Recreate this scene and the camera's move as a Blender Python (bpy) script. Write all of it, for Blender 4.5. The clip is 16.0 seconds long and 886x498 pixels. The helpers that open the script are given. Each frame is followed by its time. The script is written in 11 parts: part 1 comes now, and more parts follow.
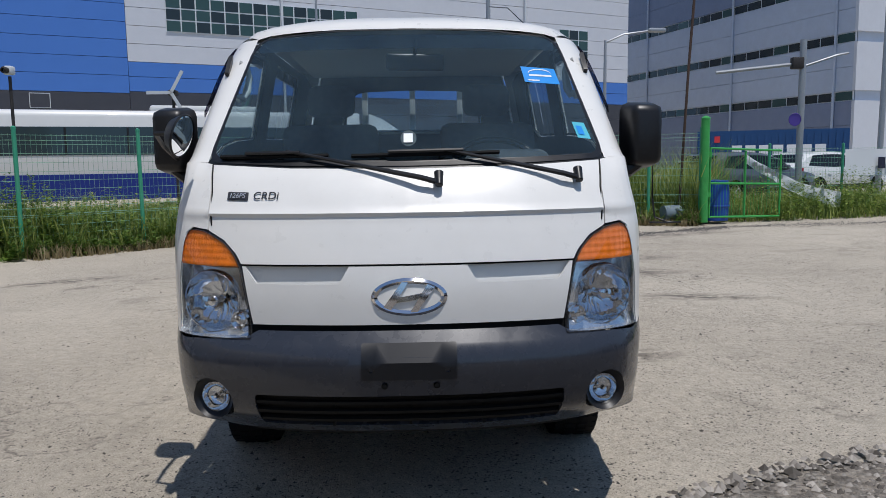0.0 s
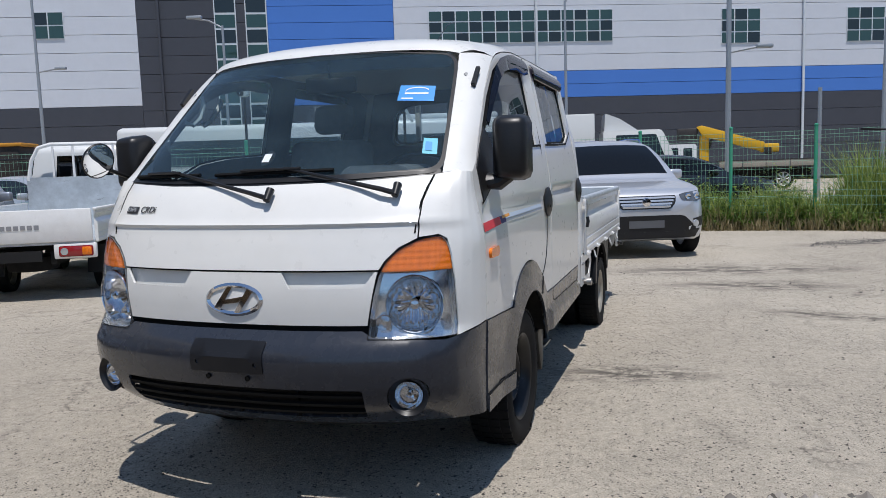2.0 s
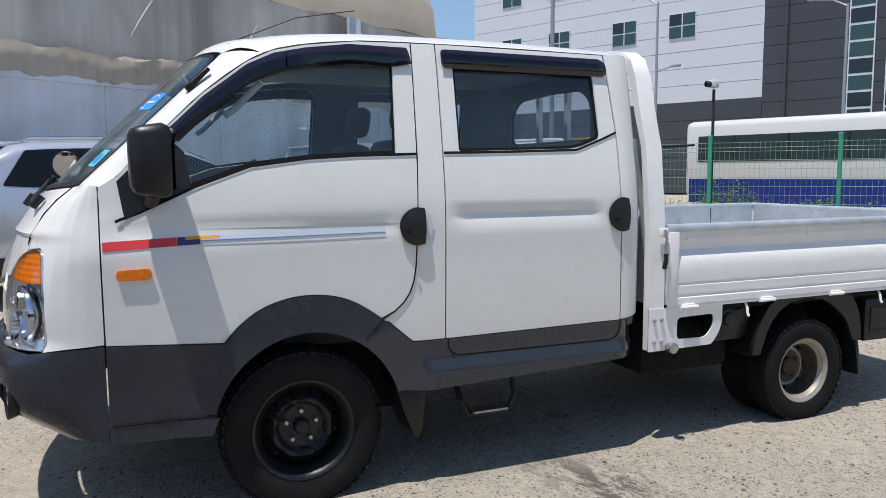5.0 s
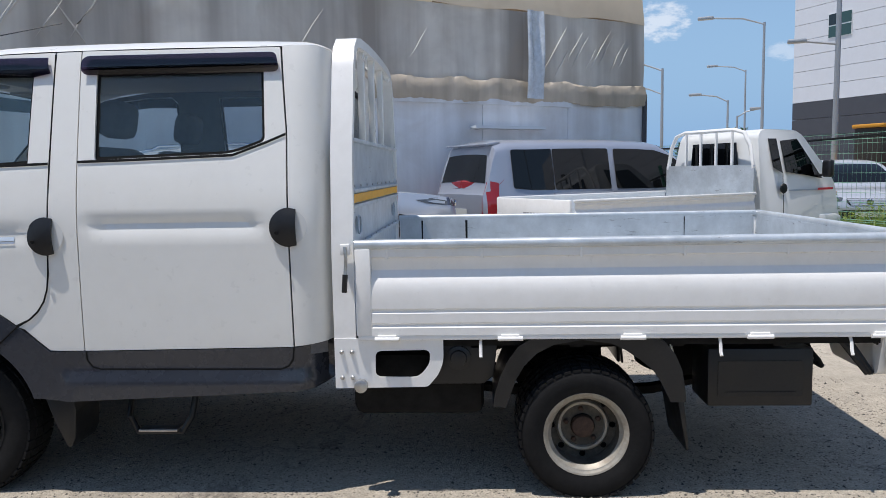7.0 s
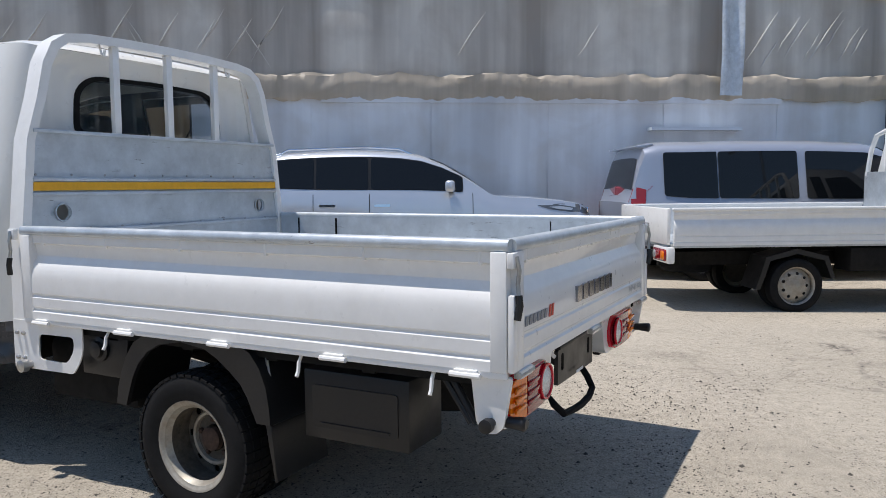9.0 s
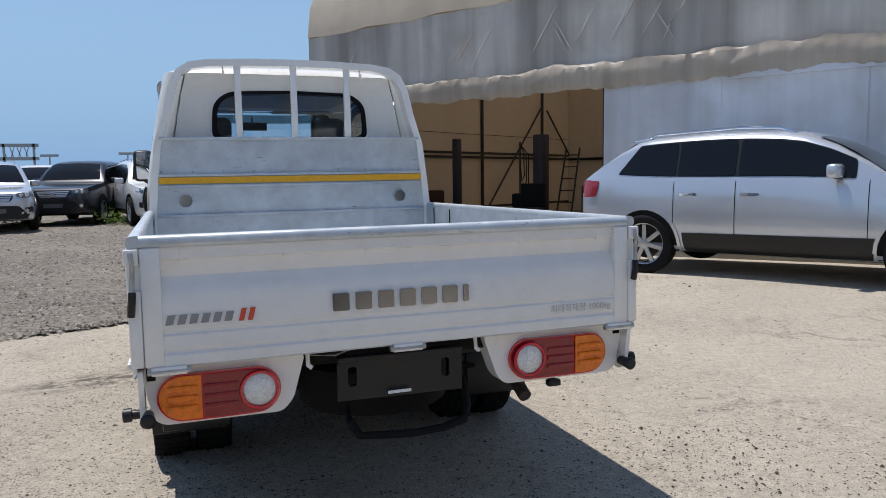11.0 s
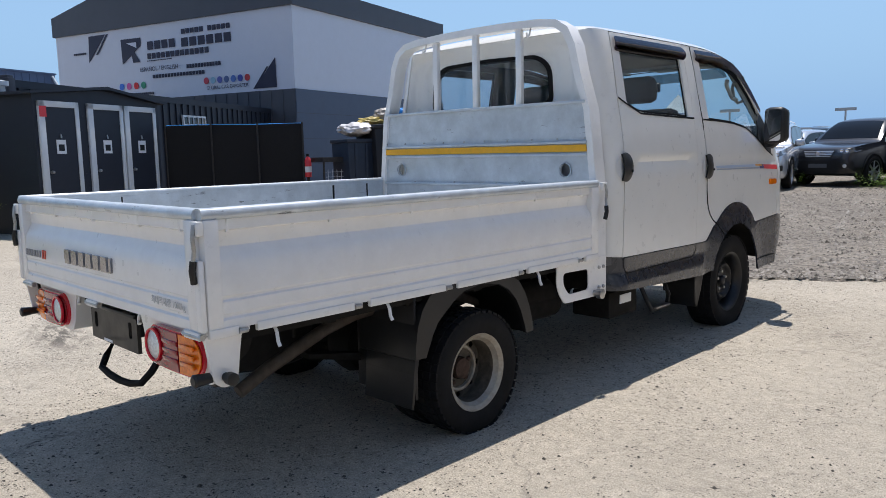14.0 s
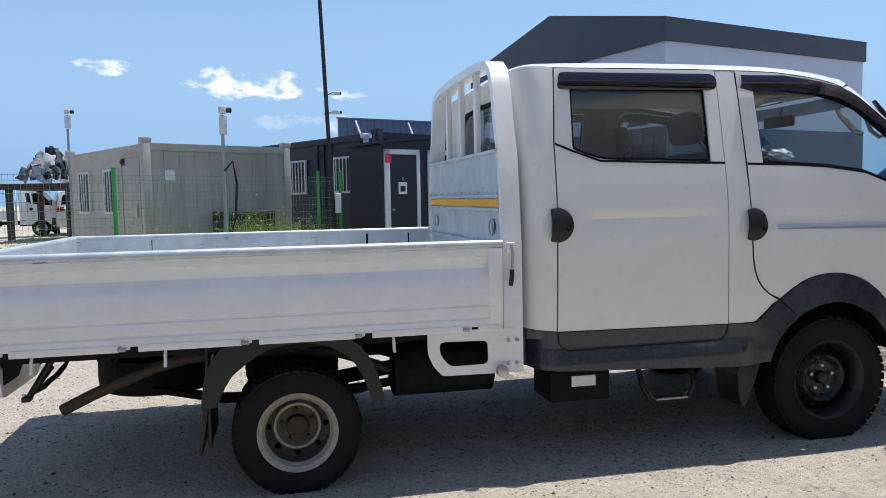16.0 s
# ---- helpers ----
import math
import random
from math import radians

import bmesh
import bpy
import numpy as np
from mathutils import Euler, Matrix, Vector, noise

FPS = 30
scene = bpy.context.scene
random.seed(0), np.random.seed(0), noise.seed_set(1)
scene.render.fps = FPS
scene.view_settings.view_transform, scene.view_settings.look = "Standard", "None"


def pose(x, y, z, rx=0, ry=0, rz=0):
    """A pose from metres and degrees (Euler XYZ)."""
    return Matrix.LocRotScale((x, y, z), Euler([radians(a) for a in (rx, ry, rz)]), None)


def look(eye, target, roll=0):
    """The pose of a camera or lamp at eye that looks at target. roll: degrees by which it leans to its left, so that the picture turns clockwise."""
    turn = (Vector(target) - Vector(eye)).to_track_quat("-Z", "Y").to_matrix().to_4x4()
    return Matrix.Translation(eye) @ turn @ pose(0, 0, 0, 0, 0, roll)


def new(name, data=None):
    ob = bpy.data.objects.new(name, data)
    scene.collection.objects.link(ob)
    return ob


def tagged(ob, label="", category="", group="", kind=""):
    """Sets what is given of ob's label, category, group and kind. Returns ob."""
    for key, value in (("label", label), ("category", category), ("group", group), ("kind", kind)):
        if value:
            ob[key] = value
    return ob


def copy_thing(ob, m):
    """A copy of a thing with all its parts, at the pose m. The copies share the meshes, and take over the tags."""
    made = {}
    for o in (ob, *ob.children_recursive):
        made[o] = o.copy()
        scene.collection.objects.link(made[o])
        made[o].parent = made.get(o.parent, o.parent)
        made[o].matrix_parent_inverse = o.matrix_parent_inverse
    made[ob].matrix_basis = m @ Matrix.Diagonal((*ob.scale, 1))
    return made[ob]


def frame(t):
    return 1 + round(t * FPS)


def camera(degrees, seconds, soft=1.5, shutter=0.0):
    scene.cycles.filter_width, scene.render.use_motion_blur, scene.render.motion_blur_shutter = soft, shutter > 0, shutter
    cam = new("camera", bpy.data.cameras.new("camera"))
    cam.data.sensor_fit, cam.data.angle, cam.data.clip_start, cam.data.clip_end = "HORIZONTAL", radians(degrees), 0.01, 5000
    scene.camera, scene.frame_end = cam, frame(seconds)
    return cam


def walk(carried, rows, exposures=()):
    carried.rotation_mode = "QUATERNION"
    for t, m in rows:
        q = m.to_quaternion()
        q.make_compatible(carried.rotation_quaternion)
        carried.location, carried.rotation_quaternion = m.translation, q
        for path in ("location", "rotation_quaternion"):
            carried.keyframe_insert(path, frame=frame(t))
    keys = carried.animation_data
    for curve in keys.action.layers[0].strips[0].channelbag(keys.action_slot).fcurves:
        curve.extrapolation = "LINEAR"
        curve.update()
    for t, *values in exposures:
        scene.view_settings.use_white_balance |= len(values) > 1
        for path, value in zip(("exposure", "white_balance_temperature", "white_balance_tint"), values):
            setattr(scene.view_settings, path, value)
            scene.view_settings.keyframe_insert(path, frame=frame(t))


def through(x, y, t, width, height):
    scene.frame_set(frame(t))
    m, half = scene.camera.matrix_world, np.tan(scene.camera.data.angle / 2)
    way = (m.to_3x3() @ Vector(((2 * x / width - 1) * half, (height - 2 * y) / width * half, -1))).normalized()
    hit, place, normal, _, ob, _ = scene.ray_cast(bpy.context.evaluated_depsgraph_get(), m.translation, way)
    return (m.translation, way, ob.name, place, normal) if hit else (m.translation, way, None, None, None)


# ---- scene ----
cam = camera(61.3, 16.0, soft=0.5)
PATH = [
    (0, (0.043, -2.288, 1.293), (0.101, -0.302, 1.06), -0.8),
    (0.5, (0.238, -2.359, 1.303), (0.147, -0.376, 1.06), -1.3),
    (1, (0.596, -2.395, 1.292), (0.313, -0.429, 1.058), -2.0),
    (1.5, (1.09, -2.302, 1.315), (0.605, -0.373, 1.106), -2.6),
    (2, (1.619, -2.213, 1.317), (0.959, -0.337, 1.1), -1.9),
    (2.5, (2.097, -1.922, 1.308), (1.242, -0.128, 1.083), -1.5),
    (3, (2.573, -1.545, 1.312), (1.482, 0.115, 1.08), -0.5),
    (3.2, (2.735, -1.361, 1.276), (1.553, 0.237, 1.054), -0.4),
    (5.3, (3.824, 1.02, 1.343), (1.914, 1.582, 1.147), -0.8),
    (5.5, (3.913, 1.319, 1.339), (1.969, 1.753, 1.15), -1.1),
    (6, (3.967, 1.997, 1.362), (1.988, 2.197, 1.15), -1.1),
    (6.5, (3.873, 2.68, 1.349), (1.884, 2.716, 1.141), -1.1),
    (7, (3.773, 3.4, 1.352), (1.786, 3.296, 1.146), -1.1),
    (7.5, (3.577, 4.094, 1.335), (1.595, 3.924, 1.128), -1.2),
    (8, (3.358, 4.808, 1.31), (1.405, 4.426, 1.116), -1.3),
    (8.2, (3.256, 5.022, 1.291), (1.324, 4.541, 1.103), -1.2),
    (10.3, (1.617, 7.066, 1.222), (0.461, 5.443, 1.056), -0.4),
    (10.5, (1.374, 7.182, 1.238), (0.348, 5.474, 1.07), -0.7),
    (11, (0.728, 7.381, 1.235), (0.045, 5.511, 1.047), -1.1),
    (11.5, (0.074, 7.414, 1.231), (-0.227, 5.445, 1.041), -1.9),
    (12, (-0.612, 7.384, 1.221), (-0.492, 5.398, 1.022), -1.7),
    (12.5, (-1.279, 7.2, 1.222), (-0.788, 5.271, 1.028), -1.8),
    (13, (-1.912, 6.964, 1.23), (-1.077, 5.158, 1.029), -1.7),
    (13.5, (-2.444, 6.615, 1.233), (-1.34, 4.962, 1.013), -1.4),
    (14, (-2.94, 6.18, 1.24), (-1.555, 4.76, 0.985), -1.2),
    (14.5, (-3.316, 5.659, 1.239), (-1.684, 4.532, 0.977), -1.5),
    (15, (-3.637, 5.1, 1.261), (-1.829, 4.276, 1.034), -0.9),
    (15.3, (-3.758, 4.736, 1.259), (-1.884, 4.063, 1.068), -1.1),
    (15.5, (-3.855, 4.504, 1.267), (-1.949, 3.918, 1.112), -1.3),
    (16, (-4.028, 3.858, 1.28), (-2.078, 3.433, 1.142), -1.1),
]
EXPOSURES = [(t, stops, warmth, 12) for t, stops, warmth in ((0, -0.25, 6400), (1.0, -0.08, 6400), (1.5, -0.09, 6400), (3, -0.06, 6400), (5.5, 0.21, 6600), (8, 0.17, 6600), (10.5, 0.14, 6600), (12, 0.09, 6600), (12.5, 0.20, 6600),
                                                         (12.8, 0.20, 6650), (13.5, 0.27, 6600), (14.5, 0.36, 6500), (16, 0.39, 6500))]
walk(cam, [(t, look(eye, target, roll)) for t, eye, target, roll in PATH], EXPOSURES)

# ---------------------------------------------------------------- world and light
SUN_DIR = Vector((0.135, -0.235, 1.0)).normalized()
world = bpy.data.worlds.new("world")
scene.world = world
world.use_nodes = True
wn = world.node_tree
sky = wn.nodes.new("ShaderNodeTexSky")
sky.sky_type = 'NISHITA'
sky.sun_disc = False
sky.sun_elevation = math.asin(SUN_DIR.z)
sky.sun_rotation = math.atan2(SUN_DIR.x, SUN_DIR.y)
sky.air_density, sky.dust_density, sky.ozone_density = 1.0, 0.1, 2.5
bg = wn.nodes["Background"]
bg.inputs["Strength"].default_value = 0.12


def sky_node(kind, **values):
    n = wn.nodes.new(kind)
    for k, v in values.items():
        n.inputs[k.replace("_", " ")].default_value = v
    return n


# clear summer blue, paler haze low down, a few small fair-weather clouds
wco = wn.nodes.new("ShaderNodeTexCoord")
sep = wn.nodes.new("ShaderNodeSeparateXYZ")
wn.links.new(wco.outputs["Generated"], sep.inputs[0])
tint = wn.nodes.new("ShaderNodeMix")
tint.data_type, tint.blend_type = 'RGBA', 'MULTIPLY'
tint.inputs["Factor"].default_value = 1.0
tint.inputs["B"].default_value = (0.98, 1.0, 0.975, 1)
wn.links.new(sky.outputs[0], tint.inputs["A"])
low = sky_node("ShaderNodeMapRange", From_Min=0.0, From_Max=0.36, To_Min=1.0, To_Max=0.0)
low.interpolation_type = 'SMOOTHSTEP'
wn.links.new(sep.outputs["Z"], low.inputs["Value"])
haze = wn.nodes.new("ShaderNodeMix")
haze.data_type = 'RGBA'
haze.inputs["B"].default_value = (1.86, 3.28, 5.30, 1)
wn.links.new(low.outputs[0], haze.inputs["Factor"])
wn.links.new(tint.outputs["Result"], haze.inputs["A"])
flat = wn.nodes.new("ShaderNodeVectorMath")
flat.operation = 'MULTIPLY'
flat.inputs[1].default_value = (1.0, 1.0, 2.2)
wn.links.new(wco.outputs["Generated"], flat.inputs[0])
puff = sky_node("ShaderNodeTexNoise", Scale=26.0, Detail=8.0, Roughness=0.62)
wn.links.new(flat.outputs[0], puff.inputs["Vector"])


def sky_math(op, a, b=None):
    n = wn.nodes.new("ShaderNodeMath")
    n.operation = op
    for k, v in enumerate((a, b)):
        if v is None:
            continue
        if isinstance(v, (int, float)):
            n.inputs[k].default_value = v
        else:
            wn.links.new(v, n.inputs[k])
    return n.outputs[0]


def cloud_at(way, wide, tall, thick):
    """Cover of one small cloud: a ragged oval of the sky round a direction."""
    d = Vector(way).normalized()
    e1 = Vector((0, 0, 1)).cross(d).normalized()
    e2 = d.cross(e1)
    uv = []
    for e, size in ((e1, wide), (e2, tall)):
        n = wn.nodes.new("ShaderNodeVectorMath")
        n.operation = 'DOT_PRODUCT'
        wn.links.new(wco.outputs["Generated"], n.inputs[0])
        n.inputs[1].default_value = e / size
        uv.append(sky_math('POWER', sky_math('ABSOLUTE', n.outputs["Value"]), 2.0))
    face = wn.nodes.new("ShaderNodeVectorMath")
    face.operation = 'DOT_PRODUCT'
    wn.links.new(wco.outputs["Generated"], face.inputs[0])
    face.inputs[1].default_value = d
    body = sky_math('SUBTRACT', 1.0, sky_math('ADD', uv[0], uv[1]))
    body = sky_math('ADD', body, sky_math('MULTIPLY', sky_math('SUBTRACT', puff.outputs["Fac"], 0.52), 5.5))
    edge = sky_node("ShaderNodeMapRange", From_Min=0.0, From_Max=1.1, To_Min=0.0, To_Max=thick)
    edge.interpolation_type = 'SMOOTHSTEP'
    wn.links.new(body, edge.inputs["Value"])
    return sky_math('MULTIPLY', edge.outputs[0], sky_math('GREATER_THAN', face.outputs["Value"], 0.5))


cover = None
for way, wide, tall, thick in (((0.989, 0.025, 0.147), 0.085, 0.019, 0.95), ((0.990, 0.055, 0.140), 0.05, 0.012, 0.7), ((0.967, 0.197, 0.162), 0.035, 0.011, 0.75), ((0.986, -0.097, 0.133), 0.026, 0.009, 0.75),
                               ((0.995, -0.015, 0.101), 0.05, 0.010, 0.2), ((0.991, -0.095, 0.096), 0.035, 0.014, 0.45), ((-0.958, 0.224, 0.177), 0.034, 0.028, 0.5), ((-0.92, 0.368, 0.135), 0.03, 0.014, 0.28)):
    one = cloud_at(way, wide, tall, thick)
    cover = one if cover is None else sky_math('MAXIMUM', cover, one)
cloud = wn.nodes.new("ShaderNodeMix")
cloud.data_type = 'RGBA'
cloud.inputs["B"].default_value = (7.4, 7.6, 7.9, 1)
wn.links.new(cover, cloud.inputs["Factor"])
wn.links.new(haze.outputs["Result"], cloud.inputs["A"])
wn.links.new(cloud.outputs["Result"], bg.inputs[0])
sun = new("sun", bpy.data.lights.new("sun", "SUN"))
sun.data.energy, sun.data.angle, sun.data.color = 4.0, radians(0.53), (1.0, 0.97, 0.93)
sun.matrix_world = look(SUN_DIR * 50, (0, 0, 0))
scene.view_settings.exposure = 0.0


# ---------------------------------------------------------------- materials
def mat(name, color, rough=0.5, metal=0.0, grain=0.0, scale=40.0, stain=0.0, stain_scale=2.0, stain_color=None,
        bump=0.0, bump_scale=None, coat=0.0, spec=0.5, transmission=0.0, ior=1.45, rough_var=0.0, alpha=1.0, island=0.0):
    """A procedural surface: base colour with fine grain, larger stains, bump and uneven gloss."""
    m = bpy.data.materials.new(name)
    m.use_nodes = True
    nt = m.node_tree
    b = nt.nodes["Principled BSDF"]
    b.inputs["Base Color"].default_value = (*color, 1)
    b.inputs["Roughness"].default_value = rough
    b.inputs["Metallic"].default_value = metal
    b.inputs["Specular IOR Level"].default_value = spec
    b.inputs["Coat Weight"].default_value = coat
    b.inputs["Coat Roughness"].default_value = 0.06
    b.inputs["Transmission Weight"].default_value = transmission
    b.inputs["IOR"].default_value = ior
    b.inputs["Alpha"].default_value = alpha
    coord = nt.nodes.new("ShaderNodeTexCoord")
    out = None
    rgb = nt.nodes.new("ShaderNodeRGB")
    rgb.outputs[0].default_value = (*color, 1)
    out = rgb.outputs[0]

    def noise_tex(sc, detail=4.0, rgh=0.6):
        n = nt.nodes.new("ShaderNodeTexNoise")
        n.inputs["Scale"].default_value, n.inputs["Detail"].default_value, n.inputs["Roughness"].default_value = sc, detail, rgh
        nt.links.new(coord.outputs["Object"], n.inputs["Vector"])
        return n

    def ramp(src, lo, hi):
        r = nt.nodes.new("ShaderNodeMapRange")
        r.inputs["From Min"].default_value, r.inputs["From Max"].default_value = lo, hi
        nt.links.new(src, r.inputs["Value"])
        return r.outputs[0]

    if island:
        info = nt.nodes.new("ShaderNodeObjectInfo")
        hsv = nt.nodes.new("ShaderNodeHueSaturation")
        mr = nt.nodes.new("ShaderNodeMapRange")
        mr.inputs["To Min"].default_value, mr.inputs["To Max"].default_value = 1 - island, 1 + island
        nt.links.new(info.outputs["Random"], mr.inputs["Value"])
        nt.links.new(mr.outputs[0], hsv.inputs["Value"])
        nt.links.new(out, hsv.inputs["Color"])
        out = hsv.outputs[0]
    if grain:
        n = noise_tex(scale, 6.0, 0.7)
        mx = nt.nodes.new("ShaderNodeMix")
        mx.data_type, mx.blend_type = 'RGBA', 'MULTIPLY'
        mr = nt.nodes.new("ShaderNodeMapRange")
        mr.inputs["From Min"].default_value, mr.inputs["From Max"].default_value = 0.3, 0.7
        mr.inputs["To Min"].default_value, mr.inputs["To Max"].default_value = 1 - grain, 1 + grain
        nt.links.new(n.outputs["Fac"], mr.inputs["Value"])
        mx.inputs["Factor"].default_value = 1.0
        nt.links.new(out, mx.inputs["A"])
        nt.links.new(mr.outputs[0], mx.inputs["B"])
        out = mx.outputs["Result"]
    if stain:
        n = noise_tex(stain_scale, 5.0, 0.65)
        mx = nt.nodes.new("ShaderNodeMix")
        mx.data_type = 'RGBA'
        mul = nt.nodes.new("ShaderNodeMath")
        mul.operation = 'MULTIPLY'
        mul.inputs[1].default_value = stain
        nt.links.new(ramp(n.outputs["Fac"], 0.45, 0.75), mul.inputs[0])
        nt.links.new(mul.outputs[0], mx.inputs["Factor"])
        nt.links.new(out, mx.inputs["A"])
        mx.inputs["B"].default_value = (*(stain_color or tuple(c * 0.45 for c in color)), 1)
        out = mx.outputs["Result"]
    nt.links.new(out, b.inputs["Base Color"])
    if rough_var:
        n = noise_tex(stain_scale * 3 + 3, 4.0)
        mr = nt.nodes.new("ShaderNodeMapRange")
        mr.inputs["From Min"].default_value, mr.inputs["From Max"].default_value = 0.3, 0.7
        mr.inputs["To Min"].default_value, mr.inputs["To Max"].default_value = max(0, rough - rough_var), min(1, rough + rough_var)
        nt.links.new(n.outputs["Fac"], mr.inputs["Value"])
        nt.links.new(mr.outputs[0], b.inputs["Roughness"])
    if bump:
        n = noise_tex(bump_scale or scale, 6.0, 0.7)
        bp = nt.nodes.new("ShaderNodeBump")
        bp.inputs["Strength"].default_value, bp.inputs["Distance"].default_value = 0.6, bump
        nt.links.new(n.outputs["Fac"], bp.inputs["Height"])
        nt.links.new(bp.outputs[0], b.inputs["Normal"])
    return m


WHITE = mat("white_paint", (0.80, 0.79, 0.75), 0.32, coat=0.6, grain=0.015, scale=9, stain=0.12, stain_scale=5, stain_color=(0.6, 0.57, 0.5), rough_var=0.06)
BEDPAINT = mat("white_bed_paint", (0.845, 0.835, 0.81), 0.36, coat=0.5, grain=0.03, scale=14, stain=0.18, stain_scale=6, stain_color=(0.58, 0.55, 0.5), rough_var=0.1)
CLAD = mat("grey_cladding", (0.027, 0.031, 0.041), 0.27, grain=0.05, scale=60, stain=0.10, stain_scale=4, stain_color=(0.045, 0.046, 0.05), rough_var=0.06, coat=0.45, spec=0.45)
BLACK = mat("black_plastic", (0.012, 0.012, 0.013), 0.4, grain=0.2, scale=80, rough_var=0.1)
MATTBLACK = mat("matt_black", (0.006, 0.006, 0.006), 0.75, spec=0.25, grain=0.3, scale=30)
UNDER = mat("dirty_underbody", (0.012, 0.0115, 0.011), 0.85, spec=0.2, grain=0.4, scale=20, stain=0.35, stain_color=(0.035, 0.03, 0.025))
RUBBER = mat("tyre_rubber", (0.009, 0.009, 0.0095), 0.8, spec=0.25, grain=0.25, scale=60, stain=0.25, stain_scale=8, stain_color=(0.035, 0.033, 0.031))
BRIGHTMETAL = mat("bright_metal", (0.62, 0.63, 0.65), 0.3, 0.6)
CHROME = mat("chrome", (0.78, 0.78, 0.8), 0.08, 1.0, rough_var=0.05)
STEEL = mat("worn_steel", (0.5, 0.5, 0.49), 0.4, 0.9, grain=0.2, scale=30, stain=0.5, stain_scale=12, stain_color=(0.18, 0.1, 0.05))
GALV = mat("galvanised_steel", (0.58, 0.62, 0.65), 0.40, 0.45, grain=0.16, scale=7, stain=0.45, stain_scale=5, stain_color=(0.38, 0.41, 0.43), rough_var=0.12)


def scuffed(m, amount=0.85, reach=(0.62, 0.66)):
    """Scratches and chips down to dark metal, drawn out along the sheet."""
    nt = m.node_tree
    p = nt.nodes["Principled BSDF"]
    old = p.inputs["Base Color"].links[0].from_socket
    co, mp, n1, n2 = (nt.nodes.new(k) for k in ("ShaderNodeTexCoord", "ShaderNodeMapping", "ShaderNodeTexNoise", "ShaderNodeTexNoise"))
    mp.inputs["Scale"].default_value = (7, 7, 46)
    nt.links.new(co.outputs["Object"], mp.inputs["Vector"])
    nt.links.new(mp.outputs[0], n1.inputs["Vector"])
    n1.inputs["Scale"].default_value, n1.inputs["Detail"].default_value, n1.inputs["Roughness"].default_value = 1.0, 6.0, 0.72
    nt.links.new(co.outputs["Object"], n2.inputs["Vector"])
    n2.inputs["Scale"].default_value, n2.inputs["Detail"].default_value = 3.2, 3.0
    r1, r2, mul, mx = (nt.nodes.new(k) for k in ("ShaderNodeMapRange", "ShaderNodeMapRange", "ShaderNodeMath", "ShaderNodeMix"))
    r1.inputs["From Min"].default_value, r1.inputs["From Max"].default_value, r1.inputs["To Max"].default_value = *reach, amount
    r2.inputs["From Min"].default_value, r2.inputs["From Max"].default_value = 0.42, 0.6
    nt.links.new(n1.outputs["Fac"], r1.inputs["Value"])
    nt.links.new(n2.outputs["Fac"], r2.inputs["Value"])
    mul.operation = 'MULTIPLY'
    nt.links.new(r1.outputs[0], mul.inputs[0])
    nt.links.new(r2.outputs[0], mul.inputs[1])
    mx.data_type = 'RGBA'
    nt.links.new(mul.outputs[0], mx.inputs["Factor"])
    nt.links.new(old, mx.inputs["A"])
    mx.inputs["B"].default_value = (0.07, 0.068, 0.065, 1)
    nt.links.new(mx.outputs["Result"], p.inputs["Base Color"])
    return m


scuffed(GALV)
RIMPAINT = mat("rim_paint", (0.36, 0.335, 0.285), 0.5, 0.3, grain=0.2, scale=25, stain=0.7, stain_scale=14, stain_color=(0.2, 0.14, 0.09))
RUST = mat("rust", (0.07, 0.042, 0.03), 0.85, grain=0.5, scale=40)
AMBER = mat("amber_lens", (0.86, 0.20, 0.008), 0.08, coat=0.5, spec=0.35, grain=0.25, scale=55)
REDDEEP = mat("deep_red_lens", (0.26, 0.003, 0.010), 0.06, coat=0.7, spec=0.4, grain=0.2, scale=60)
REDLENS = mat("red_lens", (0.62, 0.006, 0.022), 0.06, coat=0.7, spec=0.4)
YELLOW = mat("yellow_tape", (0.85, 0.42, 0.02), 0.5, grain=0.1)
RED = mat("red_vinyl", (0.7, 0.05, 0.06), 0.4)
NAVY = mat("navy_vinyl", (0.06, 0.05, 0.16), 0.4)
SILVERV = mat("silver_vinyl", (0.42, 0.46, 0.54), 0.35, 0.3)
ORANGEV = mat("orange_vinyl", (0.8, 0.35, 0.05), 0.4)
BLUESTK = mat("blue_sticker", (0.02, 0.28, 0.75), 0.4)
PAPER = mat("white_print", (0.8, 0.82, 0.84), 0.5)
TEAL = mat("teal_sticker", (0.1, 0.5, 0.62), 0.4)
INTERIOR = mat("grey_interior", (0.12, 0.12, 0.125), 0.8, grain=0.2, scale=30)
INTLIGHT = mat("light_grey_trim", (0.5, 0.5, 0.48), 0.75, grain=0.1)
MIRROR = mat("mirror_glass", (0.9, 0.9, 0.9), 0.01, 1.0)


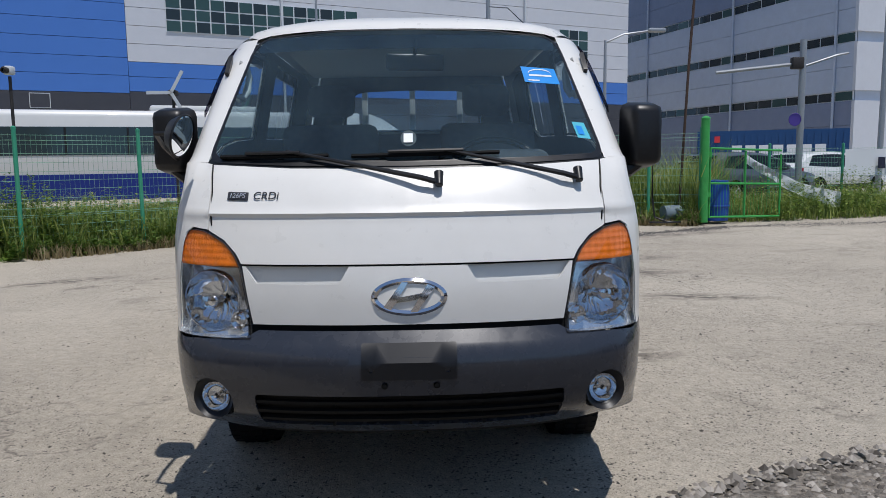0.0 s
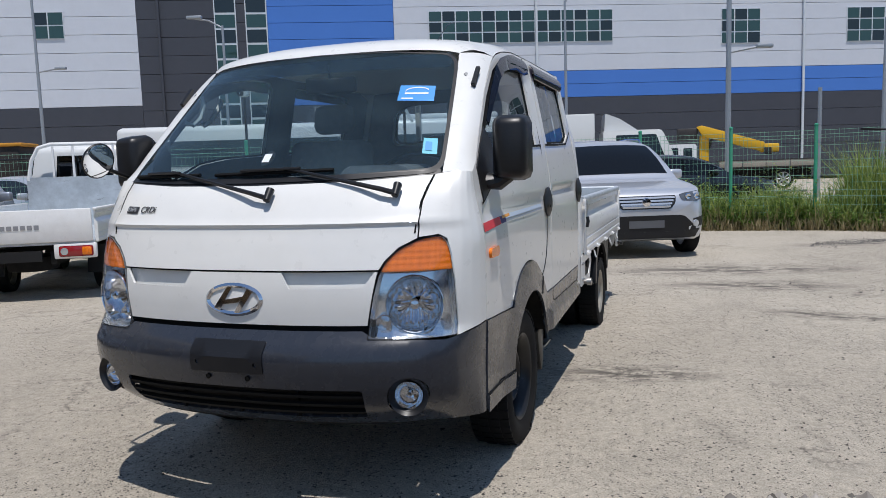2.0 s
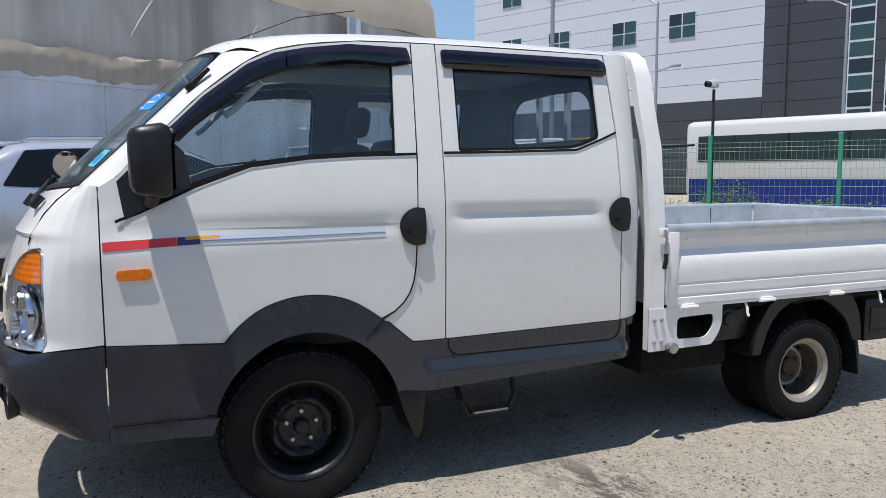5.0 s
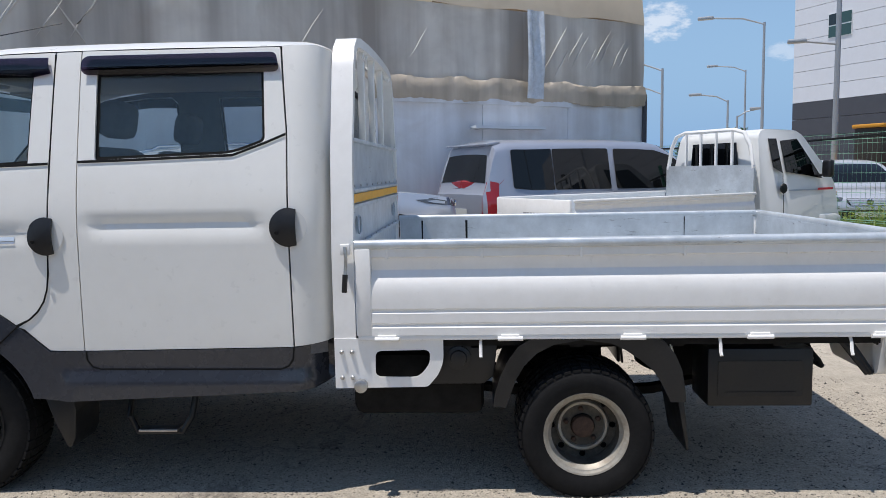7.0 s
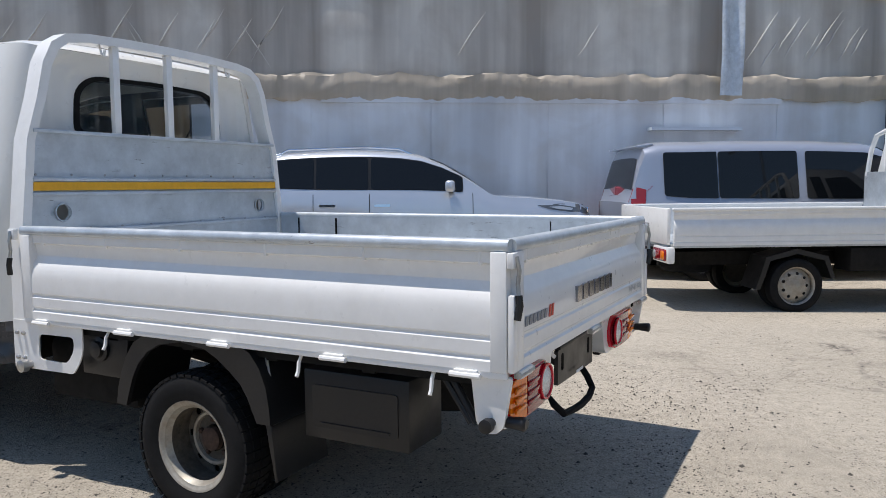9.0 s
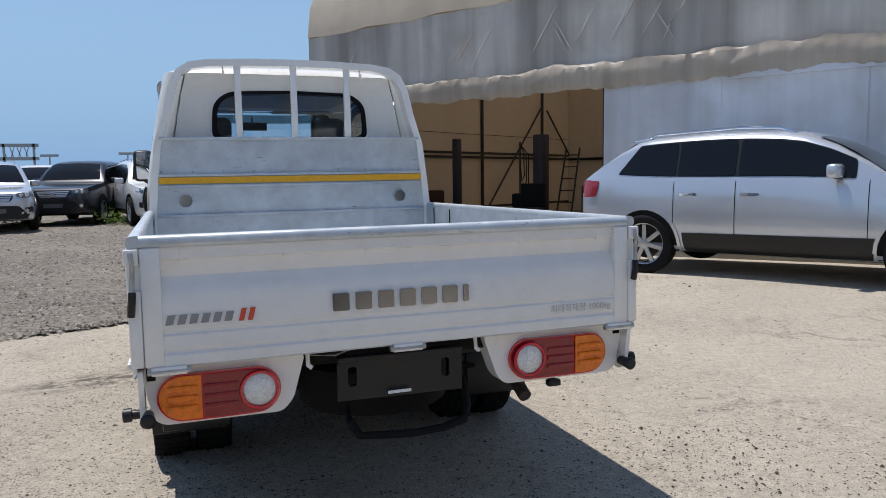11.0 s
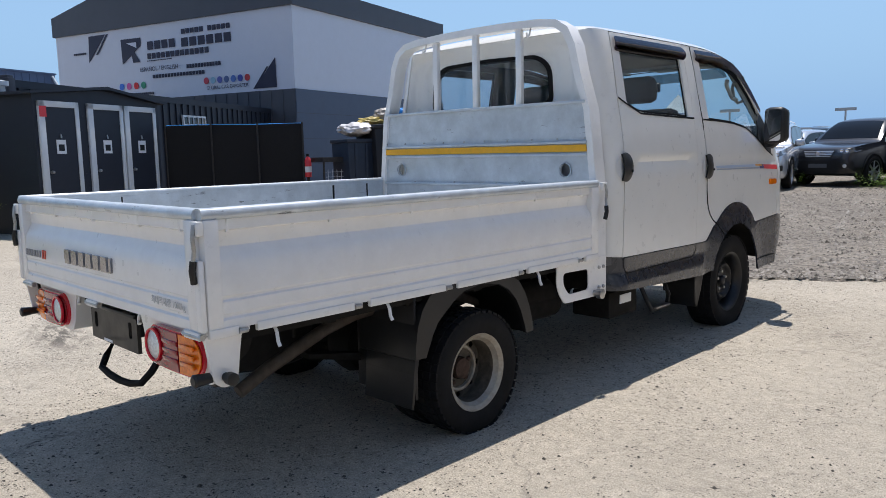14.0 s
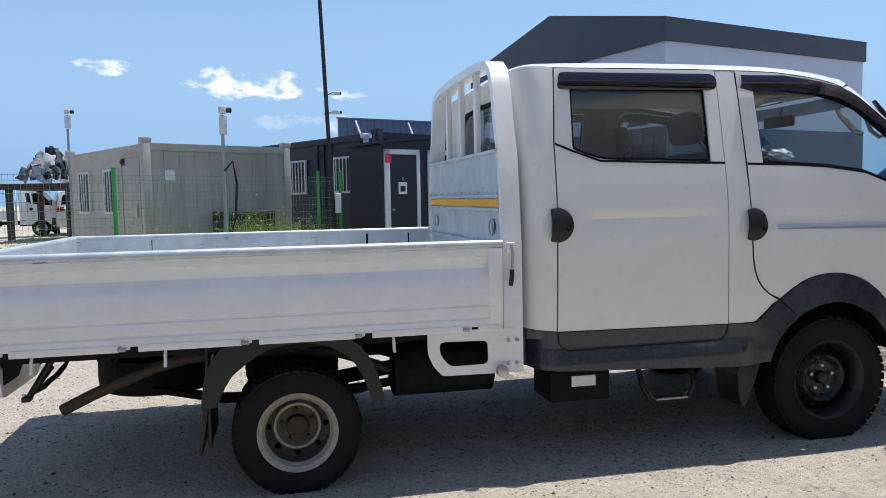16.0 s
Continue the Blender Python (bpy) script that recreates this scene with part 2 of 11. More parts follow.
def glass(name, tint, rough=0.0, dust_sheen=0.0):
    """Thin clear or tinted pane: part transparent, part gloss by Fresnel."""
    m = bpy.data.materials.new(name)
    m.use_nodes = True
    nt = m.node_tree
    nt.nodes.remove(nt.nodes["Principled BSDF"])
    o = nt.nodes["Material Output"]
    tr, gl, mx, lw, pw, fr = (nt.nodes.new(k) for k in ("ShaderNodeBsdfTransparent", "ShaderNodeBsdfGlossy", "ShaderNodeMixShader", "ShaderNodeLayerWeight", "ShaderNodeMath", "ShaderNodeMapRange"))
    tr.inputs[0].default_value = (*tint, 1)
    gl.inputs["Roughness"].default_value = rough
    lw.inputs["Blend"].default_value = 0.5
    pw.operation = 'POWER'
    pw.inputs[1].default_value = 4.5
    nt.links.new(lw.outputs["Facing"], pw.inputs[0])
    nt.links.new(pw.outputs[0], fr.inputs["Value"])
    fr.inputs["To Min"].default_value, fr.inputs["To Max"].default_value = 0.07, 0.95
    nt.links.new(fr.outputs[0], mx.inputs[0])
    nt.links.new(tr.outputs[0], mx.inputs[1])
    nt.links.new(gl.outputs[0], mx.inputs[2])
    last = mx.outputs[0]
    # diffuse film: light dust, with bluish sky reflection and haze put into its colour
    if dust_sheen:
        co, no, mr, df, m2 = (nt.nodes.new(k) for k in ("ShaderNodeTexCoord", "ShaderNodeTexNoise", "ShaderNodeMapRange", "ShaderNodeBsdfDiffuse", "ShaderNodeMixShader"))
        no.inputs["Scale"].default_value, no.inputs["Detail"].default_value = 5.0, 7.0
        nt.links.new(co.outputs["Object"], no.inputs["Vector"])
        nt.links.new(no.outputs["Fac"], mr.inputs["Value"])
        mr.inputs["From Min"].default_value, mr.inputs["From Max"].default_value = 0.3, 0.7
        mr.inputs["To Min"].default_value, mr.inputs["To Max"].default_value = dust_sheen * 0.5, dust_sheen * 1.5
        df.inputs["Color"].default_value = (0.36, 0.58, 0.68, 1)
        nt.links.new(mr.outputs[0], m2.inputs[0])
        nt.links.new(last, m2.inputs[1])
        nt.links.new(df.outputs[0], m2.inputs[2])
        last = m2.outputs[0]
    nt.links.new(last, o.inputs[0])
    return m


GLASS = glass("window_glass", (0.82, 0.88, 0.87), 0.0, 0.02)
SCREEN = glass("windscreen_glass", (0.80, 0.92, 0.95), 0.0, 0.034)
TINT = glass("tinted_glass", (0.66, 0.72, 0.76), 0.0, 0.03)
DARKGLASS = glass("dark_tinted_glass", (0.06, 0.065, 0.07))
CLEAR = glass("clear_lens", (0.93, 0.95, 0.96))
VISOR = glass("smoked_visor", (0.20, 0.165, 0.25))


# ---------------------------------------------------------------- mesh helpers
def mesh_of(name, bm, material=None, smooth=None):
    bmesh.ops.recalc_face_normals(bm, faces=bm.faces)
    me = bpy.data.meshes.new(name)
    bm.to_mesh(me)
    bm.free()
    if smooth is not None:
        me.shade_smooth()
        if smooth < 180:
            me.set_sharp_from_angle(angle=radians(smooth))
    for x in (material if isinstance(material, (list, tuple)) else [material]):
        if x:
            me.materials.append(x)
    return me


def part(name, bm, material, parent, label="", smooth=35, m=None):
    ob = new(name, mesh_of(name, bm, material, smooth))
    ob.parent = parent
    if m is not None:
        ob.matrix_local = m
    if label:
        ob["label"] = label
    return ob


def thing(name, label, category, group="", kind="", m=None):
    ob = tagged(new(name), label, category, group, kind)
    ob.empty_display_size = 0.1
    if m is not None:
        ob.matrix_world = m
    return ob


def solid(name, bm, material, label="", category="", group="", kind="", smooth=35, m=None):
    ob = tagged(new(name, mesh_of(name, bm, material, smooth)), label, category, group, kind)
    if m is not None:
        ob.matrix_world = m
    return ob


def add_box(bm, x0, y0, z0, x1, y1, z1, bevel=0.0, m=None, seg=2):
    """A box between two corners, optionally bevelled."""
    r = bmesh.ops.create_cube(bm, size=1.0)
    vs = r["verts"]
    bmesh.ops.scale(bm, vec=(abs(x1 - x0), abs(y1 - y0), abs(z1 - z0)), verts=vs)
    bmesh.ops.translate(bm, vec=((x0 + x1) / 2, (y0 + y1) / 2, (z0 + z1) / 2), verts=vs)
    if bevel:
        es = list({e for v in vs for e in v.link_edges})
        g = bmesh.ops.bevel(bm, geom=es, offset=bevel, segments=seg, affect='EDGES', profile=0.5)
        vs = list({v for f in g["faces"] for v in f.verts} | {v for v in vs if v.is_valid})
    if m is not None:
        bmesh.ops.transform(bm, matrix=m, verts=vs)
    return vs


def box(x0, y0, z0, x1, y1, z1, bevel=0.0, m=None):
    bm = bmesh.new()
    add_box(bm, x0, y0, z0, x1, y1, z1, bevel, m)
    return bm


def add_tube(bm, pts, r, seg=8, caps=True):
    """A round tube along a polyline."""
    pts = [Vector(p) for p in pts]
    rings = []
    up = Vector((0, 0, 1))
    for i, p in enumerate(pts):
        d = ((pts[min(i + 1, len(pts) - 1)] - p).normalized() + (p - pts[max(i - 1, 0)]).normalized()).normalized()
        a = d.cross(up if abs(d.z) < 0.95 else Vector((1, 0, 0))).normalized()
        b = d.cross(a).normalized()
        rr = r[i] if isinstance(r, (list, tuple)) else r
        rings.append([bm.verts.new(p + rr * (math.cos(2 * math.pi * k / seg) * a + math.sin(2 * math.pi * k / seg) * b)) for k in range(seg)])
    for ra, rb in zip(rings, rings[1:]):
        # match the nearest start vertex to avoid twists
        off = min(range(seg), key=lambda o: (rb[o].co - ra[0].co).length + (rb[(o + 1) % seg].co - ra[1].co).length)
        for k in range(seg):
            bm.faces.new((ra[k], ra[(k + 1) % seg], rb[(k + 1 + off) % seg], rb[(k + off) % seg]))
        rb[:] = rb[off:] + rb[:off]
    if caps:
        bm.faces.new(rings[0][::-1])
        bm.faces.new(rings[-1])


def tube(pts, r, seg=8):
    bm = bmesh.new()
    add_tube(bm, pts, r, seg)
    return bm


def add_lathe(bm, prof, seg=32, axis='X', m=None, closed=False):
    """Turn a profile of (axial, radius) points round an axis."""
    rings = []
    for a, r in prof:
        ring = []
        for k in range(seg):
            t = 2 * math.pi * k / seg
            c, s = r * math.cos(t), r * math.sin(t)
            p = {'X': (a, c, s), 'Y': (c, a, s), 'Z': (c, s, a)}[axis]
            ring.append(bm.verts.new(m @ Vector(p) if m is not None else p))
        rings.append(ring)
    for ra, rb in list(zip(rings, rings[1:])) + ([(rings[-1], rings[0])] if closed else []):
        for k in range(seg):
            bm.faces.new((ra[k], ra[(k + 1) % seg], rb[(k + 1) % seg], rb[k]))
    if not closed:
        for ring in [r for r, q in ((rings[0], prof[0][1]), (rings[-1], prof[-1][1])) if q < 0.03]:
            try:
                bm.faces.new(ring)
            except ValueError:
                pass


def lathe(prof, seg=32, axis='X', m=None, closed=False):
    bm = bmesh.new()
    add_lathe(bm, prof, seg, axis, m, closed)
    return bm


def add_prism(bm, poly, lo, hi, axis='X', m=None):
    """Extrude a polygon (a, b) along an axis."""
    def at(a, b, c):
        p = {'X': (c, a, b), 'Y': (a, c, b), 'Z': (a, b, c)}[axis]
        return m @ Vector(p) if m is not None else Vector(p)
    A = [bm.verts.new(at(a, b, lo)) for a, b in poly]
    B = [bm.verts.new(at(a, b, hi)) for a, b in poly]
    n = len(poly)
    bm.faces.new(A)
    bm.faces.new(B[::-1])
    for i in range(n):
        bm.faces.new((A[i], B[i], B[(i + 1) % n], A[(i + 1) % n]))


def prism(poly, lo, hi, axis='X', bevel=0.0, m=None):
    bm = bmesh.new()
    add_prism(bm, poly, lo, hi, axis, m)
    if bevel:
        bmesh.ops.bevel(bm, geom=bm.edges[:], offset=bevel, segments=2, affect='EDGES', profile=0.5)
    return bm


def inside(p, poly):
    x, y = p
    c = False
    for (x0, y0), (x1, y1) in zip(poly, poly[1:] + poly[:1]):
        if (y0 > y) != (y1 > y) and x < (x1 - x0) * (y - y0) / (y1 - y0) + x0:
            c = not c
    return c


def dense(poly, step, closed=True):
    out = []
    ends = zip(poly, poly[1:] + poly[:1]) if closed else zip(poly, poly[1:])
    for a, b in ends:
        n = max(1, int(math.hypot(b[0] - a[0], b[1] - a[1]) / step + 0.5))
        out += [(a[0] + (b[0] - a[0]) * i / n, a[1] + (b[1] - a[1]) * i / n) for i in range(n)]
    if not closed:
        out.append(tuple(poly[-1]))
    return out


def rounded(poly, r, seg=4):
    """A polygon with its corners rounded; r one radius or one a corner."""
    out = []
    n = len(poly)
    for i, p in enumerate(poly):
        rad = r[i] if isinstance(r, (list, tuple)) else r
        p, a, b = Vector(p), Vector(poly[i - 1]), Vector(poly[(i + 1) % n])
        da, db = (a - p), (b - p)
        k = min(rad, da.length * 0.49, db.length * 0.49)
        if k < 1e-4:
            out.append(tuple(p))
            continue
        s, e = p + da.normalized() * k, p + db.normalized() * k
        for j in range(seg + 1):
            t = j / seg
            out.append(tuple((1 - t) ** 2 * s + 2 * t * (1 - t) * p + t * t * e))
    return out


def add_panel(bm, outer, holes, fn, step=0.06, thick=0.0):
    """A curved sheet: a polygon with holes in (u, v), laid on the surface fn(u, v)."""
    from mathutils.geometry import delaunay_2d_cdt
    outer = dense(outer, step)
    holes = [dense(h, step) for h in holes]
    verts, edges = [], []
    for loop in [outer] + holes:
        b = len(verts)
        verts += [Vector(p) for p in loop]
        edges += [(b + i, b + (i + 1) % len(loop)) for i in range(len(loop))]
    us, vs = [p[0] for p in outer], [p[1] for p in outer]
    nu, nv = int((max(us) - min(us)) / step), int((max(vs) - min(vs)) / step)
    if nu * nv < 6000:
        for i in range(1, nu):
            for j in range(1, nv):
                p = (min(us) + (max(us) - min(us)) * i / nu, min(vs) + (max(vs) - min(vs)) * j / nv)
                if inside(p, outer) and not any(inside(p, h) for h in holes):
                    if min(abs(p[0] - q[0]) + abs(p[1] - q[1]) for loop in [outer] + holes for q in loop) > step * 0.5:
                        verts.append(Vector(p))
    co, _, faces, *_ = delaunay_2d_cdt(verts, edges, [], 1, 1e-6)
    bv = [bm.verts.new(fn(c[0], c[1])) for c in co]
    made = []
    for f in faces:
        cx, cy = sum(co[i][0] for i in f) / len(f), sum(co[i][1] for i in f) / len(f)
        if inside((cx, cy), outer) and not any(inside((cx, cy), h) for h in holes):
            made.append(bm.faces.new([bv[i] for i in f]))
    for v in bv:
        if not v.link_faces:
            bm.verts.remove(v)
    if thick:
        bmesh.ops.recalc_face_normals(bm, faces=made)
        bmesh.ops.solidify(bm, geom=made, thickness=thick)


def panel(outer, holes, fn, step=0.06, thick=0.0):
    bm = bmesh.new()
    add_panel(bm, outer, holes, fn, step, thick)
    return bm


def curve(points):
    """Smooth interpolation through (t, value) points."""
    ts = [p[0] for p in points]
    vs = [p[1] for p in points]
    n = len(ts)
    ms = []
    for i in range(n):
        a, b = max(i - 1, 0), min(i + 1, n - 1)
        ms.append((vs[b] - vs[a]) / (ts[b] - ts[a]))

    def f(t):
        if t <= ts[0]:
            return vs[0]
        if t >= ts[-1]:
            return vs[-1]
        i = max(k for k in range(n - 1) if ts[k] <= t)
        h = ts[i + 1] - ts[i]
        u = (t - ts[i]) / h
        return ((1 + 2 * u) * (1 - u) ** 2 * vs[i] + u * (1 - u) ** 2 * h * ms[i]
                + u * u * (3 - 2 * u) * vs[i + 1] + u * u * (u - 1) * h * ms[i + 1])
    return f


# ---------------------------------------------------------------- ground
def ground_mat():
    m = bpy.data.materials.new("dusty_concrete")
    m.use_nodes = True
    nt = m.node_tree
    N, L = nt.nodes.new, nt.links.new
    b = nt.nodes["Principled BSDF"]
    b.inputs["Roughness"].default_value = 0.9
    b.inputs["Specular IOR Level"].default_value = 0.2
    co = N("ShaderNodeTexCoord")

    def noi(sc, det, rg, dist=0.0):
        n = N("ShaderNodeTexNoise")
        n.inputs["Scale"].default_value, n.inputs["Detail"].default_value = sc, det
        n.inputs["Roughness"].default_value, n.inputs["Distortion"].default_value = rg, dist
        L(co.outputs["Object"], n.inputs["Vector"])
        return n.outputs["Fac"]

    def rng(src, a, c, lo, hi):
        r = N("ShaderNodeMapRange")
        for k, v in zip(("From Min", "From Max", "To Min", "To Max"), (a, c, lo, hi)):
            r.inputs[k].default_value = v
        L(src, r.inputs["Value"])
        return r.outputs[0]

    def mix(fac, A, B, mode='MIX'):
        x = N("ShaderNodeMix")
        x.data_type, x.blend_type = 'RGBA', mode
        for s, k in ((fac, "Factor"), (A, "A"), (B, "B")):
            if isinstance(s, (float, int)):
                x.inputs[k].default_value = s
            elif isinstance(s, tuple):
                x.inputs[k].default_value = (*s, 1)
            else:
                L(s, x.inputs[k])
        return x.outputs["Result"]

    base = mix(rng(noi(0.35, 5, 0.6), 0.35, 0.65, 0, 1), (0.545, 0.487, 0.398), (0.455, 0.405, 0.33))
    base = mix(rng(noi(1.7, 6, 0.65, 0.6), 0.54, 0.74, 0, 0.4), base, (0.33, 0.295, 0.24))
    base = mix(rng(noi(22, 5, 0.75), 0.3, 0.7, 0, 1), mix(1.0, base, (0.80, 0.80, 0.80), 'MULTIPLY'), mix(1.0, base, (1.16, 1.16, 1.16), 'MULTIPLY'))
    base = mix(rng(noi(170, 3, 0.7), 0.3, 0.7, 0, 1), mix(1.0, base, (0.58, 0.58, 0.58), 'MULTIPLY'), mix(1.0, base, (1.28, 1.28, 1.28), 'MULTIPLY'))

    axes = N("ShaderNodeSeparateXYZ")
    L(co.outputs["Object"], axes.inputs[0])
    swept = rng(axes.outputs[0], -1.5, 0.8, 0.45, 1.0)

    def specks(base, scale, reach, density, patch, colour, amount):
        """Dark chips: one in some cells of a scatter, more of them in some patches."""
        v = N("ShaderNodeTexVoronoi")
        v.inputs["Scale"].default_value = scale
        wob = N("ShaderNodeVectorMath")
        wob.operation = 'MULTIPLY_ADD'
        nw = N("ShaderNodeTexNoise")
        nw.inputs["Scale"].default_value = scale * 2.2
        L(co.outputs["Object"], nw.inputs["Vector"])
        L(nw.outputs["Color"], wob.inputs[0])
        wob.inputs[1].default_value = (0.9 / scale,) * 3
        L(co.outputs["Object"], wob.inputs[2])
        L(wob.outputs[0], v.inputs["Vector"])
        sp = N("ShaderNodeSeparateColor")
        L(v.outputs["Color"], sp.inputs[0])
        size = N("ShaderNodeMath")
        size.operation = 'MULTIPLY'
        L(sp.outputs[1], size.inputs[0])
        size.inputs[1].default_value = reach
        near, some, both_ = N("ShaderNodeMath"), N("ShaderNodeMath"), N("ShaderNodeMath")
        near.operation, some.operation, both_.operation = 'LESS_THAN', 'LESS_THAN', 'MULTIPLY'
        L(v.outputs["Distance"], near.inputs[0])
        L(size.outputs[0], near.inputs[1])
        L(sp.outputs[0], some.inputs[0])
        dens = N("ShaderNodeMath")
        dens.operation = 'MULTIPLY'
        L(rng(noi(patch, 4, 0.65, 0.3), 0.42, 0.70, density * 0.06, density * 2.8), dens.inputs[0])
        L(swept, dens.inputs[1])
        L(dens.outputs[0], some.inputs[1])
        L(near.outputs[0], both_.inputs[0])
        L(some.outputs[0], both_.inputs[1])
        return mix(rng(both_.outputs[0], 0, 1, 0, amount), base, colour)

    base = specks(base, 9.0, 0.15, 0.12, 0.5, (0.05, 0.046, 0.04), 0.9)
    base = specks(base, 24.0, 0.26, 0.22, 0.9, (0.06, 0.055, 0.05), 0.85)
    base = specks(base, 62.0, 0.42, 0.46, 1.3, (0.075, 0.067, 0.06), 0.85)
    base = specks(base, 120.0, 0.6, 0.30, 0.8, (0.12, 0.105, 0.09), 0.75)
    crk = N("ShaderNodeTexVoronoi")
    crk.feature = 'DISTANCE_TO_EDGE'
    crk.inputs["Scale"].default_value = 0.22
    dis = N("ShaderNodeVectorMath")
    dis.operation = 'MULTIPLY_ADD'
    nv = N("ShaderNodeTexNoise")
    nv.inputs["Scale"].default_value, nv.inputs["Detail"].default_value = 1.4, 5
    L(co.outputs["Object"], nv.inputs["Vector"])
    L(nv.outputs["Color"], dis.inputs[0])
    dis.inputs[1].default_value = (1.6, 1.6, 0)
    L(co.outputs["Object"], dis.inputs[2])
    L(dis.outputs[0], crk.inputs["Vector"])
    base = mix(rng(crk.outputs["Distance"], 0.0, 0.003, 0.45, 0.0), base, (0.17, 0.155, 0.135))
    # frayed short cracks in worn patches
    cr2 = N("ShaderNodeTexVoronoi")
    cr2.feature = 'DISTANCE_TO_EDGE'
    cr2.inputs["Scale"].default_value = 1.3
    di2 = N("ShaderNodeVectorMath")
    di2.operation = 'MULTIPLY_ADD'
    nv2 = N("ShaderNodeTexNoise")
    nv2.inputs["Scale"].default_value, nv2.inputs["Detail"].default_value = 5.0, 6
    L(co.outputs["Object"], nv2.inputs["Vector"])
    L(nv2.outputs["Color"], di2.inputs[0])
    di2.inputs[1].default_value = (0.5, 0.5, 0)
    L(co.outputs["Object"], di2.inputs[2])
    L(di2.outputs[0], cr2.inputs["Vector"])
    worn, line = rng(noi(0.55, 4, 0.6), 0.53, 0.62, 0, 1), rng(cr2.outputs["Distance"], 0.0, 0.05, 0.75, 0.0)
    fray = rng(noi(40, 4, 0.7), 0.42, 0.56, 0, 1)
    mk = N("ShaderNodeMath")
    mk.operation = 'MULTIPLY'
    L(worn, mk.inputs[0])
    L(line, mk.inputs[1])
    mk2 = N("ShaderNodeMath")
    mk2.operation = 'MULTIPLY'
    L(mk.outputs[0], mk2.inputs[0])
    L(fray, mk2.inputs[1])
    base = mix(mk2.outputs[0], base, (0.12, 0.105, 0.09))
    # scabbed patches where the crust has broken off, long across the yard's fall
    for px_, py_, turn_, rx_, ry_ in ((1.2, 2.36, 12, 0.55, 0.22), (2.1, 5.9, 8, 1.0, 0.35), (1.9, 7.1, 15, 1.5, 0.5), (4.3, 10.7, 18, 1.7, 0.35), (-4.2, 6.6, 28, 0.75, 0.28), (-3.7, 5.95, 40, 0.22, 0.13), (2.6, 4.4, -10, 0.6, 0.2)):
        mp = N("ShaderNodeMapping")
        mp.vector_type = 'TEXTURE'
        mp.inputs["Location"].default_value, mp.inputs["Rotation"].default_value, mp.inputs["Scale"].default_value = (px_, py_, 0), (0, 0, math.radians(turn_)), (rx_, ry_, 40)
        L(co.outputs["Object"], mp.inputs["Vector"])
        ln = N("ShaderNodeVectorMath")
        ln.operation = 'LENGTH'
        L(mp.outputs[0], ln.inputs[0])
        ns_ = N("ShaderNodeTexNoise")
        ns_.inputs["Scale"].default_value, ns_.inputs["Detail"].default_value, ns_.inputs["Roughness"].default_value, ns_.inputs["Distortion"].default_value = 3.2, 8, 0.72, 0.8
        L(mp.outputs[0], ns_.inputs["Vector"])
        sm = N("ShaderNodeMath")
        sm.operation = 'MULTIPLY'
        L(rng(ln.outputs["Value"], 0.35, 1.15, 1, 0), sm.inputs[0])
        L(rng(ns_.outputs["Fac"], 0.44, 0.54, 0, 0.92), sm.inputs[1])
        base = mix(sm.outputs[0], base, (0.115, 0.102, 0.088))
    L(base, b.inputs["Base Color"])
    bp = N("ShaderNodeBump")
    bp.inputs["Strength"].default_value, bp.inputs["Distance"].default_value = 0.9, 0.016
    add = N("ShaderNodeMath")
    add.operation = 'ADD'
    L(noi(60, 6, 0.75), add.inputs[0])
    L(rng(noi(6, 5, 0.6), 0, 1, 0, 1.4), add.inputs[1])
    L(add.outputs[0], bp.inputs["Height"])
    L(bp.outputs[0], b.inputs["Normal"])
    return m


GROUND = ground_mat()


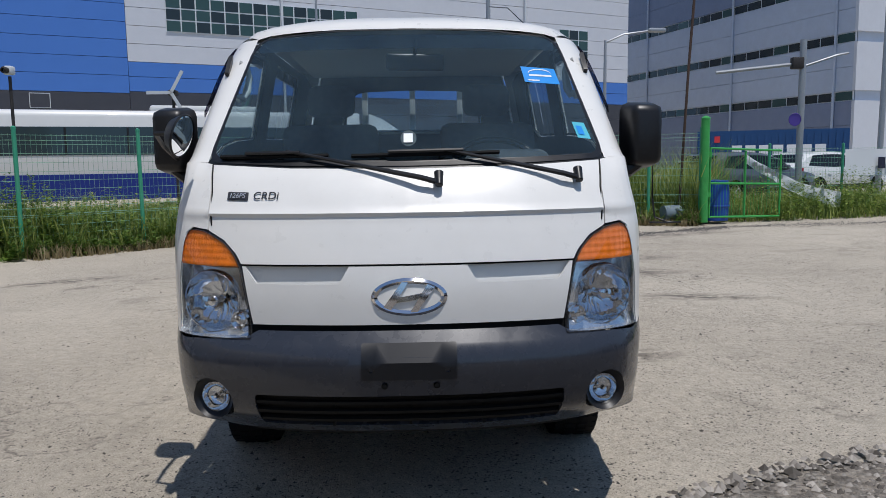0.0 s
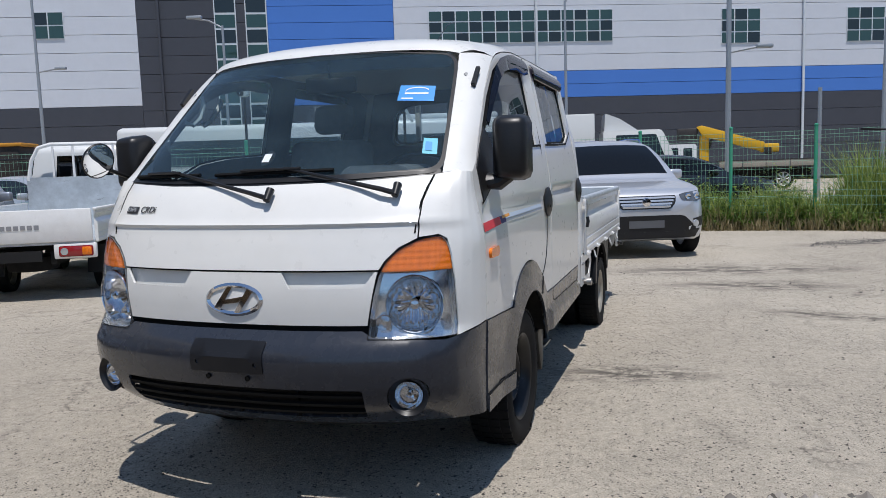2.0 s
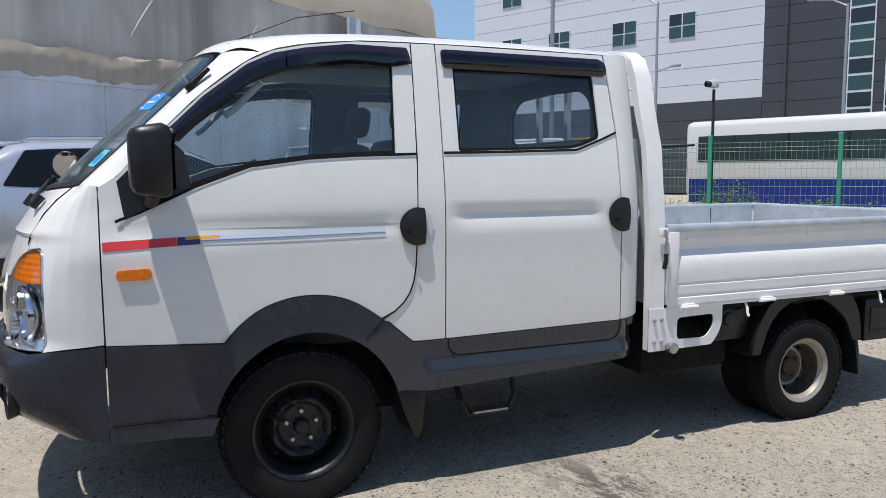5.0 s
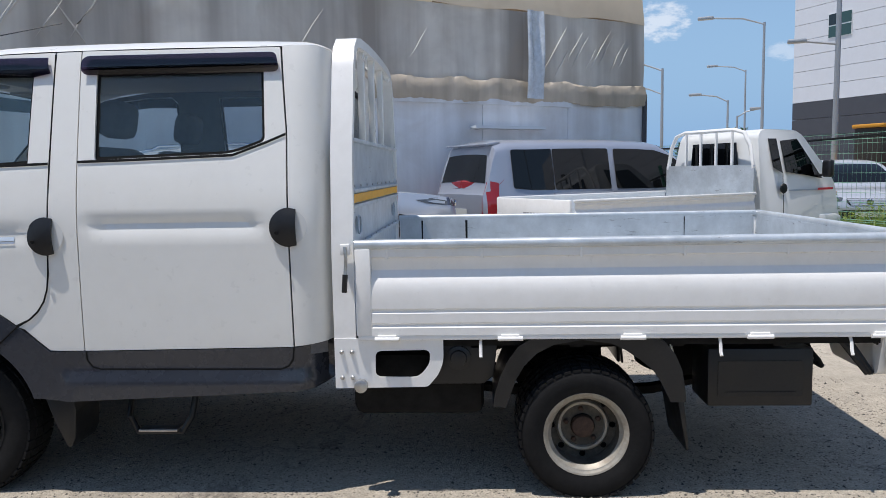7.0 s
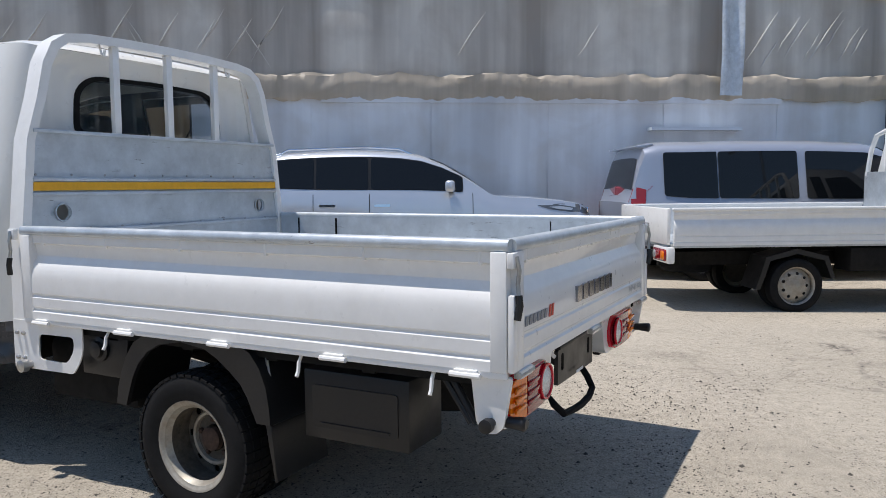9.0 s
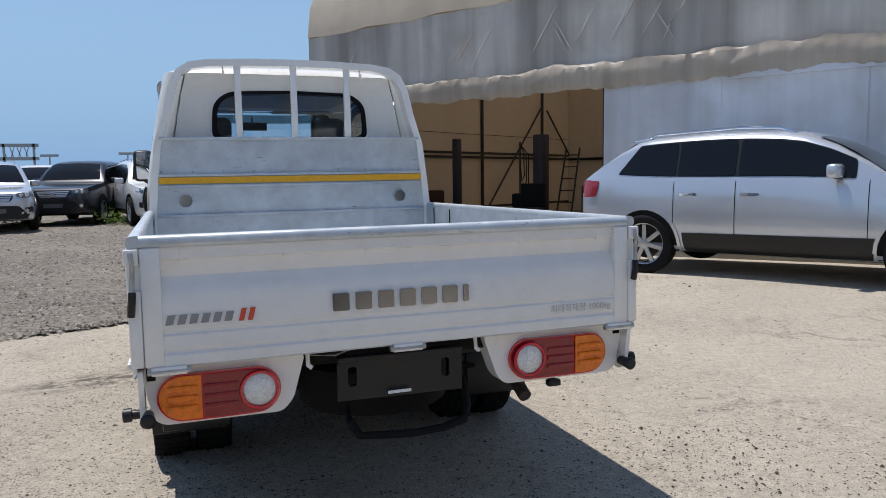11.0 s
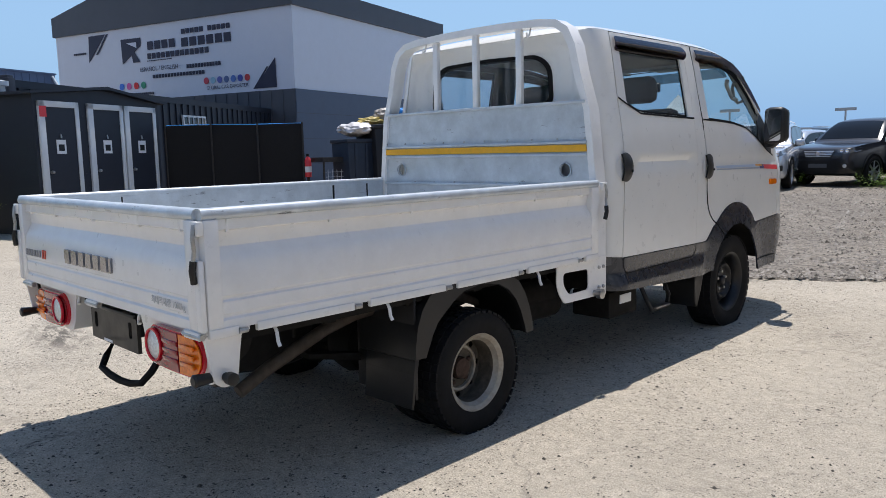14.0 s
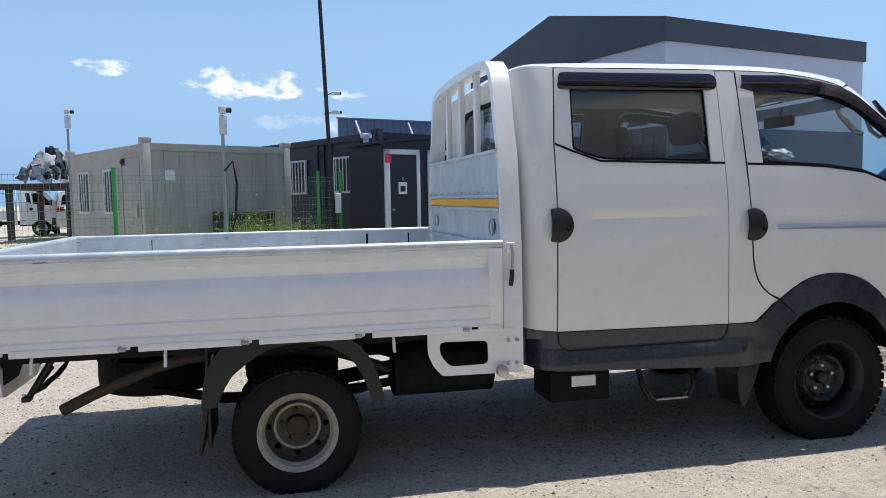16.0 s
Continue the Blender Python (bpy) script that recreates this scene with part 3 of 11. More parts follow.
def gravel_mat():
    """Loose earth and broken stone: clods, chips and dark hollows."""
    m = bpy.data.materials.new("grey_gravel")
    m.use_nodes = True
    nt = m.node_tree
    N, L = nt.nodes.new, nt.links.new
    p = nt.nodes["Principled BSDF"]
    p.inputs["Roughness"].default_value, p.inputs["Specular IOR Level"].default_value = 0.95, 0.15
    co = N("ShaderNodeTexCoord")

    def noi(sc, det, rg):
        n = N("ShaderNodeTexNoise")
        n.inputs["Scale"].default_value, n.inputs["Detail"].default_value, n.inputs["Roughness"].default_value = sc, det, rg
        L(co.outputs["Object"], n.inputs["Vector"])
        return n.outputs["Fac"]

    def rng(src, a, c, lo, hi):
        r = N("ShaderNodeMapRange")
        for k, v in zip(("From Min", "From Max", "To Min", "To Max"), (a, c, lo, hi)):
            r.inputs[k].default_value = v
        L(src, r.inputs["Value"])
        return r.outputs[0]

    def mix(fac, A, B, mode='MIX'):
        x = N("ShaderNodeMix")
        x.data_type, x.blend_type = 'RGBA', mode
        for q, k in ((fac, "Factor"), (A, "A"), (B, "B")):
            if isinstance(q, (float, int)):
                x.inputs[k].default_value = q
            elif isinstance(q, tuple):
                x.inputs[k].default_value = (*q, 1)
            else:
                L(q, x.inputs[k])
        return x.outputs["Result"]

    base = mix(rng(noi(0.5, 5, 0.6), 0.38, 0.62, 0, 1), (0.40, 0.355, 0.30), (0.29, 0.258, 0.22))
    base = mix(rng(noi(2.6, 6, 0.7), 0.52, 0.68, 0, 0.7), base, (0.15, 0.128, 0.108))
    base = mix(rng(noi(14, 6, 0.75), 0.35, 0.66, 0.0, 1.0), mix(1.0, base, (0.55, 0.55, 0.55), 'MULTIPLY'), mix(1.0, base, (1.35, 1.33, 1.3), 'MULTIPLY'))
    v = N("ShaderNodeTexVoronoi")
    v.inputs["Scale"].default_value = 34.0
    L(co.outputs["Object"], v.inputs["Vector"])
    sp = N("ShaderNodeSeparateColor")
    L(v.outputs["Color"], sp.inputs[0])
    base = mix(rng(sp.outputs[0], 0, 1, 0.0, 0.6), base, mix(rng(sp.outputs[1], 0.2, 0.8, 0, 1), (0.1, 0.09, 0.08), (0.42, 0.39, 0.34)))
    L(base, p.inputs["Base Color"])
    bp = N("ShaderNodeBump")
    bp.inputs["Strength"].default_value, bp.inputs["Distance"].default_value = 1.0, 0.07
    ad, ad2 = N("ShaderNodeMath"), N("ShaderNodeMath")
    ad.operation = ad2.operation = 'ADD'
    L(noi(7, 7, 0.75), ad.inputs[0])
    L(rng(v.outputs["Distance"], 0, 0.7, 0.35, 0.0), ad.inputs[1])
    L(ad.outputs[0], ad2.inputs[0])
    L(rng(noi(30, 4, 0.7), 0, 1, 0, 0.5), ad2.inputs[1])
    L(ad2.outputs[0], bp.inputs["Height"])
    L(bp.outputs[0], p.inputs["Normal"])
    return m


def chip_mat(name, a, c):
    """Stones of one heap, each of its own shade."""
    m = mat(name, a, 0.92, spec=0.2, bump=0.004, bump_scale=60)
    nt = m.node_tree
    g, r = nt.nodes.new("ShaderNodeNewGeometry"), nt.nodes.new("ShaderNodeMix")
    r.data_type = 'RGBA'
    r.inputs["A"].default_value, r.inputs["B"].default_value = (*a, 1), (*c, 1)
    nt.links.new(g.outputs["Random Per Island"], r.inputs["Factor"])
    nt.links.new(r.outputs["Result"], nt.nodes["Principled BSDF"].inputs["Base Color"])
    return m


GRAVEL = gravel_mat()
STONE = chip_mat("gravel_stone", (0.075, 0.066, 0.057), (0.46, 0.42, 0.37))


def swell(x, y):
    """The slab stands a little proud round the truck."""
    k = min(max((7.5 - math.hypot(x, 0.9 * (y - 2.5))) / 3.0, 0.0), 1.0)
    return 0.027 * k * k * (3 - 2 * k)


def fall(x, y):
    """The yard rises and drops a little towards the tent and drops towards the back fence."""
    w = min(max((-x - 1.5) / 3.0, 0.0), 1.0)
    side_ = 0.0
    for (y0, z0), (y1, z1) in (((-2, 0.0), (0.5, 0.045)), ((0.5, 0.045), (2.0, 0.02)), ((2.0, 0.02), (4.6, -0.07)), ((4.6, -0.07), (7.5, -0.10))):
        if y0 <= y <= y1:
            side_ = z0 + (z1 - z0) * (y - y0) / (y1 - y0)
    if y > 7.5:
        side_ = -0.10
    return w * side_ - (1 - w) * 0.009 * min(max(0.0, y - 5.5), 16.0) + swell(x, y)


bm = bmesh.new()
steps = [-1500, -600, -250, -120, -60, -30] + [-22 + 1.0 * i for i in range(46)] + [30, 60, 120, 250, 600, 1500]
rows = [[bm.verts.new((x, y, fall(x, y))) for x in steps] for y in steps]
for r0, r1 in zip(rows, rows[1:]):
    for i in range(len(steps) - 1):
        bm.faces.new((r0[i], r0[i + 1], r1[i + 1], r1[i]))
solid("ground", bm, GROUND, "pale dusty concrete yard with cracks and grit", "ground", kind="structure")

# site axes: the tent's long wall, and square to it
U = Vector((0.506, -0.8625, 0)).normalized()


def rise(x, y):
    """The gravel lot climbs a little away from the concrete."""
    d = (Vector((x, y, 0)) - Vector((-0.75, -1.0, 0))).dot(Vector((0.44, -0.9, 0)))
    return 0.025 + 0.0125 * max(0.0, min(d, 20.0)) + swell(x, y)


EDGE = [(-30, -17.5), (-8.6, -5.0), (-4.3, -2.65), (-3.2, -2.2), (-2.0, -1.72), (-0.75, -1.0), (0.2, -0.3), (0.8, 0.2), (1.28, 0.47), (1.93, 0.68), (2.6, 0.8), (5.5, 1.2), (9, 1.6), (30, 6), (90, 20)]


def gravel_sheet():
    """Gravel from its ragged edge outwards, in strips."""
    b = bmesh.new()
    e = EDGE
    pts = [p for a, c in zip(e, e[1:]) for p in dense([a, c], 0.15 if abs(a[0]) < 9 and abs(c[0]) < 9 else 4.0, closed=False)[:-1]] + [e[-1]]
    rows = []
    for k, d in enumerate((-0.05, 0.0, 0.1, 0.2, 0.3, 0.45, 0.6, 0.8, 1.0, 1.25, 1.5, 1.8, 2.1, 2.5, 3, 3.5, 4, 4.6, 5.3, 6, 7, 8, 9, 10.5, 12, 14, 17, 20, 60, 200)):
        row = []
        for x, y in pts:
            w = 1.0 if d < 1 else 0.0
            X = x + 0.44 * d + w * 0.10 * noise.noise((x * 2, y * 2, 0))
            Y = y - 0.90 * d + w * 0.16 * noise.noise((x * 1.7, y * 1.7, 5))
            lump = 0.020 * noise.noise((X * 2.3, Y * 2.3, 2)) + 0.014 * noise.noise((X * 6.5, Y * 6.5, 7))
            row.append(b.verts.new((X, Y, fall(X, Y) - 0.03 if k == 0 else rise(X, Y) - (0.015 if k == 1 else 0) + (lump * min(1.0, 0.3 + d) if 0 < d < 20 else 0))))
        rows.append(row)
    for r0, r1 in zip(rows, rows[1:]):
        for i in range(len(pts) - 1):
            b.faces.new((r0[i], r0[i + 1], r1[i + 1], r1[i]))
    return b


solid("gravel_lot", gravel_sheet(), GRAVEL, "grey loose gravel parking area beside the concrete", "gravel", kind="structure", smooth=60)


def pebbles(n, seed, region, size, material, name, label):
    """Loose stones as one joined mesh."""
    rnd = random.Random(seed)
    vs, fs = [], []
    for _ in range(n):
        x, y, z = region(rnd)
        s = rnd.uniform(*size) * (1.8 if rnd.random() < 0.08 else 1.0)
        b = len(vs)
        a = rnd.uniform(0, 6.28)
        for k in range(5):
            t = a + k * 1.2566
            r = s * rnd.uniform(0.7, 1.1)
            vs.append((x + r * math.cos(t), y + r * math.sin(t), z - s * 0.15))
        vs.append((x + rnd.uniform(-.3, .3) * s, y + rnd.uniform(-.3, .3) * s, z + s * rnd.uniform(0.35, 0.8)))
        fs += [(b + k, b + (k + 1) % 5, b + 5) for k in range(5)]
    me = bpy.data.meshes.new(name)
    me.from_pydata(vs, [], fs)
    me.materials.append(material)
    return tagged(new(name, me), label, "stones", kind="stuff")


def on_gravel(r):
    a, d = r.uniform(-6.5, 7.0), r.random() ** 1.7 * 13
    i = max(k for k in range(len(EDGE) - 1) if EDGE[k][0] <= a)
    (x0, y0), (x1, y1) = EDGE[i], EDGE[i + 1]
    x, y = a + 0.44 * d, y0 + (y1 - y0) * (a - x0) / (x1 - x0) - 0.90 * d - 0.02 + 0.1 * r.random()
    return x, y, rise(x, y)


def on_yard(r):
    a = r.uniform(0, 6.28)
    d = 0.3 + 8 * r.random() ** 0.7
    x, y = math.cos(a) * d * 0.9, 2.5 + math.sin(a) * d
    return x, y, fall(x, y)


def grit_drift(r):
    """Grit swept into loose drifts over the yard."""
    for _ in range(12):
        x, y, z = on_yard(r)
        if noise.noise((x * 0.7, y * 0.7, 5)) + 0.5 * noise.noise((x * 2.3, y * 2.3, 1)) > 0.12:
            break
    return x, y, z


pebbles(34000, 3, on_gravel, (0.007, 0.026), STONE, "gravel_stones", "loose grey gravel stones")
pebbles(26000, 9, grit_drift, (0.0022, 0.006), mat("black_grit", (0.06, 0.054, 0.048), 0.9, grain=0.3, scale=50), "grit_drifts", "drifts of fine dark grit on the concrete")
pebbles(6000, 4, on_yard, (0.003, 0.010), mat("dark_grit", (0.08, 0.072, 0.062), 0.9, grain=0.3, scale=50), "yard_grit", "scattered dark grit on the concrete")


def broken_edge(r):
    """Broken dark stones along the seam between yard and road."""
    line = ((3.2, 10.45), (4.93, 11.45), (6.03, 12.1), (8.9, 12.5), (13.5, 13.6))
    i = r.randrange(4)
    t = r.random()
    x, y = line[i][0] + (line[i + 1][0] - line[i][0]) * t, line[i][1] + (line[i + 1][1] - line[i][1]) * t
    d = r.gauss(0, 0.22) * (0.5 + noise.noise((x, y, 8)) + 0.5)
    return x + 0.3 * d, y + d, fall(x, y + d)


pebbles(5200, 12, broken_edge, (0.006, 0.018), mat("broken_asphalt", (0.1, 0.092, 0.084), 0.9, grain=0.3, scale=40), "broken_asphalt", "crumbled dark asphalt along the yard's edge")

# ---------------------------------------------------------------- the double-cab truck
truck = thing("pickup_truck", "white double-cab cargo truck with grey lower cladding and dropside bed", "truck", m=pose(0, 0, 0))

W_z = curve([(0.38, 0.76), (0.44, 0.785), (0.52, 0.828), (0.62, 0.838), (0.74, 0.842), (1.0, 0.844), (1.15, 0.843), (1.25, 0.836), (1.35, 0.822),
             (1.42, 0.81), (1.6, 0.776), (1.75, 0.746), (1.85, 0.722), (1.92, 0.70)])
yc_z = curve([(0.38, 0.16), (0.43, 0.09), (0.49, 0.035), (0.56, 0.012), (0.645, 0.0), (0.672, 0.0), (0.690, 0.008), (0.705, 0.022), (0.738, 0.052), (0.752, 0.064), (0.762, 0.067),
              (0.86, 0.068), (0.95, 0.082), (1.05, 0.112), (1.105, 0.131), (1.117, 0.134), (1.127, 0.126), (1.138, 0.136), (1.2, 0.177), (1.25, 0.215), (1.28, 0.245)])
PLAN = [(0, 0), (0.2, 0.006), (0.4, 0.03), (0.55, 0.065), (0.65, 0.10), (0.72, 0.14)]
TURN_IN = [(0.765, 0.16), (0.80, 0.34), (0.824, 0.55), (0.838, 0.78), (0.842, 1.0)]
SEAM = 0.465
plan_y = curve(PLAN)
S_MAX = 1.11
_turn = [(0.72, 0.0)] + TURN_IN


def taper(z):
    """How far the cab's front corners draw in above the lamps."""
    k = min(max((z - 1.02) / 0.22, 0.0), 1.0)
    return 0.030 * k * k * (3 - 2 * k)


def front(s, z, off=0.0):
    """The nose of the cab: s runs from the middle round the corner to the door seam at 1.11, z up."""
    sg, a = (1 if s >= 0 else -1), abs(s)
    yc = yc_z(z) if z <= 1.28 else 0.245 + (z - 1.28) * 1.04
    if a <= 0.72:
        x, y = a, yc + plan_y(a)
    else:
        u = min((a - 0.72) / (S_MAX - 0.72), 1.0) * 5
        i = min(int(u), 4)
        f = u - i
        x = _turn[i][0] + (_turn[i + 1][0] - _turn[i][0]) * f
        g = _turn[i][1] + (_turn[i + 1][1] - _turn[i][1]) * f
        lo = yc + 0.14
        y = lo + (max(SEAM, lo + 0.02) - lo) * g
    k = W_z(z) / 0.842
    if a > 0.72:
        k += (W_z(max(z, 0.56)) / 0.842 - k) * min(1, (a - 0.72) / 0.30)
    k = 1 + (k - 1) * min(1, a / 0.5)
    return Vector((sg * (x * k - taper(z) * min(1.0, max(0.0, a - 0.72) / 0.30)), y - off, z))


def side(y, z, off=0.0, sg=1):
    """The flank of the cab with the pressed crease in the doors and the rounded rear corner."""
    x = W_z(z)
    for y0, y1, zc in ((0.52, 1.55, 1.14), (1.83, 2.50, 1.152)):
        if y0 - 0.05 < y < y1 + 0.05:
            e = max(0.0, min(1.0, min((y - y0 + 0.05), (y1 + 0.05 - y)) / 0.07))
            d = (z - zc)
            if -0.045 < d < 0.03:
                x -= 0.016 * e * ((d + 0.045) / 0.06 if d < 0.015 else (0.03 - d) / 0.015)
    t = min(max((y - SEAM) / 0.75, 0.0), 1.0)
    x -= taper(z) * (1 - t * t * (3 - 2 * t))
    if y > 2.65:
        t = min((y - 2.65) / 0.135, 1.0)
        x -= 0.12 * (1 - math.sqrt(max(0.0, 1 - t * t)))
    return Vector((sg * (x + off), y, z))


# ---- nose
LAMPBOX = mat("lamp_housing", (0.80, 0.82, 0.84), 0.14, 0.85, grain=0.10, scale=30)
FACET = mat("faceted_reflector", (0.72, 0.73, 0.76), 0.06, 1.0)
DISH = mat("white_recess", (0.7, 0.7, 0.68), 0.4, coat=0.3)
PALEBLUE = mat("pale_blue_vinyl", (0.5, 0.58, 0.68), 0.35)
lamp_s = rounded([(0.513, 0.731), (0.519, 0.805), (0.532, 0.879), (0.549, 0.955), (0.571, 0.998), (0.612, 1.039), (0.677, 1.070), (0.735, 1.078), (0.778, 1.062), (0.808, 1.008),
                  (0.838, 0.91), (0.850, 0.79), (0.855, 0.726)], [0.01, 0, 0, 0.02, 0.02, 0.02, 0.02, 0.02, 0.02, 0.02, 0, 0, 0.01])
circle = lambda cx, cy, r, n=24: [(cx + r * math.cos(2 * math.pi * i / n), cy + r * math.sin(2 * math.pi * i / n)) for i in range(n)]

fog_hole = [circle(sg * 0.66, 0.53, 0.070) for sg in (1, -1)]
bump_out = [(-S_MAX, 0.386), (-0.86, 0.392), (-0.55, 0.402), (0.55, 0.402), (0.86, 0.392), (S_MAX, 0.386), (S_MAX, 0.736), (0.86, 0.722), (0.80, 0.716), (0.53, 0.735), (0.49, 0.756),
            (-0.49, 0.756), (-0.53, 0.735), (-0.80, 0.716), (-0.86, 0.722), (-S_MAX, 0.736)]
grille_hole = rounded([(-0.525, 0.438), (0.525, 0.438), (0.505, 0.556), (-0.505, 0.556)], 0.012)
bumper = part("bumper", panel(bump_out, [grille_hole] + fog_hole, lambda s, z: front(s, z), 0.035, 0.012), CLAD, truck, "dark grey plastic front bumper", 50)
part("grille_backing", panel([(-0.56, 0.405), (0.56, 0.405), (0.55, 0.60), (-0.55, 0.60)], [], lambda s, z: front(s, z, -0.05), 0.08), MATTBLACK, bumper)
for z in (0.466, 0.496, 0.527):
    part("grille_slat", panel([(-0.51, z), (0.51, z), (0.51, z + 0.011), (-0.51, z + 0.011)], [], lambda s, zz: front(s, zz, -0.022), 0.06, 0.015), MATTBLACK, bumper)
for x in (-0.25, 0.0, 0.24):
    part("grille_bar", box(x - 0.004, 0.075, 0.442, x + 0.004, 0.10, 0.556), MATTBLACK, bumper)
b = bmesh.new()
add_panel(b, rounded([(-0.152, 0.612), (0.150, 0.612), (0.150, 0.724), (-0.152, 0.724)], 0.006), [circle(-0.122, 0.646, 0.009, 10), circle(0.121, 0.644, 0.009, 10)],
          lambda s, z: front(s, z, 0.006), 0.04, 0.012)
part("gap_backing", panel([(-0.53, 0.73), (0.53, 0.73), (0.53, 0.79), (-0.53, 0.79)], [], lambda s, z: front(s, z, -0.03), 0.08), MATTBLACK, bumper)
part("plate_mount", b, mat("plate_mount_plastic", (0.010, 0.011, 0.014), 0.42, spec=0.4, grain=0.1, scale=60), bumper, "black front number plate mount with bolt holes")
for x in (-0.08, 0.085):
    part("bolt_recess", lathe([(-0.004, 0.010), (-0.004, 0.007), (0.004, 0.006)], 10, 'Y', pose(x, 0.006, 0.592)), MATTBLACK, bumper)
part("lower_lip", panel([(-0.56, 0.394), (0.56, 0.394), (0.66, 0.410), (-0.66, 0.410)], [], lambda s, z: front(s, z, -0.02), 0.08, 0.01), MATTBLACK, bumper)
for sg in (1, -1):
    p = front(sg * 0.66, 0.53)
    mm = Matrix.Translation(p) @ pose(0, 0, 0, 0, 0, sg * 14)
    fog = part("fog_lamp", lathe([(0.07, 0.03), (0.055, 0.055), (0.006, 0.071), (0.0, 0.070), (0.012, 0.060), (0.022, 0.051)], 28, 'Y', mm), BLACK, bumper)
    part("reflector", lathe([(0.055, 0.008), (0.05, 0.03), (0.036, 0.045), (0.020, 0.050)], 24, 'Y', mm), CHROME, fog)
    part("bulb", lathe([(0.05, 0.008), (0.02, 0.01), (0.012, 0.004)], 12, 'Y', mm), CHROME, fog)
    part("lens", lathe([(0.012, 0.050), (0.007, 0.034), (0.004, 0.014), (0.003, 0.002)], 24, 'Y', mm), CLEAR, fog)

gp = [(-0.541, 0.962), (-0.532, 0.962), (-0.492, 0.908), (-0.225, 0.905), (-0.19, 0.962), (0.19, 0.962), (0.225, 0.905), (0.492, 0.908), (0.532, 0.962), (0.541, 0.962), (0.508, 0.775), (-0.508, 0.775)]
grille_panel = part("grille_panel", panel(gp, [], lambda s, z: front(s, z), 0.04, 0.01), WHITE, truck)
for sg in (1, -1):
    part("vent_recess", panel([(sg * 0.17, 0.968), (sg * 0.538, 0.968), (sg * 0.515, 0.895), (sg * 0.19, 0.895)], [],
                              lambda s, z: front(s, z, -0.024), 0.04), WHITE, grille_panel)
part("hood_gap", panel([(-0.543, 0.9615), (0.543, 0.9615), (0.547, 0.9695), (-0.547, 0.9695)], [], lambda s, z: front(s, z, -0.011), 0.05), MATTBLACK, grille_panel)
hood_out = [(-0.545, 0.969), (0.545, 0.969), (0.563, 1.000), (0.606, 1.044), (0.664, 1.074), (0.666, 1.20), (0.69, 1.292), (0.40, 1.276), (0, 1.27), (-0.40, 1.276), (-0.69, 1.292),
            (-0.666, 1.20), (-0.664, 1.074), (-0.606, 1.044), (-0.563, 1.000)]
part("front_hood", panel(hood_out, [], lambda s, z: front(s, z), 0.013, 0.008), WHITE, truck)
for sg in (1, -1):
    cp = [(sg * a, z) for a, z in [(0.669, 1.077), (0.671, 1.20), (0.696, 1.294), (0.76, 1.305), (S_MAX, 1.30), (S_MAX, 0.742), (0.95, 0.733)]]
    edge = [(sg * a, z) for a, z in [(0.862, 0.724), (0.856, 0.79), (0.844, 0.91), (0.815, 1.010), (0.784, 1.068), (0.738, 1.085)]]
    part("corner_panel", panel(cp + edge, [], lambda s, z: front(s, z), 0.014, 0.006), WHITE, truck)
    # headlamp: bowl, amber turn lens, clear cover
    hl = part("headlamp", panel([(sg * s, z) for s, z in lamp_s], [circle(sg * 0.657, 0.840, 0.098)], lambda s, z: front(s, z, -0.04), 0.04), LAMPBOX, truck,
              "clear headlamp with amber turn lens on top")
    b = bmesh.new()
    rim = [front(sg * s, z, 0.002) for s, z in dense(lamp_s, 0.03)]
    back = [front(sg * s, z, -0.04) for s, z in dense(lamp_s, 0.03)]
    va, vb = [b.verts.new(p) for p in rim], [b.verts.new(p) for p in back]
    for i in range(len(va)):
        j = (i + 1) % len(va)
        b.faces.new((va[i], va[j], vb[j], vb[i]))
    part("bezel", b, LAMPBOX, hl)
    c = front(sg * 0.657, 0.840, -0.03)
    lm = Matrix.Translation(c) @ pose(0, 0, 0, 0, 0, sg * 18)
    bowl = lathe([(0.07, 0.02), (0.066, 0.038), (0.06, 0.056), (0.05, 0.072), (0.036, 0.085), (0.018, 0.095), (-0.006, 0.101)], 72, 'Y', lm)
    for v in bowl.verts:
        q = lm.inverted() @ v.co
        q.y += 0.0075 * abs(math.sin(q.x * 120)) + 0.0012 * math.sin(q.z * 140)
        v.co = lm @ q
    part("reflector_bowl", bowl, FACET, hl, smooth=40)
    part("bowl_rim", lathe([(-0.004, 0.100), (-0.008, 0.102), (-0.004, 0.105), (0.01, 0.106)], 44, 'Y', lm), CHROME, hl)
    part("bulb_shield", lathe([(0.06, 0.012), (0.01, 0.016), (0.0, 0.02), (-0.006, 0.016), (-0.01, 0.004)], 16, 'Y', Matrix.Translation(c) @ pose(0, 0, 0, 0, 0, sg * 18)), CHROME, hl)
    c2 = front(sg * 0.560, 0.782, -0.012)
    part("side_light", lathe([(0.02, 0.028), (0.0, 0.030), (-0.005, 0.027), (0.0, 0.023), (-0.004, 0.018), (0.001, 0.013), (-0.004, 0.009), (-0.005, 0.002)], 24, 'Y', Matrix.Translation(c2) @ pose(0, 0, 0, 0, 0, sg * 12)), CHROME, hl)
    turn = [(s, z) for s, z in dense(lamp_s, 0.02) if z > 0.962] + [(0.818, 0.960), (0.556, 0.960)]
    turn = sorted(turn, key=lambda p: math.atan2(p[1] - 1.0, p[0] - 0.67))
    tl = part("turn_lens", panel([(sg * s, z) for s, z in turn], [], lambda s, z: front(s, z, -0.004 + 0.0014 * math.sin(z * 300) + 0.0009 * math.sin(s * 260)), 0.006), AMBER, hl, "amber turn signal lens")
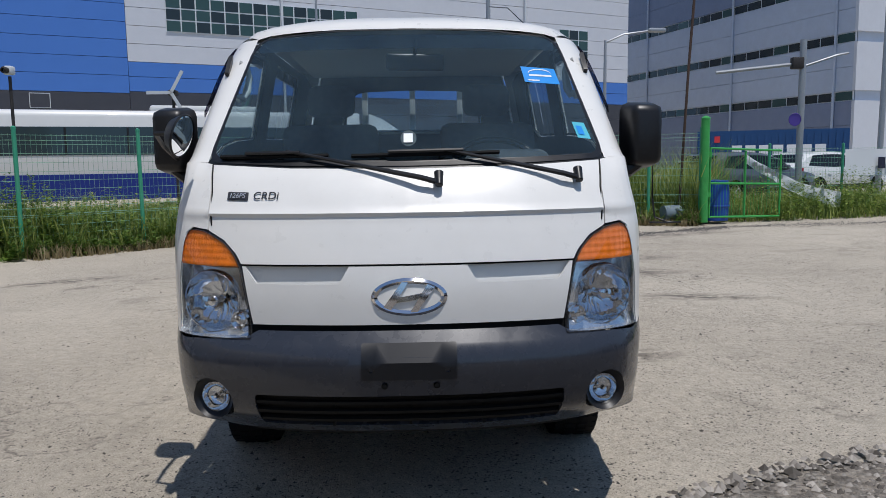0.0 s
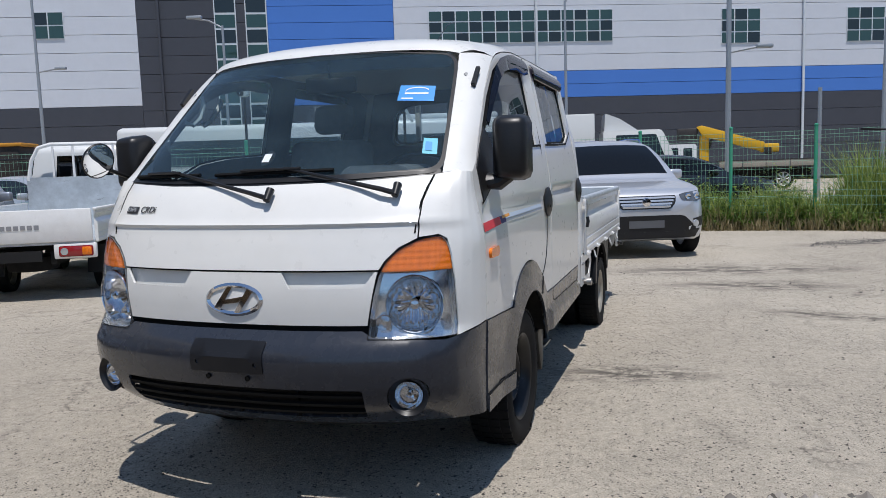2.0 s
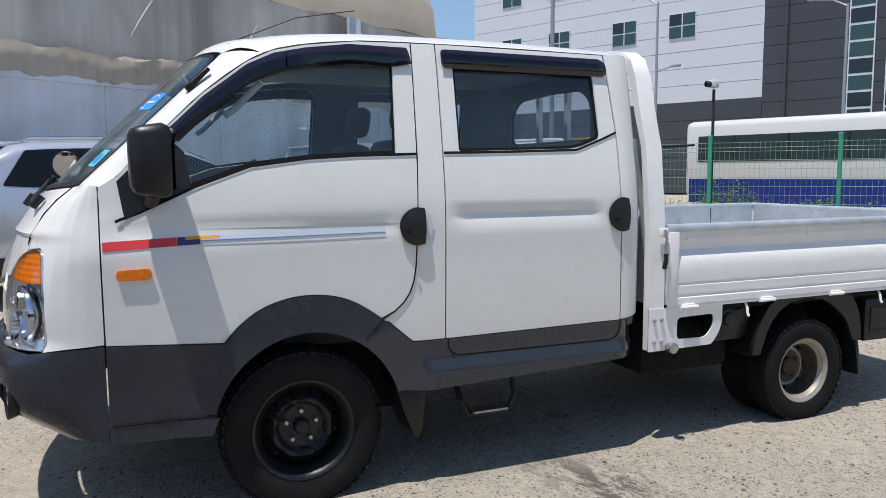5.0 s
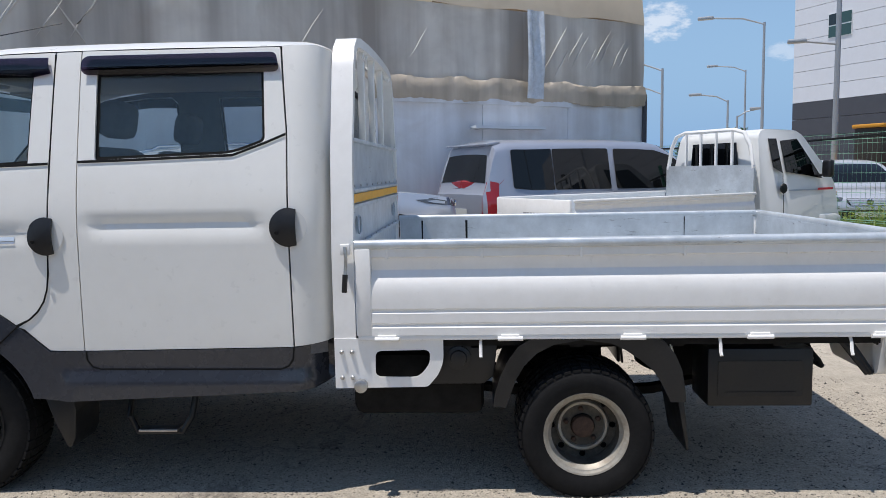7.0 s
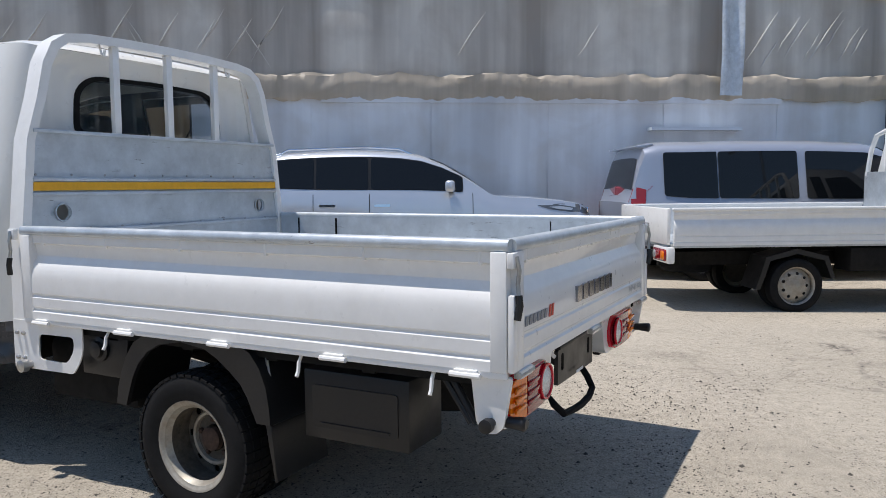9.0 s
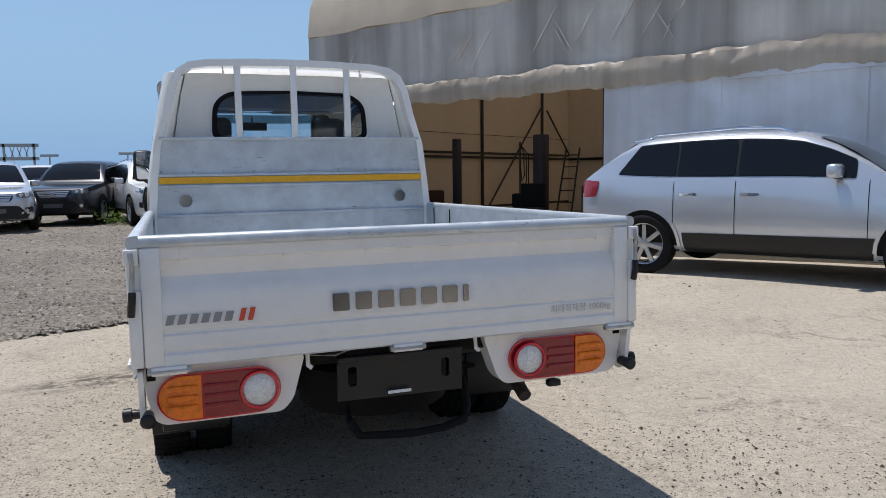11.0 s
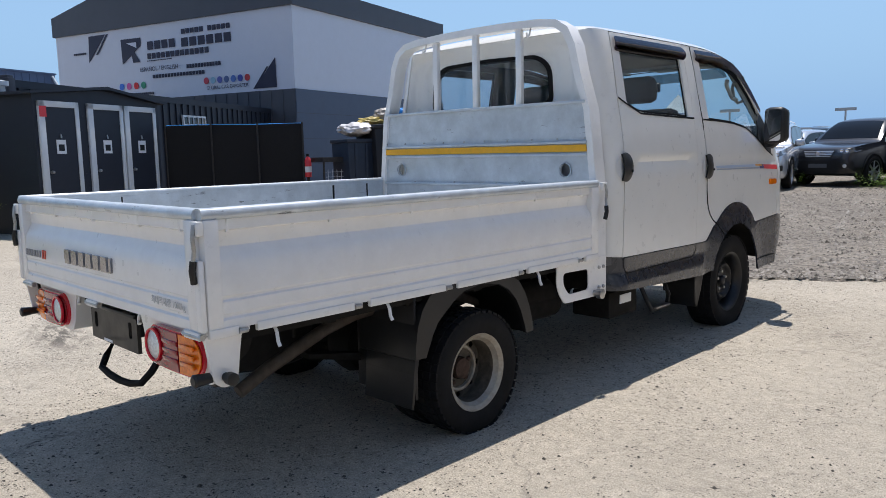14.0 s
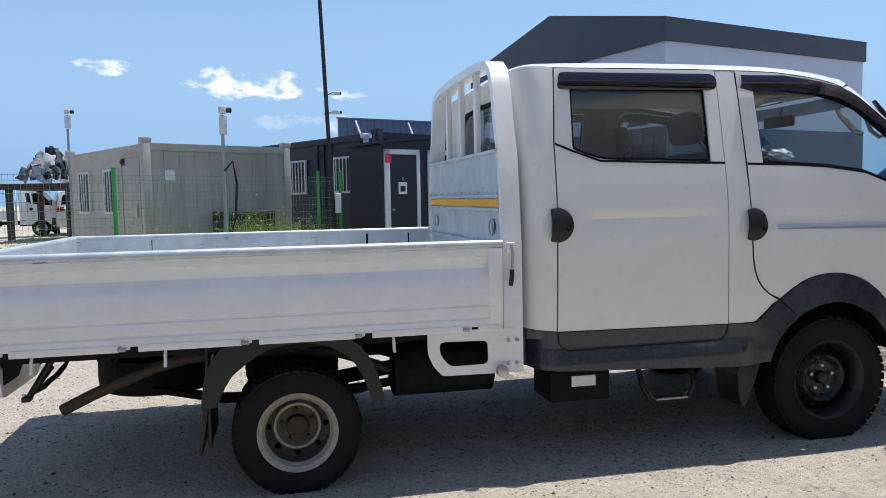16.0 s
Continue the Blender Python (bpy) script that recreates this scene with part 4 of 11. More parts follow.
    cov = part("cover", panel([(sg * s, z) for s, z in lamp_s], [], lambda s, z: front(s, z, 0.004), 0.03), CLEAR, hl)
    cov.visible_shadow = False
    # dark seal round the lamp
    b = bmesh.new()
    add_panel(b, [(sg * s, z) for s, z in lamp_s], [[(sg * ((s - 0.70) * 0.988 + 0.70), (z - 0.90) * 0.990 + 0.90) for s, z in lamp_s]], lambda s, z: front(s, z, 0.005), 0.03)
    part("lamp_seal", b, MATTBLACK, hl)

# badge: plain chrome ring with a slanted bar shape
bc = front(0.002, 0.864, 0.004)
b = bmesh.new()
ring = []
for i in range(40):
    t = 2 * math.pi * i / 40
    ring.append([b.verts.new(front(bc.x + (0.112 + q * 0.010) * math.cos(t), bc.z + (0.052 + q * 0.009) * math.sin(t), h)) for q, h in ((-1, 0.001), (0, 0.008), (1, 0.001))])
for r0, r1 in zip(ring, ring[1:] + ring[:1]):
    for k in range(2):
        b.faces.new((r0[k], r1[k], r1[k + 1], r0[k + 1]))
badge = part("badge", b, CHROME, truck, "oval chrome maker's badge", 60)
b = bmesh.new()
for poly in ([(-0.082, -0.030), (-0.058, -0.040), (-0.004, 0.046), (-0.024, 0.048)], [(0.024, -0.048), (0.004, -0.046), (0.058, 0.040), (0.082, 0.030)],
             [(-0.05, -0.018), (0.02, -0.009), (0.05, 0.014), (-0.03, 0.0)]):
    add_panel(b, [(bc.x + x, bc.z + z) for x, z in poly], [], lambda s, z: front(s, z, 0.006), 0.04, 0.005)
part("badge_emblem", b, CHROME, badge)
BADGE_D = mat("badge_grey", (0.07, 0.07, 0.075), 0.35, 0.5)
part("model_plate", panel(rounded([(-0.604, 1.174), (-0.530, 1.172), (-0.530, 1.199), (-0.604, 1.201)], 0.004), [], lambda s, z: front(s, z, 0.004), 0.04), BADGE_D, truck, "small grey power plate")


def text_mesh(body, size, material, parent, name, m, label="", extrude=0.001, align='CENTER'):
    cu = bpy.data.curves.new(name, 'FONT')
    cu.body, cu.size, cu.extrude, cu.align_x, cu.align_y = body, size, extrude, align, 'CENTER'
    tmp = bpy.data.objects.new(name, cu)
    me = bpy.data.meshes.new_from_object(tmp)
    bpy.data.objects.remove(tmp)
    bpy.data.curves.remove(cu)
    me.materials.clear()
    me.materials.append(material)
    ob = new(name, me)
    if parent is not None:
        ob.parent = parent
    ob.matrix_local = m
    if label:
        ob["label"] = label
    return ob


text_mesh("126PS", 0.025, BRIGHTMETAL, truck, "power_lettering", Matrix.Translation(front(-0.568, 1.188, 0.009)) @ pose(0, 0, 0, 57, 0, -18))
text_mesh("CRDi", 0.040, BADGE_D, truck, "engine_lettering", Matrix.Translation(front(-0.468, 1.187, 0.005)) @ pose(0, 0, 0, 57, 0, -13))

# windscreen, its black border, cowl and wipers
ws_out = rounded([(-0.719, 1.30), (-0.40, 1.285), (0, 1.28), (0.40, 1.285), (0.719, 1.30), (0.713, 1.80), (0.35, 1.822), (0, 1.828), (-0.35, 1.822), (-0.713, 1.80)], [0.05, 0, 0, 0, 0.05, 0.07, 0, 0, 0, 0.07])
ws_in = [(x * 0.980, (z - 1.56) * 0.955 + 1.566) for x, z in ws_out]
wind = part("windscreen", panel(ws_out, [], lambda s, z: front(s, z), 0.06), SCREEN, truck)
part("black_border", panel(ws_out, [ws_in], lambda s, z: front(s, z, 0.002), 0.05), BLACK, wind)
part("sun_band", panel([(x, z) for x, z in rounded([(-0.68, 1.735), (0.68, 1.735), (0.68, 1.80), (-0.68, 1.80)], 0.02)], [], lambda s, z: front(s, z, -0.003), 0.06), glass("band_tint", (0.16, 0.22, 0.24)), wind)
part("cowl", panel([(-0.72, 1.262), (0, 1.245), (0.72, 1.262), (0.71, 1.312), (0.0, 1.295), (-0.71, 1.312)], [], lambda s, z: front(s, z, 0.003 if z > 1.28 else -0.012), 0.06), BLACK, truck)


def wiper(px, pz, ex, ez, b0, b1, name="wiper"):
    piv, end = front(px, pz, 0.03), front(ex, ez, 0.035)
    w = part(name, tube([piv, piv.lerp(end, 0.12) + Vector((0, -0.012, 0.004)), end], [0.010, 0.009, 0.005], 8), BLACK, truck, "black wiper arm and blade")
    part("pivot_cap", lathe([(-0.014, 0.008), (-0.011, 0.013), (0.02, 0.015), (0.04, 0.016)], 14, 'Y', Matrix.Translation(piv) @ pose(0, 0, 0, 50)), BLACK, w)
    pts = [front(b0[0] + (b1[0] - b0[0]) * i / 8, b0[1] + (b1[1] - b0[1]) * i / 8, 0.014) for i in range(9)]
    part("blade", tube(pts, 0.008, 6), MATTBLACK, w)
    mid = pts[2:7]
    part("bridge", tube([p + Vector((0, -0.012, 0.012)) for p in mid], 0.006, 6), BLACK, w)


wiper(0.585, 1.232, 0.12, 1.335, (-0.19, 1.315), (0.32, 1.322))
wiper(0.105, 1.225, -0.42, 1.335, (-0.665, 1.318), (-0.27, 1.318))

# stickers on the screen
stk = part("dealer_sticker", panel([(0.487, 1.590), (0.640, 1.583), (0.637, 1.650), (0.484, 1.657)], [], lambda s, z: front(s, z, 0.003), 0.05), BLUESTK, wind, "blue dealer sticker with a white car outline")
b = bmesh.new()
for i in range(12):
    t0, t1 = math.pi * i / 12, math.pi * (i + 1) / 12
    c0, c1 = (0.563 + 0.05 * math.cos(t0), 1.627 + 0.016 * math.sin(t0)), (0.563 + 0.05 * math.cos(t1), 1.627 + 0.016 * math.sin(t1))
    vs = [b.verts.new(front(c[0], c[1] + dz, 0.005)) for c, dz in ((c0, 0), (c1, 0), (c1, 0.004), (c0, 0.004))]
    b.faces.new(vs)
add_panel(b, [(0.513, 1.617), (0.613, 1.614), (0.613, 1.621), (0.513, 1.624)], [], lambda s, z: front(s, z, 0.005), 0.05)
add_panel(b, [(0.503, 1.597), (0.553, 1.595), (0.553, 1.600), (0.503, 1.602)], [], lambda s, z: front(s, z, 0.005), 0.05)
part("print", b, PAPER, stk)
stk2 = part("check_sticker", panel([(0.635, 1.372), (0.688, 1.367), (0.682, 1.428), (0.631, 1.432)], [], lambda s, z: front(s, z, 0.003), 0.05), TEAL, wind, "small teal inspection sticker")
part("print", panel([(0.643, 1.385), (0.668, 1.382), (0.665, 1.415), (0.641, 1.418)], [], lambda s, z: front(s, z, 0.005), 0.05), BLUESTK, stk2)
part("round_disc", panel(circle(0.005, 1.375, 0.028), [], lambda s, z: front(s, z, -0.004), 0.05), BLACK, wind)
part("disc_label", panel([(-0.012, 1.36), (0.02, 1.36), (0.02, 1.392), (-0.012, 1.392)], [], lambda s, z: front(s, z, 0.003), 0.05), PAPER, wind)

# ---- flanks
ARCH = [(0.872, 0.712), (0.92, 0.766), (1.002, 0.826), (1.104, 0.862), (1.20, 0.871), (1.285, 0.862), (1.36, 0.838), (1.429, 0.798), (1.485, 0.758)]
ARCH2 = [(1.518, 0.735), (1.57, 0.69), (1.618, 0.648)]
PIL = [(1.43, 1.862), (1.222, 1.836), (1.10, 1.808), (0.997, 1.758), (0.836, 1.636), (0.707, 1.512), (0.60, 1.405), (0.53, 1.33), (0.47, 1.295)]
_arch = curve(ARCH)
ARCH = [(0.872 + (1.485 - 0.872) * i / 26, _arch(0.872 + (1.485 - 0.872) * i / 26)) for i in range(27)]
fd_out = [(0.471, 0.738)] + ARCH + [(1.54, 0.783), (1.578, 0.816), (1.605, 0.855), (1.622, 0.902), (1.632, 0.965), (1.640, 1.10), (1.652, 1.40), (1.662, 1.868)] + PIL
fwin = [(0.60, 1.20), (0.714, 1.258), (0.792, 1.295), (0.992, 1.369), (1.213, 1.398), (1.40, 1.409), (1.565, 1.416), (1.578, 1.79), (1.545, 1.823), (1.40, 1.822), (1.222, 1.803), (1.11, 1.777),
        (0.997, 1.73), (0.836, 1.606), (0.707, 1.482), (0.62, 1.39)]
rd_out = [(1.768, 0.648), (2.633, 0.658), (2.624, 1.51), (2.596, 1.866), (1.776, 1.870)]
rwin = rounded([(1.842, 1.425), (2.41, 1.440), (2.54, 1.487), (2.530, 1.81), (1.842, 1.815)], [0.012, 0.05, 0.02, 0.03, 0.012])
front_doors, rear_doors = [], []
for sg in (1, -1):
    fd = part("front_door", panel(fd_out, [fwin], lambda y, z: side(y, z, 0, sg), 0.03, 0.01), WHITE, truck)
    rd = part("rear_door", panel(rd_out, [rwin], lambda y, z: side(y, z, 0, sg), 0.03, 0.01), WHITE, truck)
    front_doors.append(fd)
    rear_doors.append(rd)
    part("side_window", panel(fwin, [], lambda y, z: side(y, z, -0.014, sg), 0.08), GLASS, fd)
    part("side_window", panel(rwin, [], lambda y, z: side(y, z, -0.014, sg), 0.08), TINT, rd)
    part("window_seal", panel([(y, z) for y, z in fwin], [[((y - 1.15) * 0.975 + 1.15, (z - 1.56) * 0.94 + 1.562) for y, z in fwin]], lambda y, z: side(y, z, -0.010, sg), 0.06), MATTBLACK, fd)
    part("window_seal", panel(rwin, [[((y - 2.19) * 0.965 + 2.19, (z - 1.62) * 0.94 + 1.62) for y, z in rwin]], lambda y, z: side(y, z, -0.010, sg), 0.06), MATTBLACK, rd)
    belt = [(0.52, 1.168), (0.60, 1.198), (0.714, 1.250), (0.792, 1.287), (0.992, 1.361), (1.213, 1.390), (1.40, 1.401), (1.652, 1.408)]
    part("belt_moulding", panel(belt + [(y, z + 0.011) for y, z in belt[::-1]], [], lambda y, z: side(y, z, 0.004, sg), 0.06), MATTBLACK, fd)
    rb = [(1.772, 1.413), (2.0, 1.417), (2.41, 1.428), (2.54, 1.474), (2.625, 1.508)]
    part("belt_moulding", panel(rb + [(y, z + 0.011) for y, z in rb[::-1]], [], lambda y, z: side(y, z, 0.004, sg), 0.06), MATTBLACK, rd)
    top = [(1.655, 1.78), (1.64, 1.846), (1.40, 1.848), (1.222, 1.822), (1.10, 1.795), (0.997, 1.747), (0.836, 1.624), (0.707, 1.50)]
    low = [(0.72, 1.478), (0.85, 1.578), (1.01, 1.690), (1.11, 1.735), (1.222, 1.758), (1.40, 1.770), (1.58, 1.765)]
    part("rain_visor", panel(top + low, [], lambda y, z: side(y, z, 0.012 + 0.012 * math.sin(math.pi * min(1.0, max(0.0, (1.85 - z) / 0.08)) if y > 1.2 else 1.2), sg), 0.025, 0.003), VISOR, fd, "smoked plastic rain visor")
    part("rain_visor", panel(rounded([(1.785, 1.77), (2.60, 1.765), (2.585, 1.846), (1.785, 1.85)], 0.03), [], lambda y, z: side(y, z, 0.006 + 0.020 * math.sin(math.pi * min(1.0, max(0.0, (1.852 - z) / 0.088))), sg), 0.02, 0.003), VISOR, rd, "smoked plastic rain visor")
    fw = [(0.730, 1.500), (0.836, 1.600), (0.997, 1.724), (1.11, 1.771), (1.222, 1.797), (1.40, 1.816), (1.55, 1.817)]
    part("grab_handle", tube([(sg * 0.68, 0.745, 1.565), (sg * 0.655, 0.768, 1.552), (sg * 0.645, 0.81, 1.585), (sg * 0.645, 0.84, 1.65), (sg * 0.655, 0.845, 1.685), (sg * 0.68, 0.832, 1.70)], 0.012, 8), INTLIGHT, fd)
    # black strips added behind the visors to darken the view through the glass there
    part("frame_blackout", panel(fw + [(y + 0.012, z - 0.046) for y, z in fw[::-1]], [], lambda y, z: side(y, z, -0.007, sg), 0.06), MATTBLACK, fd)
    part("frame_blackout", panel([(1.85, 1.764), (2.525, 1.764), (2.52, 1.808), (1.85, 1.812)], [], lambda y, z: side(y, z, -0.007, sg), 0.08), MATTBLACK, rd)
    part("mirror_sail", panel([(0.55, 1.185), (0.60, 1.205), (0.714, 1.262), (0.78, 1.292), (0.76, 1.42), (0.70, 1.475), (0.60, 1.385), (0.53, 1.315)], [], lambda y, z: side(y, z, 0.006, sg), 0.05, 0.008), BLACK, fd)
    # round grips with their dished recesses
    for dob, yh, zh in ((fd, 1.642, 1.122), (rd, 2.636, 1.144)):
        half = [(yh + 0.030, zh - 0.072)] + [(yh + 0.078 * math.cos(t), zh + 0.078 * math.sin(t)) for t in [math.pi * (1.5 - i / 14) for i in range(15)]] + [(yh + 0.030, zh + 0.072)]
        g = part("door_handle", panel(half, [], lambda y, z: side(y, z, 0.012 + 0.016 * max(0, 1 - ((y - yh) ** 2 + (z - zh) ** 2) / 0.0062), sg), 0.02, 0.01), BLACK, dob, "round black plastic door grip")
        part("lock", lathe([(0, 0.008), (0.004, 0.007)], 10, 'X', Matrix.Translation(side(yh - 0.045, zh - 0.02, 0.027, sg))), MATTBLACK, g)
        part("grip_recess", panel([(yh + 0.010, zh - 0.07)] + [(yh + 0.07 * math.cos(t), zh + 0.07 * math.sin(t)) for t in [-math.pi / 2 + math.pi * i / 14 for i in range(15)]], [],
                                  lambda y, z: side(y, z, 0.003 - 0.0 * y, sg), 0.02), DISH, dob)
    # stripes
    st = part("stripe", panel([(0.475, 1.07), (0.72, 1.082), (0.72, 1.112), (0.475, 1.103)], [], lambda y, z: side(y, z, 0.0025, sg), 0.04), RED, fd, "red side stripe")
    part("stripe_navy", panel([(0.722, 1.082), (0.80, 1.085), (0.80, 1.113), (0.722, 1.112)], [], lambda y, z: side(y, z, 0.0025, sg), 0.04), NAVY, fd)
    part("stripe_orange", panel([(0.75, 1.101), (0.87, 1.106), (0.87, 1.116), (0.75, 1.113)], [], lambda y, z: side(y, z, 0.0032, sg), 0.04), ORANGEV, fd)
    part("stripe_silver", panel([(0.80, 1.085), (1.505, 1.094), (1.505, 1.101), (0.80, 1.095)], [], lambda y, z: side(y, z, 0.0025, sg), 0.04), SILVERV, fd)
    part("stripe_pale", panel([(0.80, 1.099), (1.505, 1.105), (1.505, 1.121), (0.80, 1.115)], [], lambda y, z: side(y, z, 0.0025, sg), 0.04), PALEBLUE, fd)
    # side turn signal
    sm = part("side_marker", panel(rounded([(0.515, 0.966), (0.632, 0.966), (0.632, 1.006), (0.515, 1.003)], 0.018), [], lambda y, z: side(y, z, 0.012, sg), 0.02, 0.012), AMBER, truck, "amber side turn signal")
    part("centre_pillar", panel([(1.664, 0.648), (1.762, 0.648), (1.770, 1.870), (1.668, 1.868), (1.658, 1.40), (1.646, 1.10), (1.638, 0.963), (1.628, 0.899), (1.611, 0.851), (1.583, 0.811), (1.546, 0.778), (1.492, 0.748), (1.52, 0.738), (1.57, 0.693), (1.62, 0.65)], [],
                                  lambda y, z: side(y, z, -0.002, sg), 0.04, 0.01), WHITE, truck)
    part("rear_quarter", panel([(2.640, 0.66), (2.7845, 0.675), (2.7845, 1.864), (2.74, 1.874), (2.69, 1.874), (2.604, 1.870), (2.631, 1.51)], [], lambda y, z: side(y, z, 0, sg), 0.025, 0.008), WHITE, truck)
    part("door_gap", tube([side(y - 0.004, z, 0.0, sg) for y, z in ((1.667, 1.86), (1.658, 1.40), (1.647, 1.10), (1.639, 0.963), (1.629, 0.900), (1.612, 0.853), (1.584, 0.813), (1.547, 0.781), (1.494, 0.750))], 0.0030, 6), MATTBLACK, truck)
    part("panel_gap", tube([front(sg * a, z, 0.0) for a, z in ((0.655, 1.09), (0.658, 1.12), (0.665, 1.20), (0.678, 1.25), (0.692, 1.292))], 0.003, 6), MATTBLACK, truck)
    # grey cladding round the wheel arch and along the sill
    mouth = [(1.19 + 0.376 * math.cos(t), 0.325 + 0.402 * math.sin(t)) for t in [math.radians(a) for a in range(18, 174, 5)]]
    clad = [(0.471, 0.734)] + [(y, z - 0.004) for y, z in ARCH + ARCH2] + [(1.77, 0.644), (2.635, 0.654), (2.78, 0.671), (2.78, 0.51), (2.74, 0.482), (1.66, 0.437), (1.57, 0.452)] + mouth + [(0.815, 0.372), (0.50, 0.378), (0.471, 0.40)]

    def clad_fn(y, z):
        r = math.hypot((y - 1.19) / 0.376, (z - 0.325) / 0.402)
        o = 0.005 + 0.018 * max(0.0, 1 - max(0.0, r - 1.0) / 0.36) + (0.018 if z < 0.535 and y > 1.66 else 0)
        return Vector((sg * (W_z(max(z, 0.56)) + o - (0.13 * (1 - math.sqrt(max(0, 1 - min((y - 2.61) / 0.13, 1) ** 2))) if y > 2.61 else 0)), y, z))
    cl = part("sill_cladding", panel(clad, [], clad_fn, 0.03, 0.012), CLAD, truck, "dark grey plastic arch and sill cladding")
    part("door_gap", panel([(1.778, 0.648), (1.778, 0.61), (1.80, 0.583), (1.83, 0.574), (2.58, 0.570), (2.61, 0.583), (2.628, 0.61), (2.633, 0.655),
                            (2.639, 0.655), (2.634, 0.605), (2.614, 0.577), (2.58, 0.564), (1.83, 0.568), (1.796, 0.577), (1.772, 0.607), (1.772, 0.648)], [],
                           lambda y, z: clad_fn(y, z) + Vector((sg * 0.0015, 0, 0)), 0.03), MATTBLACK, cl)
    b = lathe([(0.0, 0.42), (0.26, 0.42)], 40, 'X', pose(sg * 0.83 if sg < 0 else 0.57, 1.19, 0.325))
    bmesh.ops.delete(b, geom=[v for v in b.verts if v.co.z < 0.44], context='VERTS')
    part("arch_liner", b, UNDER, truck)
    half_disc = [(1.19 + 0.43 * math.cos(t), 0.325 + 0.43 * math.sin(t)) for t in [math.radians(a) for a in range(-4, 185, 9)]]
    part("wheel_house", prism(half_disc, sg * 0.545, sg * 0.565, 'X'), UNDER, truck)
    part("lower_skirt", panel([(0.475, 0.376), (0.818, 0.370), (0.845, 0.435), (0.475, 0.441)], [], lambda y, z: clad_fn(y, z) + Vector((sg * 0.004, 0, 0)), 0.05, 0.006), CLAD, cl)
    part("door_gap", tube([clad_fn(y, z) + Vector((sg * 0.001, 0, 0)) for y, z in ((1.492, 0.752), (1.465, 0.728), (1.435, 0.700), (1.412, 0.678))], 0.0035, 6), MATTBLACK, cl)
    part("skirt_gap", tube([clad_fn(y, 0.444) + Vector((sg * 0.003, 0, 0)) for y in (0.48, 0.6, 0.72, 0.84)], 0.0035, 6), MATTBLACK, cl)
    # front mud flap
    mf = [(1.548, 0.455), (1.68, 0.455), (1.687, 0.385), (1.678, 0.265), (1.655, 0.217), (1.632, 0.232), (1.597, 0.327)]
    part("mud_flap", prism(mf, sg * 0.60, sg * 0.80, 'X', 0.008), BLACK, truck)
    # step loop under the cab
    st = part("cab_step", tube([(sg * 0.66, 1.87, 0.46), (sg * 0.72, 1.88, 0.33), (sg * 0.73, 1.92, 0.268), (sg * 0.73, 2.11, 0.268), (sg * 0.72, 2.15, 0.33), (sg * 0.66, 2.16, 0.46)], 0.014, 8), BLACK, truck)
    part("step_tread", box(sg * 0.70, 1.93, 0.274, sg * 0.76, 2.10, 0.286, 0.004), STEEL, st)

# dark inner frame behind the panel gaps
for sg in (1, -1):
    ln = [(0.48, 0.72)] + [(y, z - 0.02) for y, z in ARCH + ARCH2] + [(2.76, 0.62), (2.76, 1.80), (2.70, 1.855), (1.66, 1.86)] + [(y, z - 0.006) for y, z in PIL]
    big = lambda w, c, k: [((y - c[0]) * k + c[0], (z - c[1]) * k + c[1]) for y, z in w]
    part("door_frame", panel(ln, [big(fwin, (1.15, 1.56), 1.012), big(rwin, (2.19, 1.62), 1.012)], lambda y, z: side(y, z, -0.022, sg), 0.06), INTERIOR, truck)

# windscreen pillars and roof
P = [(0.47, 1.295), (0.53, 1.333), (0.60, 1.409), (0.707, 1.516), (0.836, 1.64), (0.997, 1.762), (1.10, 1.812), (1.222, 1.84), (1.43, 1.866), (1.66, 1.872), (2.10, 1.874), (2.596, 1.870), (2.69, 1.874), (2.784, 1.864)]
pz = curve(P)
for sg in (1, -1):
    b = bmesh.new()
    rows = []
    n = 22
    for i in range(n + 1):
        t = i / n
        y = 0.47 + (1.06 - 0.47) * t
        outer_p = side(y, pz(y), 0, sg)
        z_in = 1.300 + (1.805 - 1.300) * t
        xi = 0.717 + (0.711 - 0.717) * t
        inner_p = front(sg * xi, z_in)
        row = []
        for k in range(7):
            f = k / 6
            p = outer_p.lerp(inner_p, f)
            out = Vector((sg * 0.8, -0.45, 0.35)).normalized()
            p = p + out * 0.016 * math.sin(math.pi * f)
            row.append(b.verts.new(p))
        rows.append(row)
    for r0, r1 in zip(rows, rows[1:]):
        for k in range(6):
            b.faces.new((r0[k], r0[k + 1], r1[k + 1], r1[k]))
    part("windscreen_pillar", b, WHITE, truck, "", 60)
roof_c = curve([(0.83, 1.828), (0.87, 1.862), (0.95, 1.893), (1.06, 1.914), (1.25, 1.935), (1.5, 1.946), (2.0, 1.95), (2.4, 1.944), (2.6, 1.933), (2.70, 1.918), (2.755, 1.898), (2.784, 1.868)])
b = bmesh.new()
rows = []
ys = [0.832, 0.85, 0.87, 0.9, 0.94, 1.0, 1.06, 1.12, 1.2, 1.3, 1.45, 1.6, 1.8, 2.0, 2.2, 2.4, 2.52, 2.6, 2.65, 2.69, 2.72, 2.745, 2.762, 2.775, 2.784]
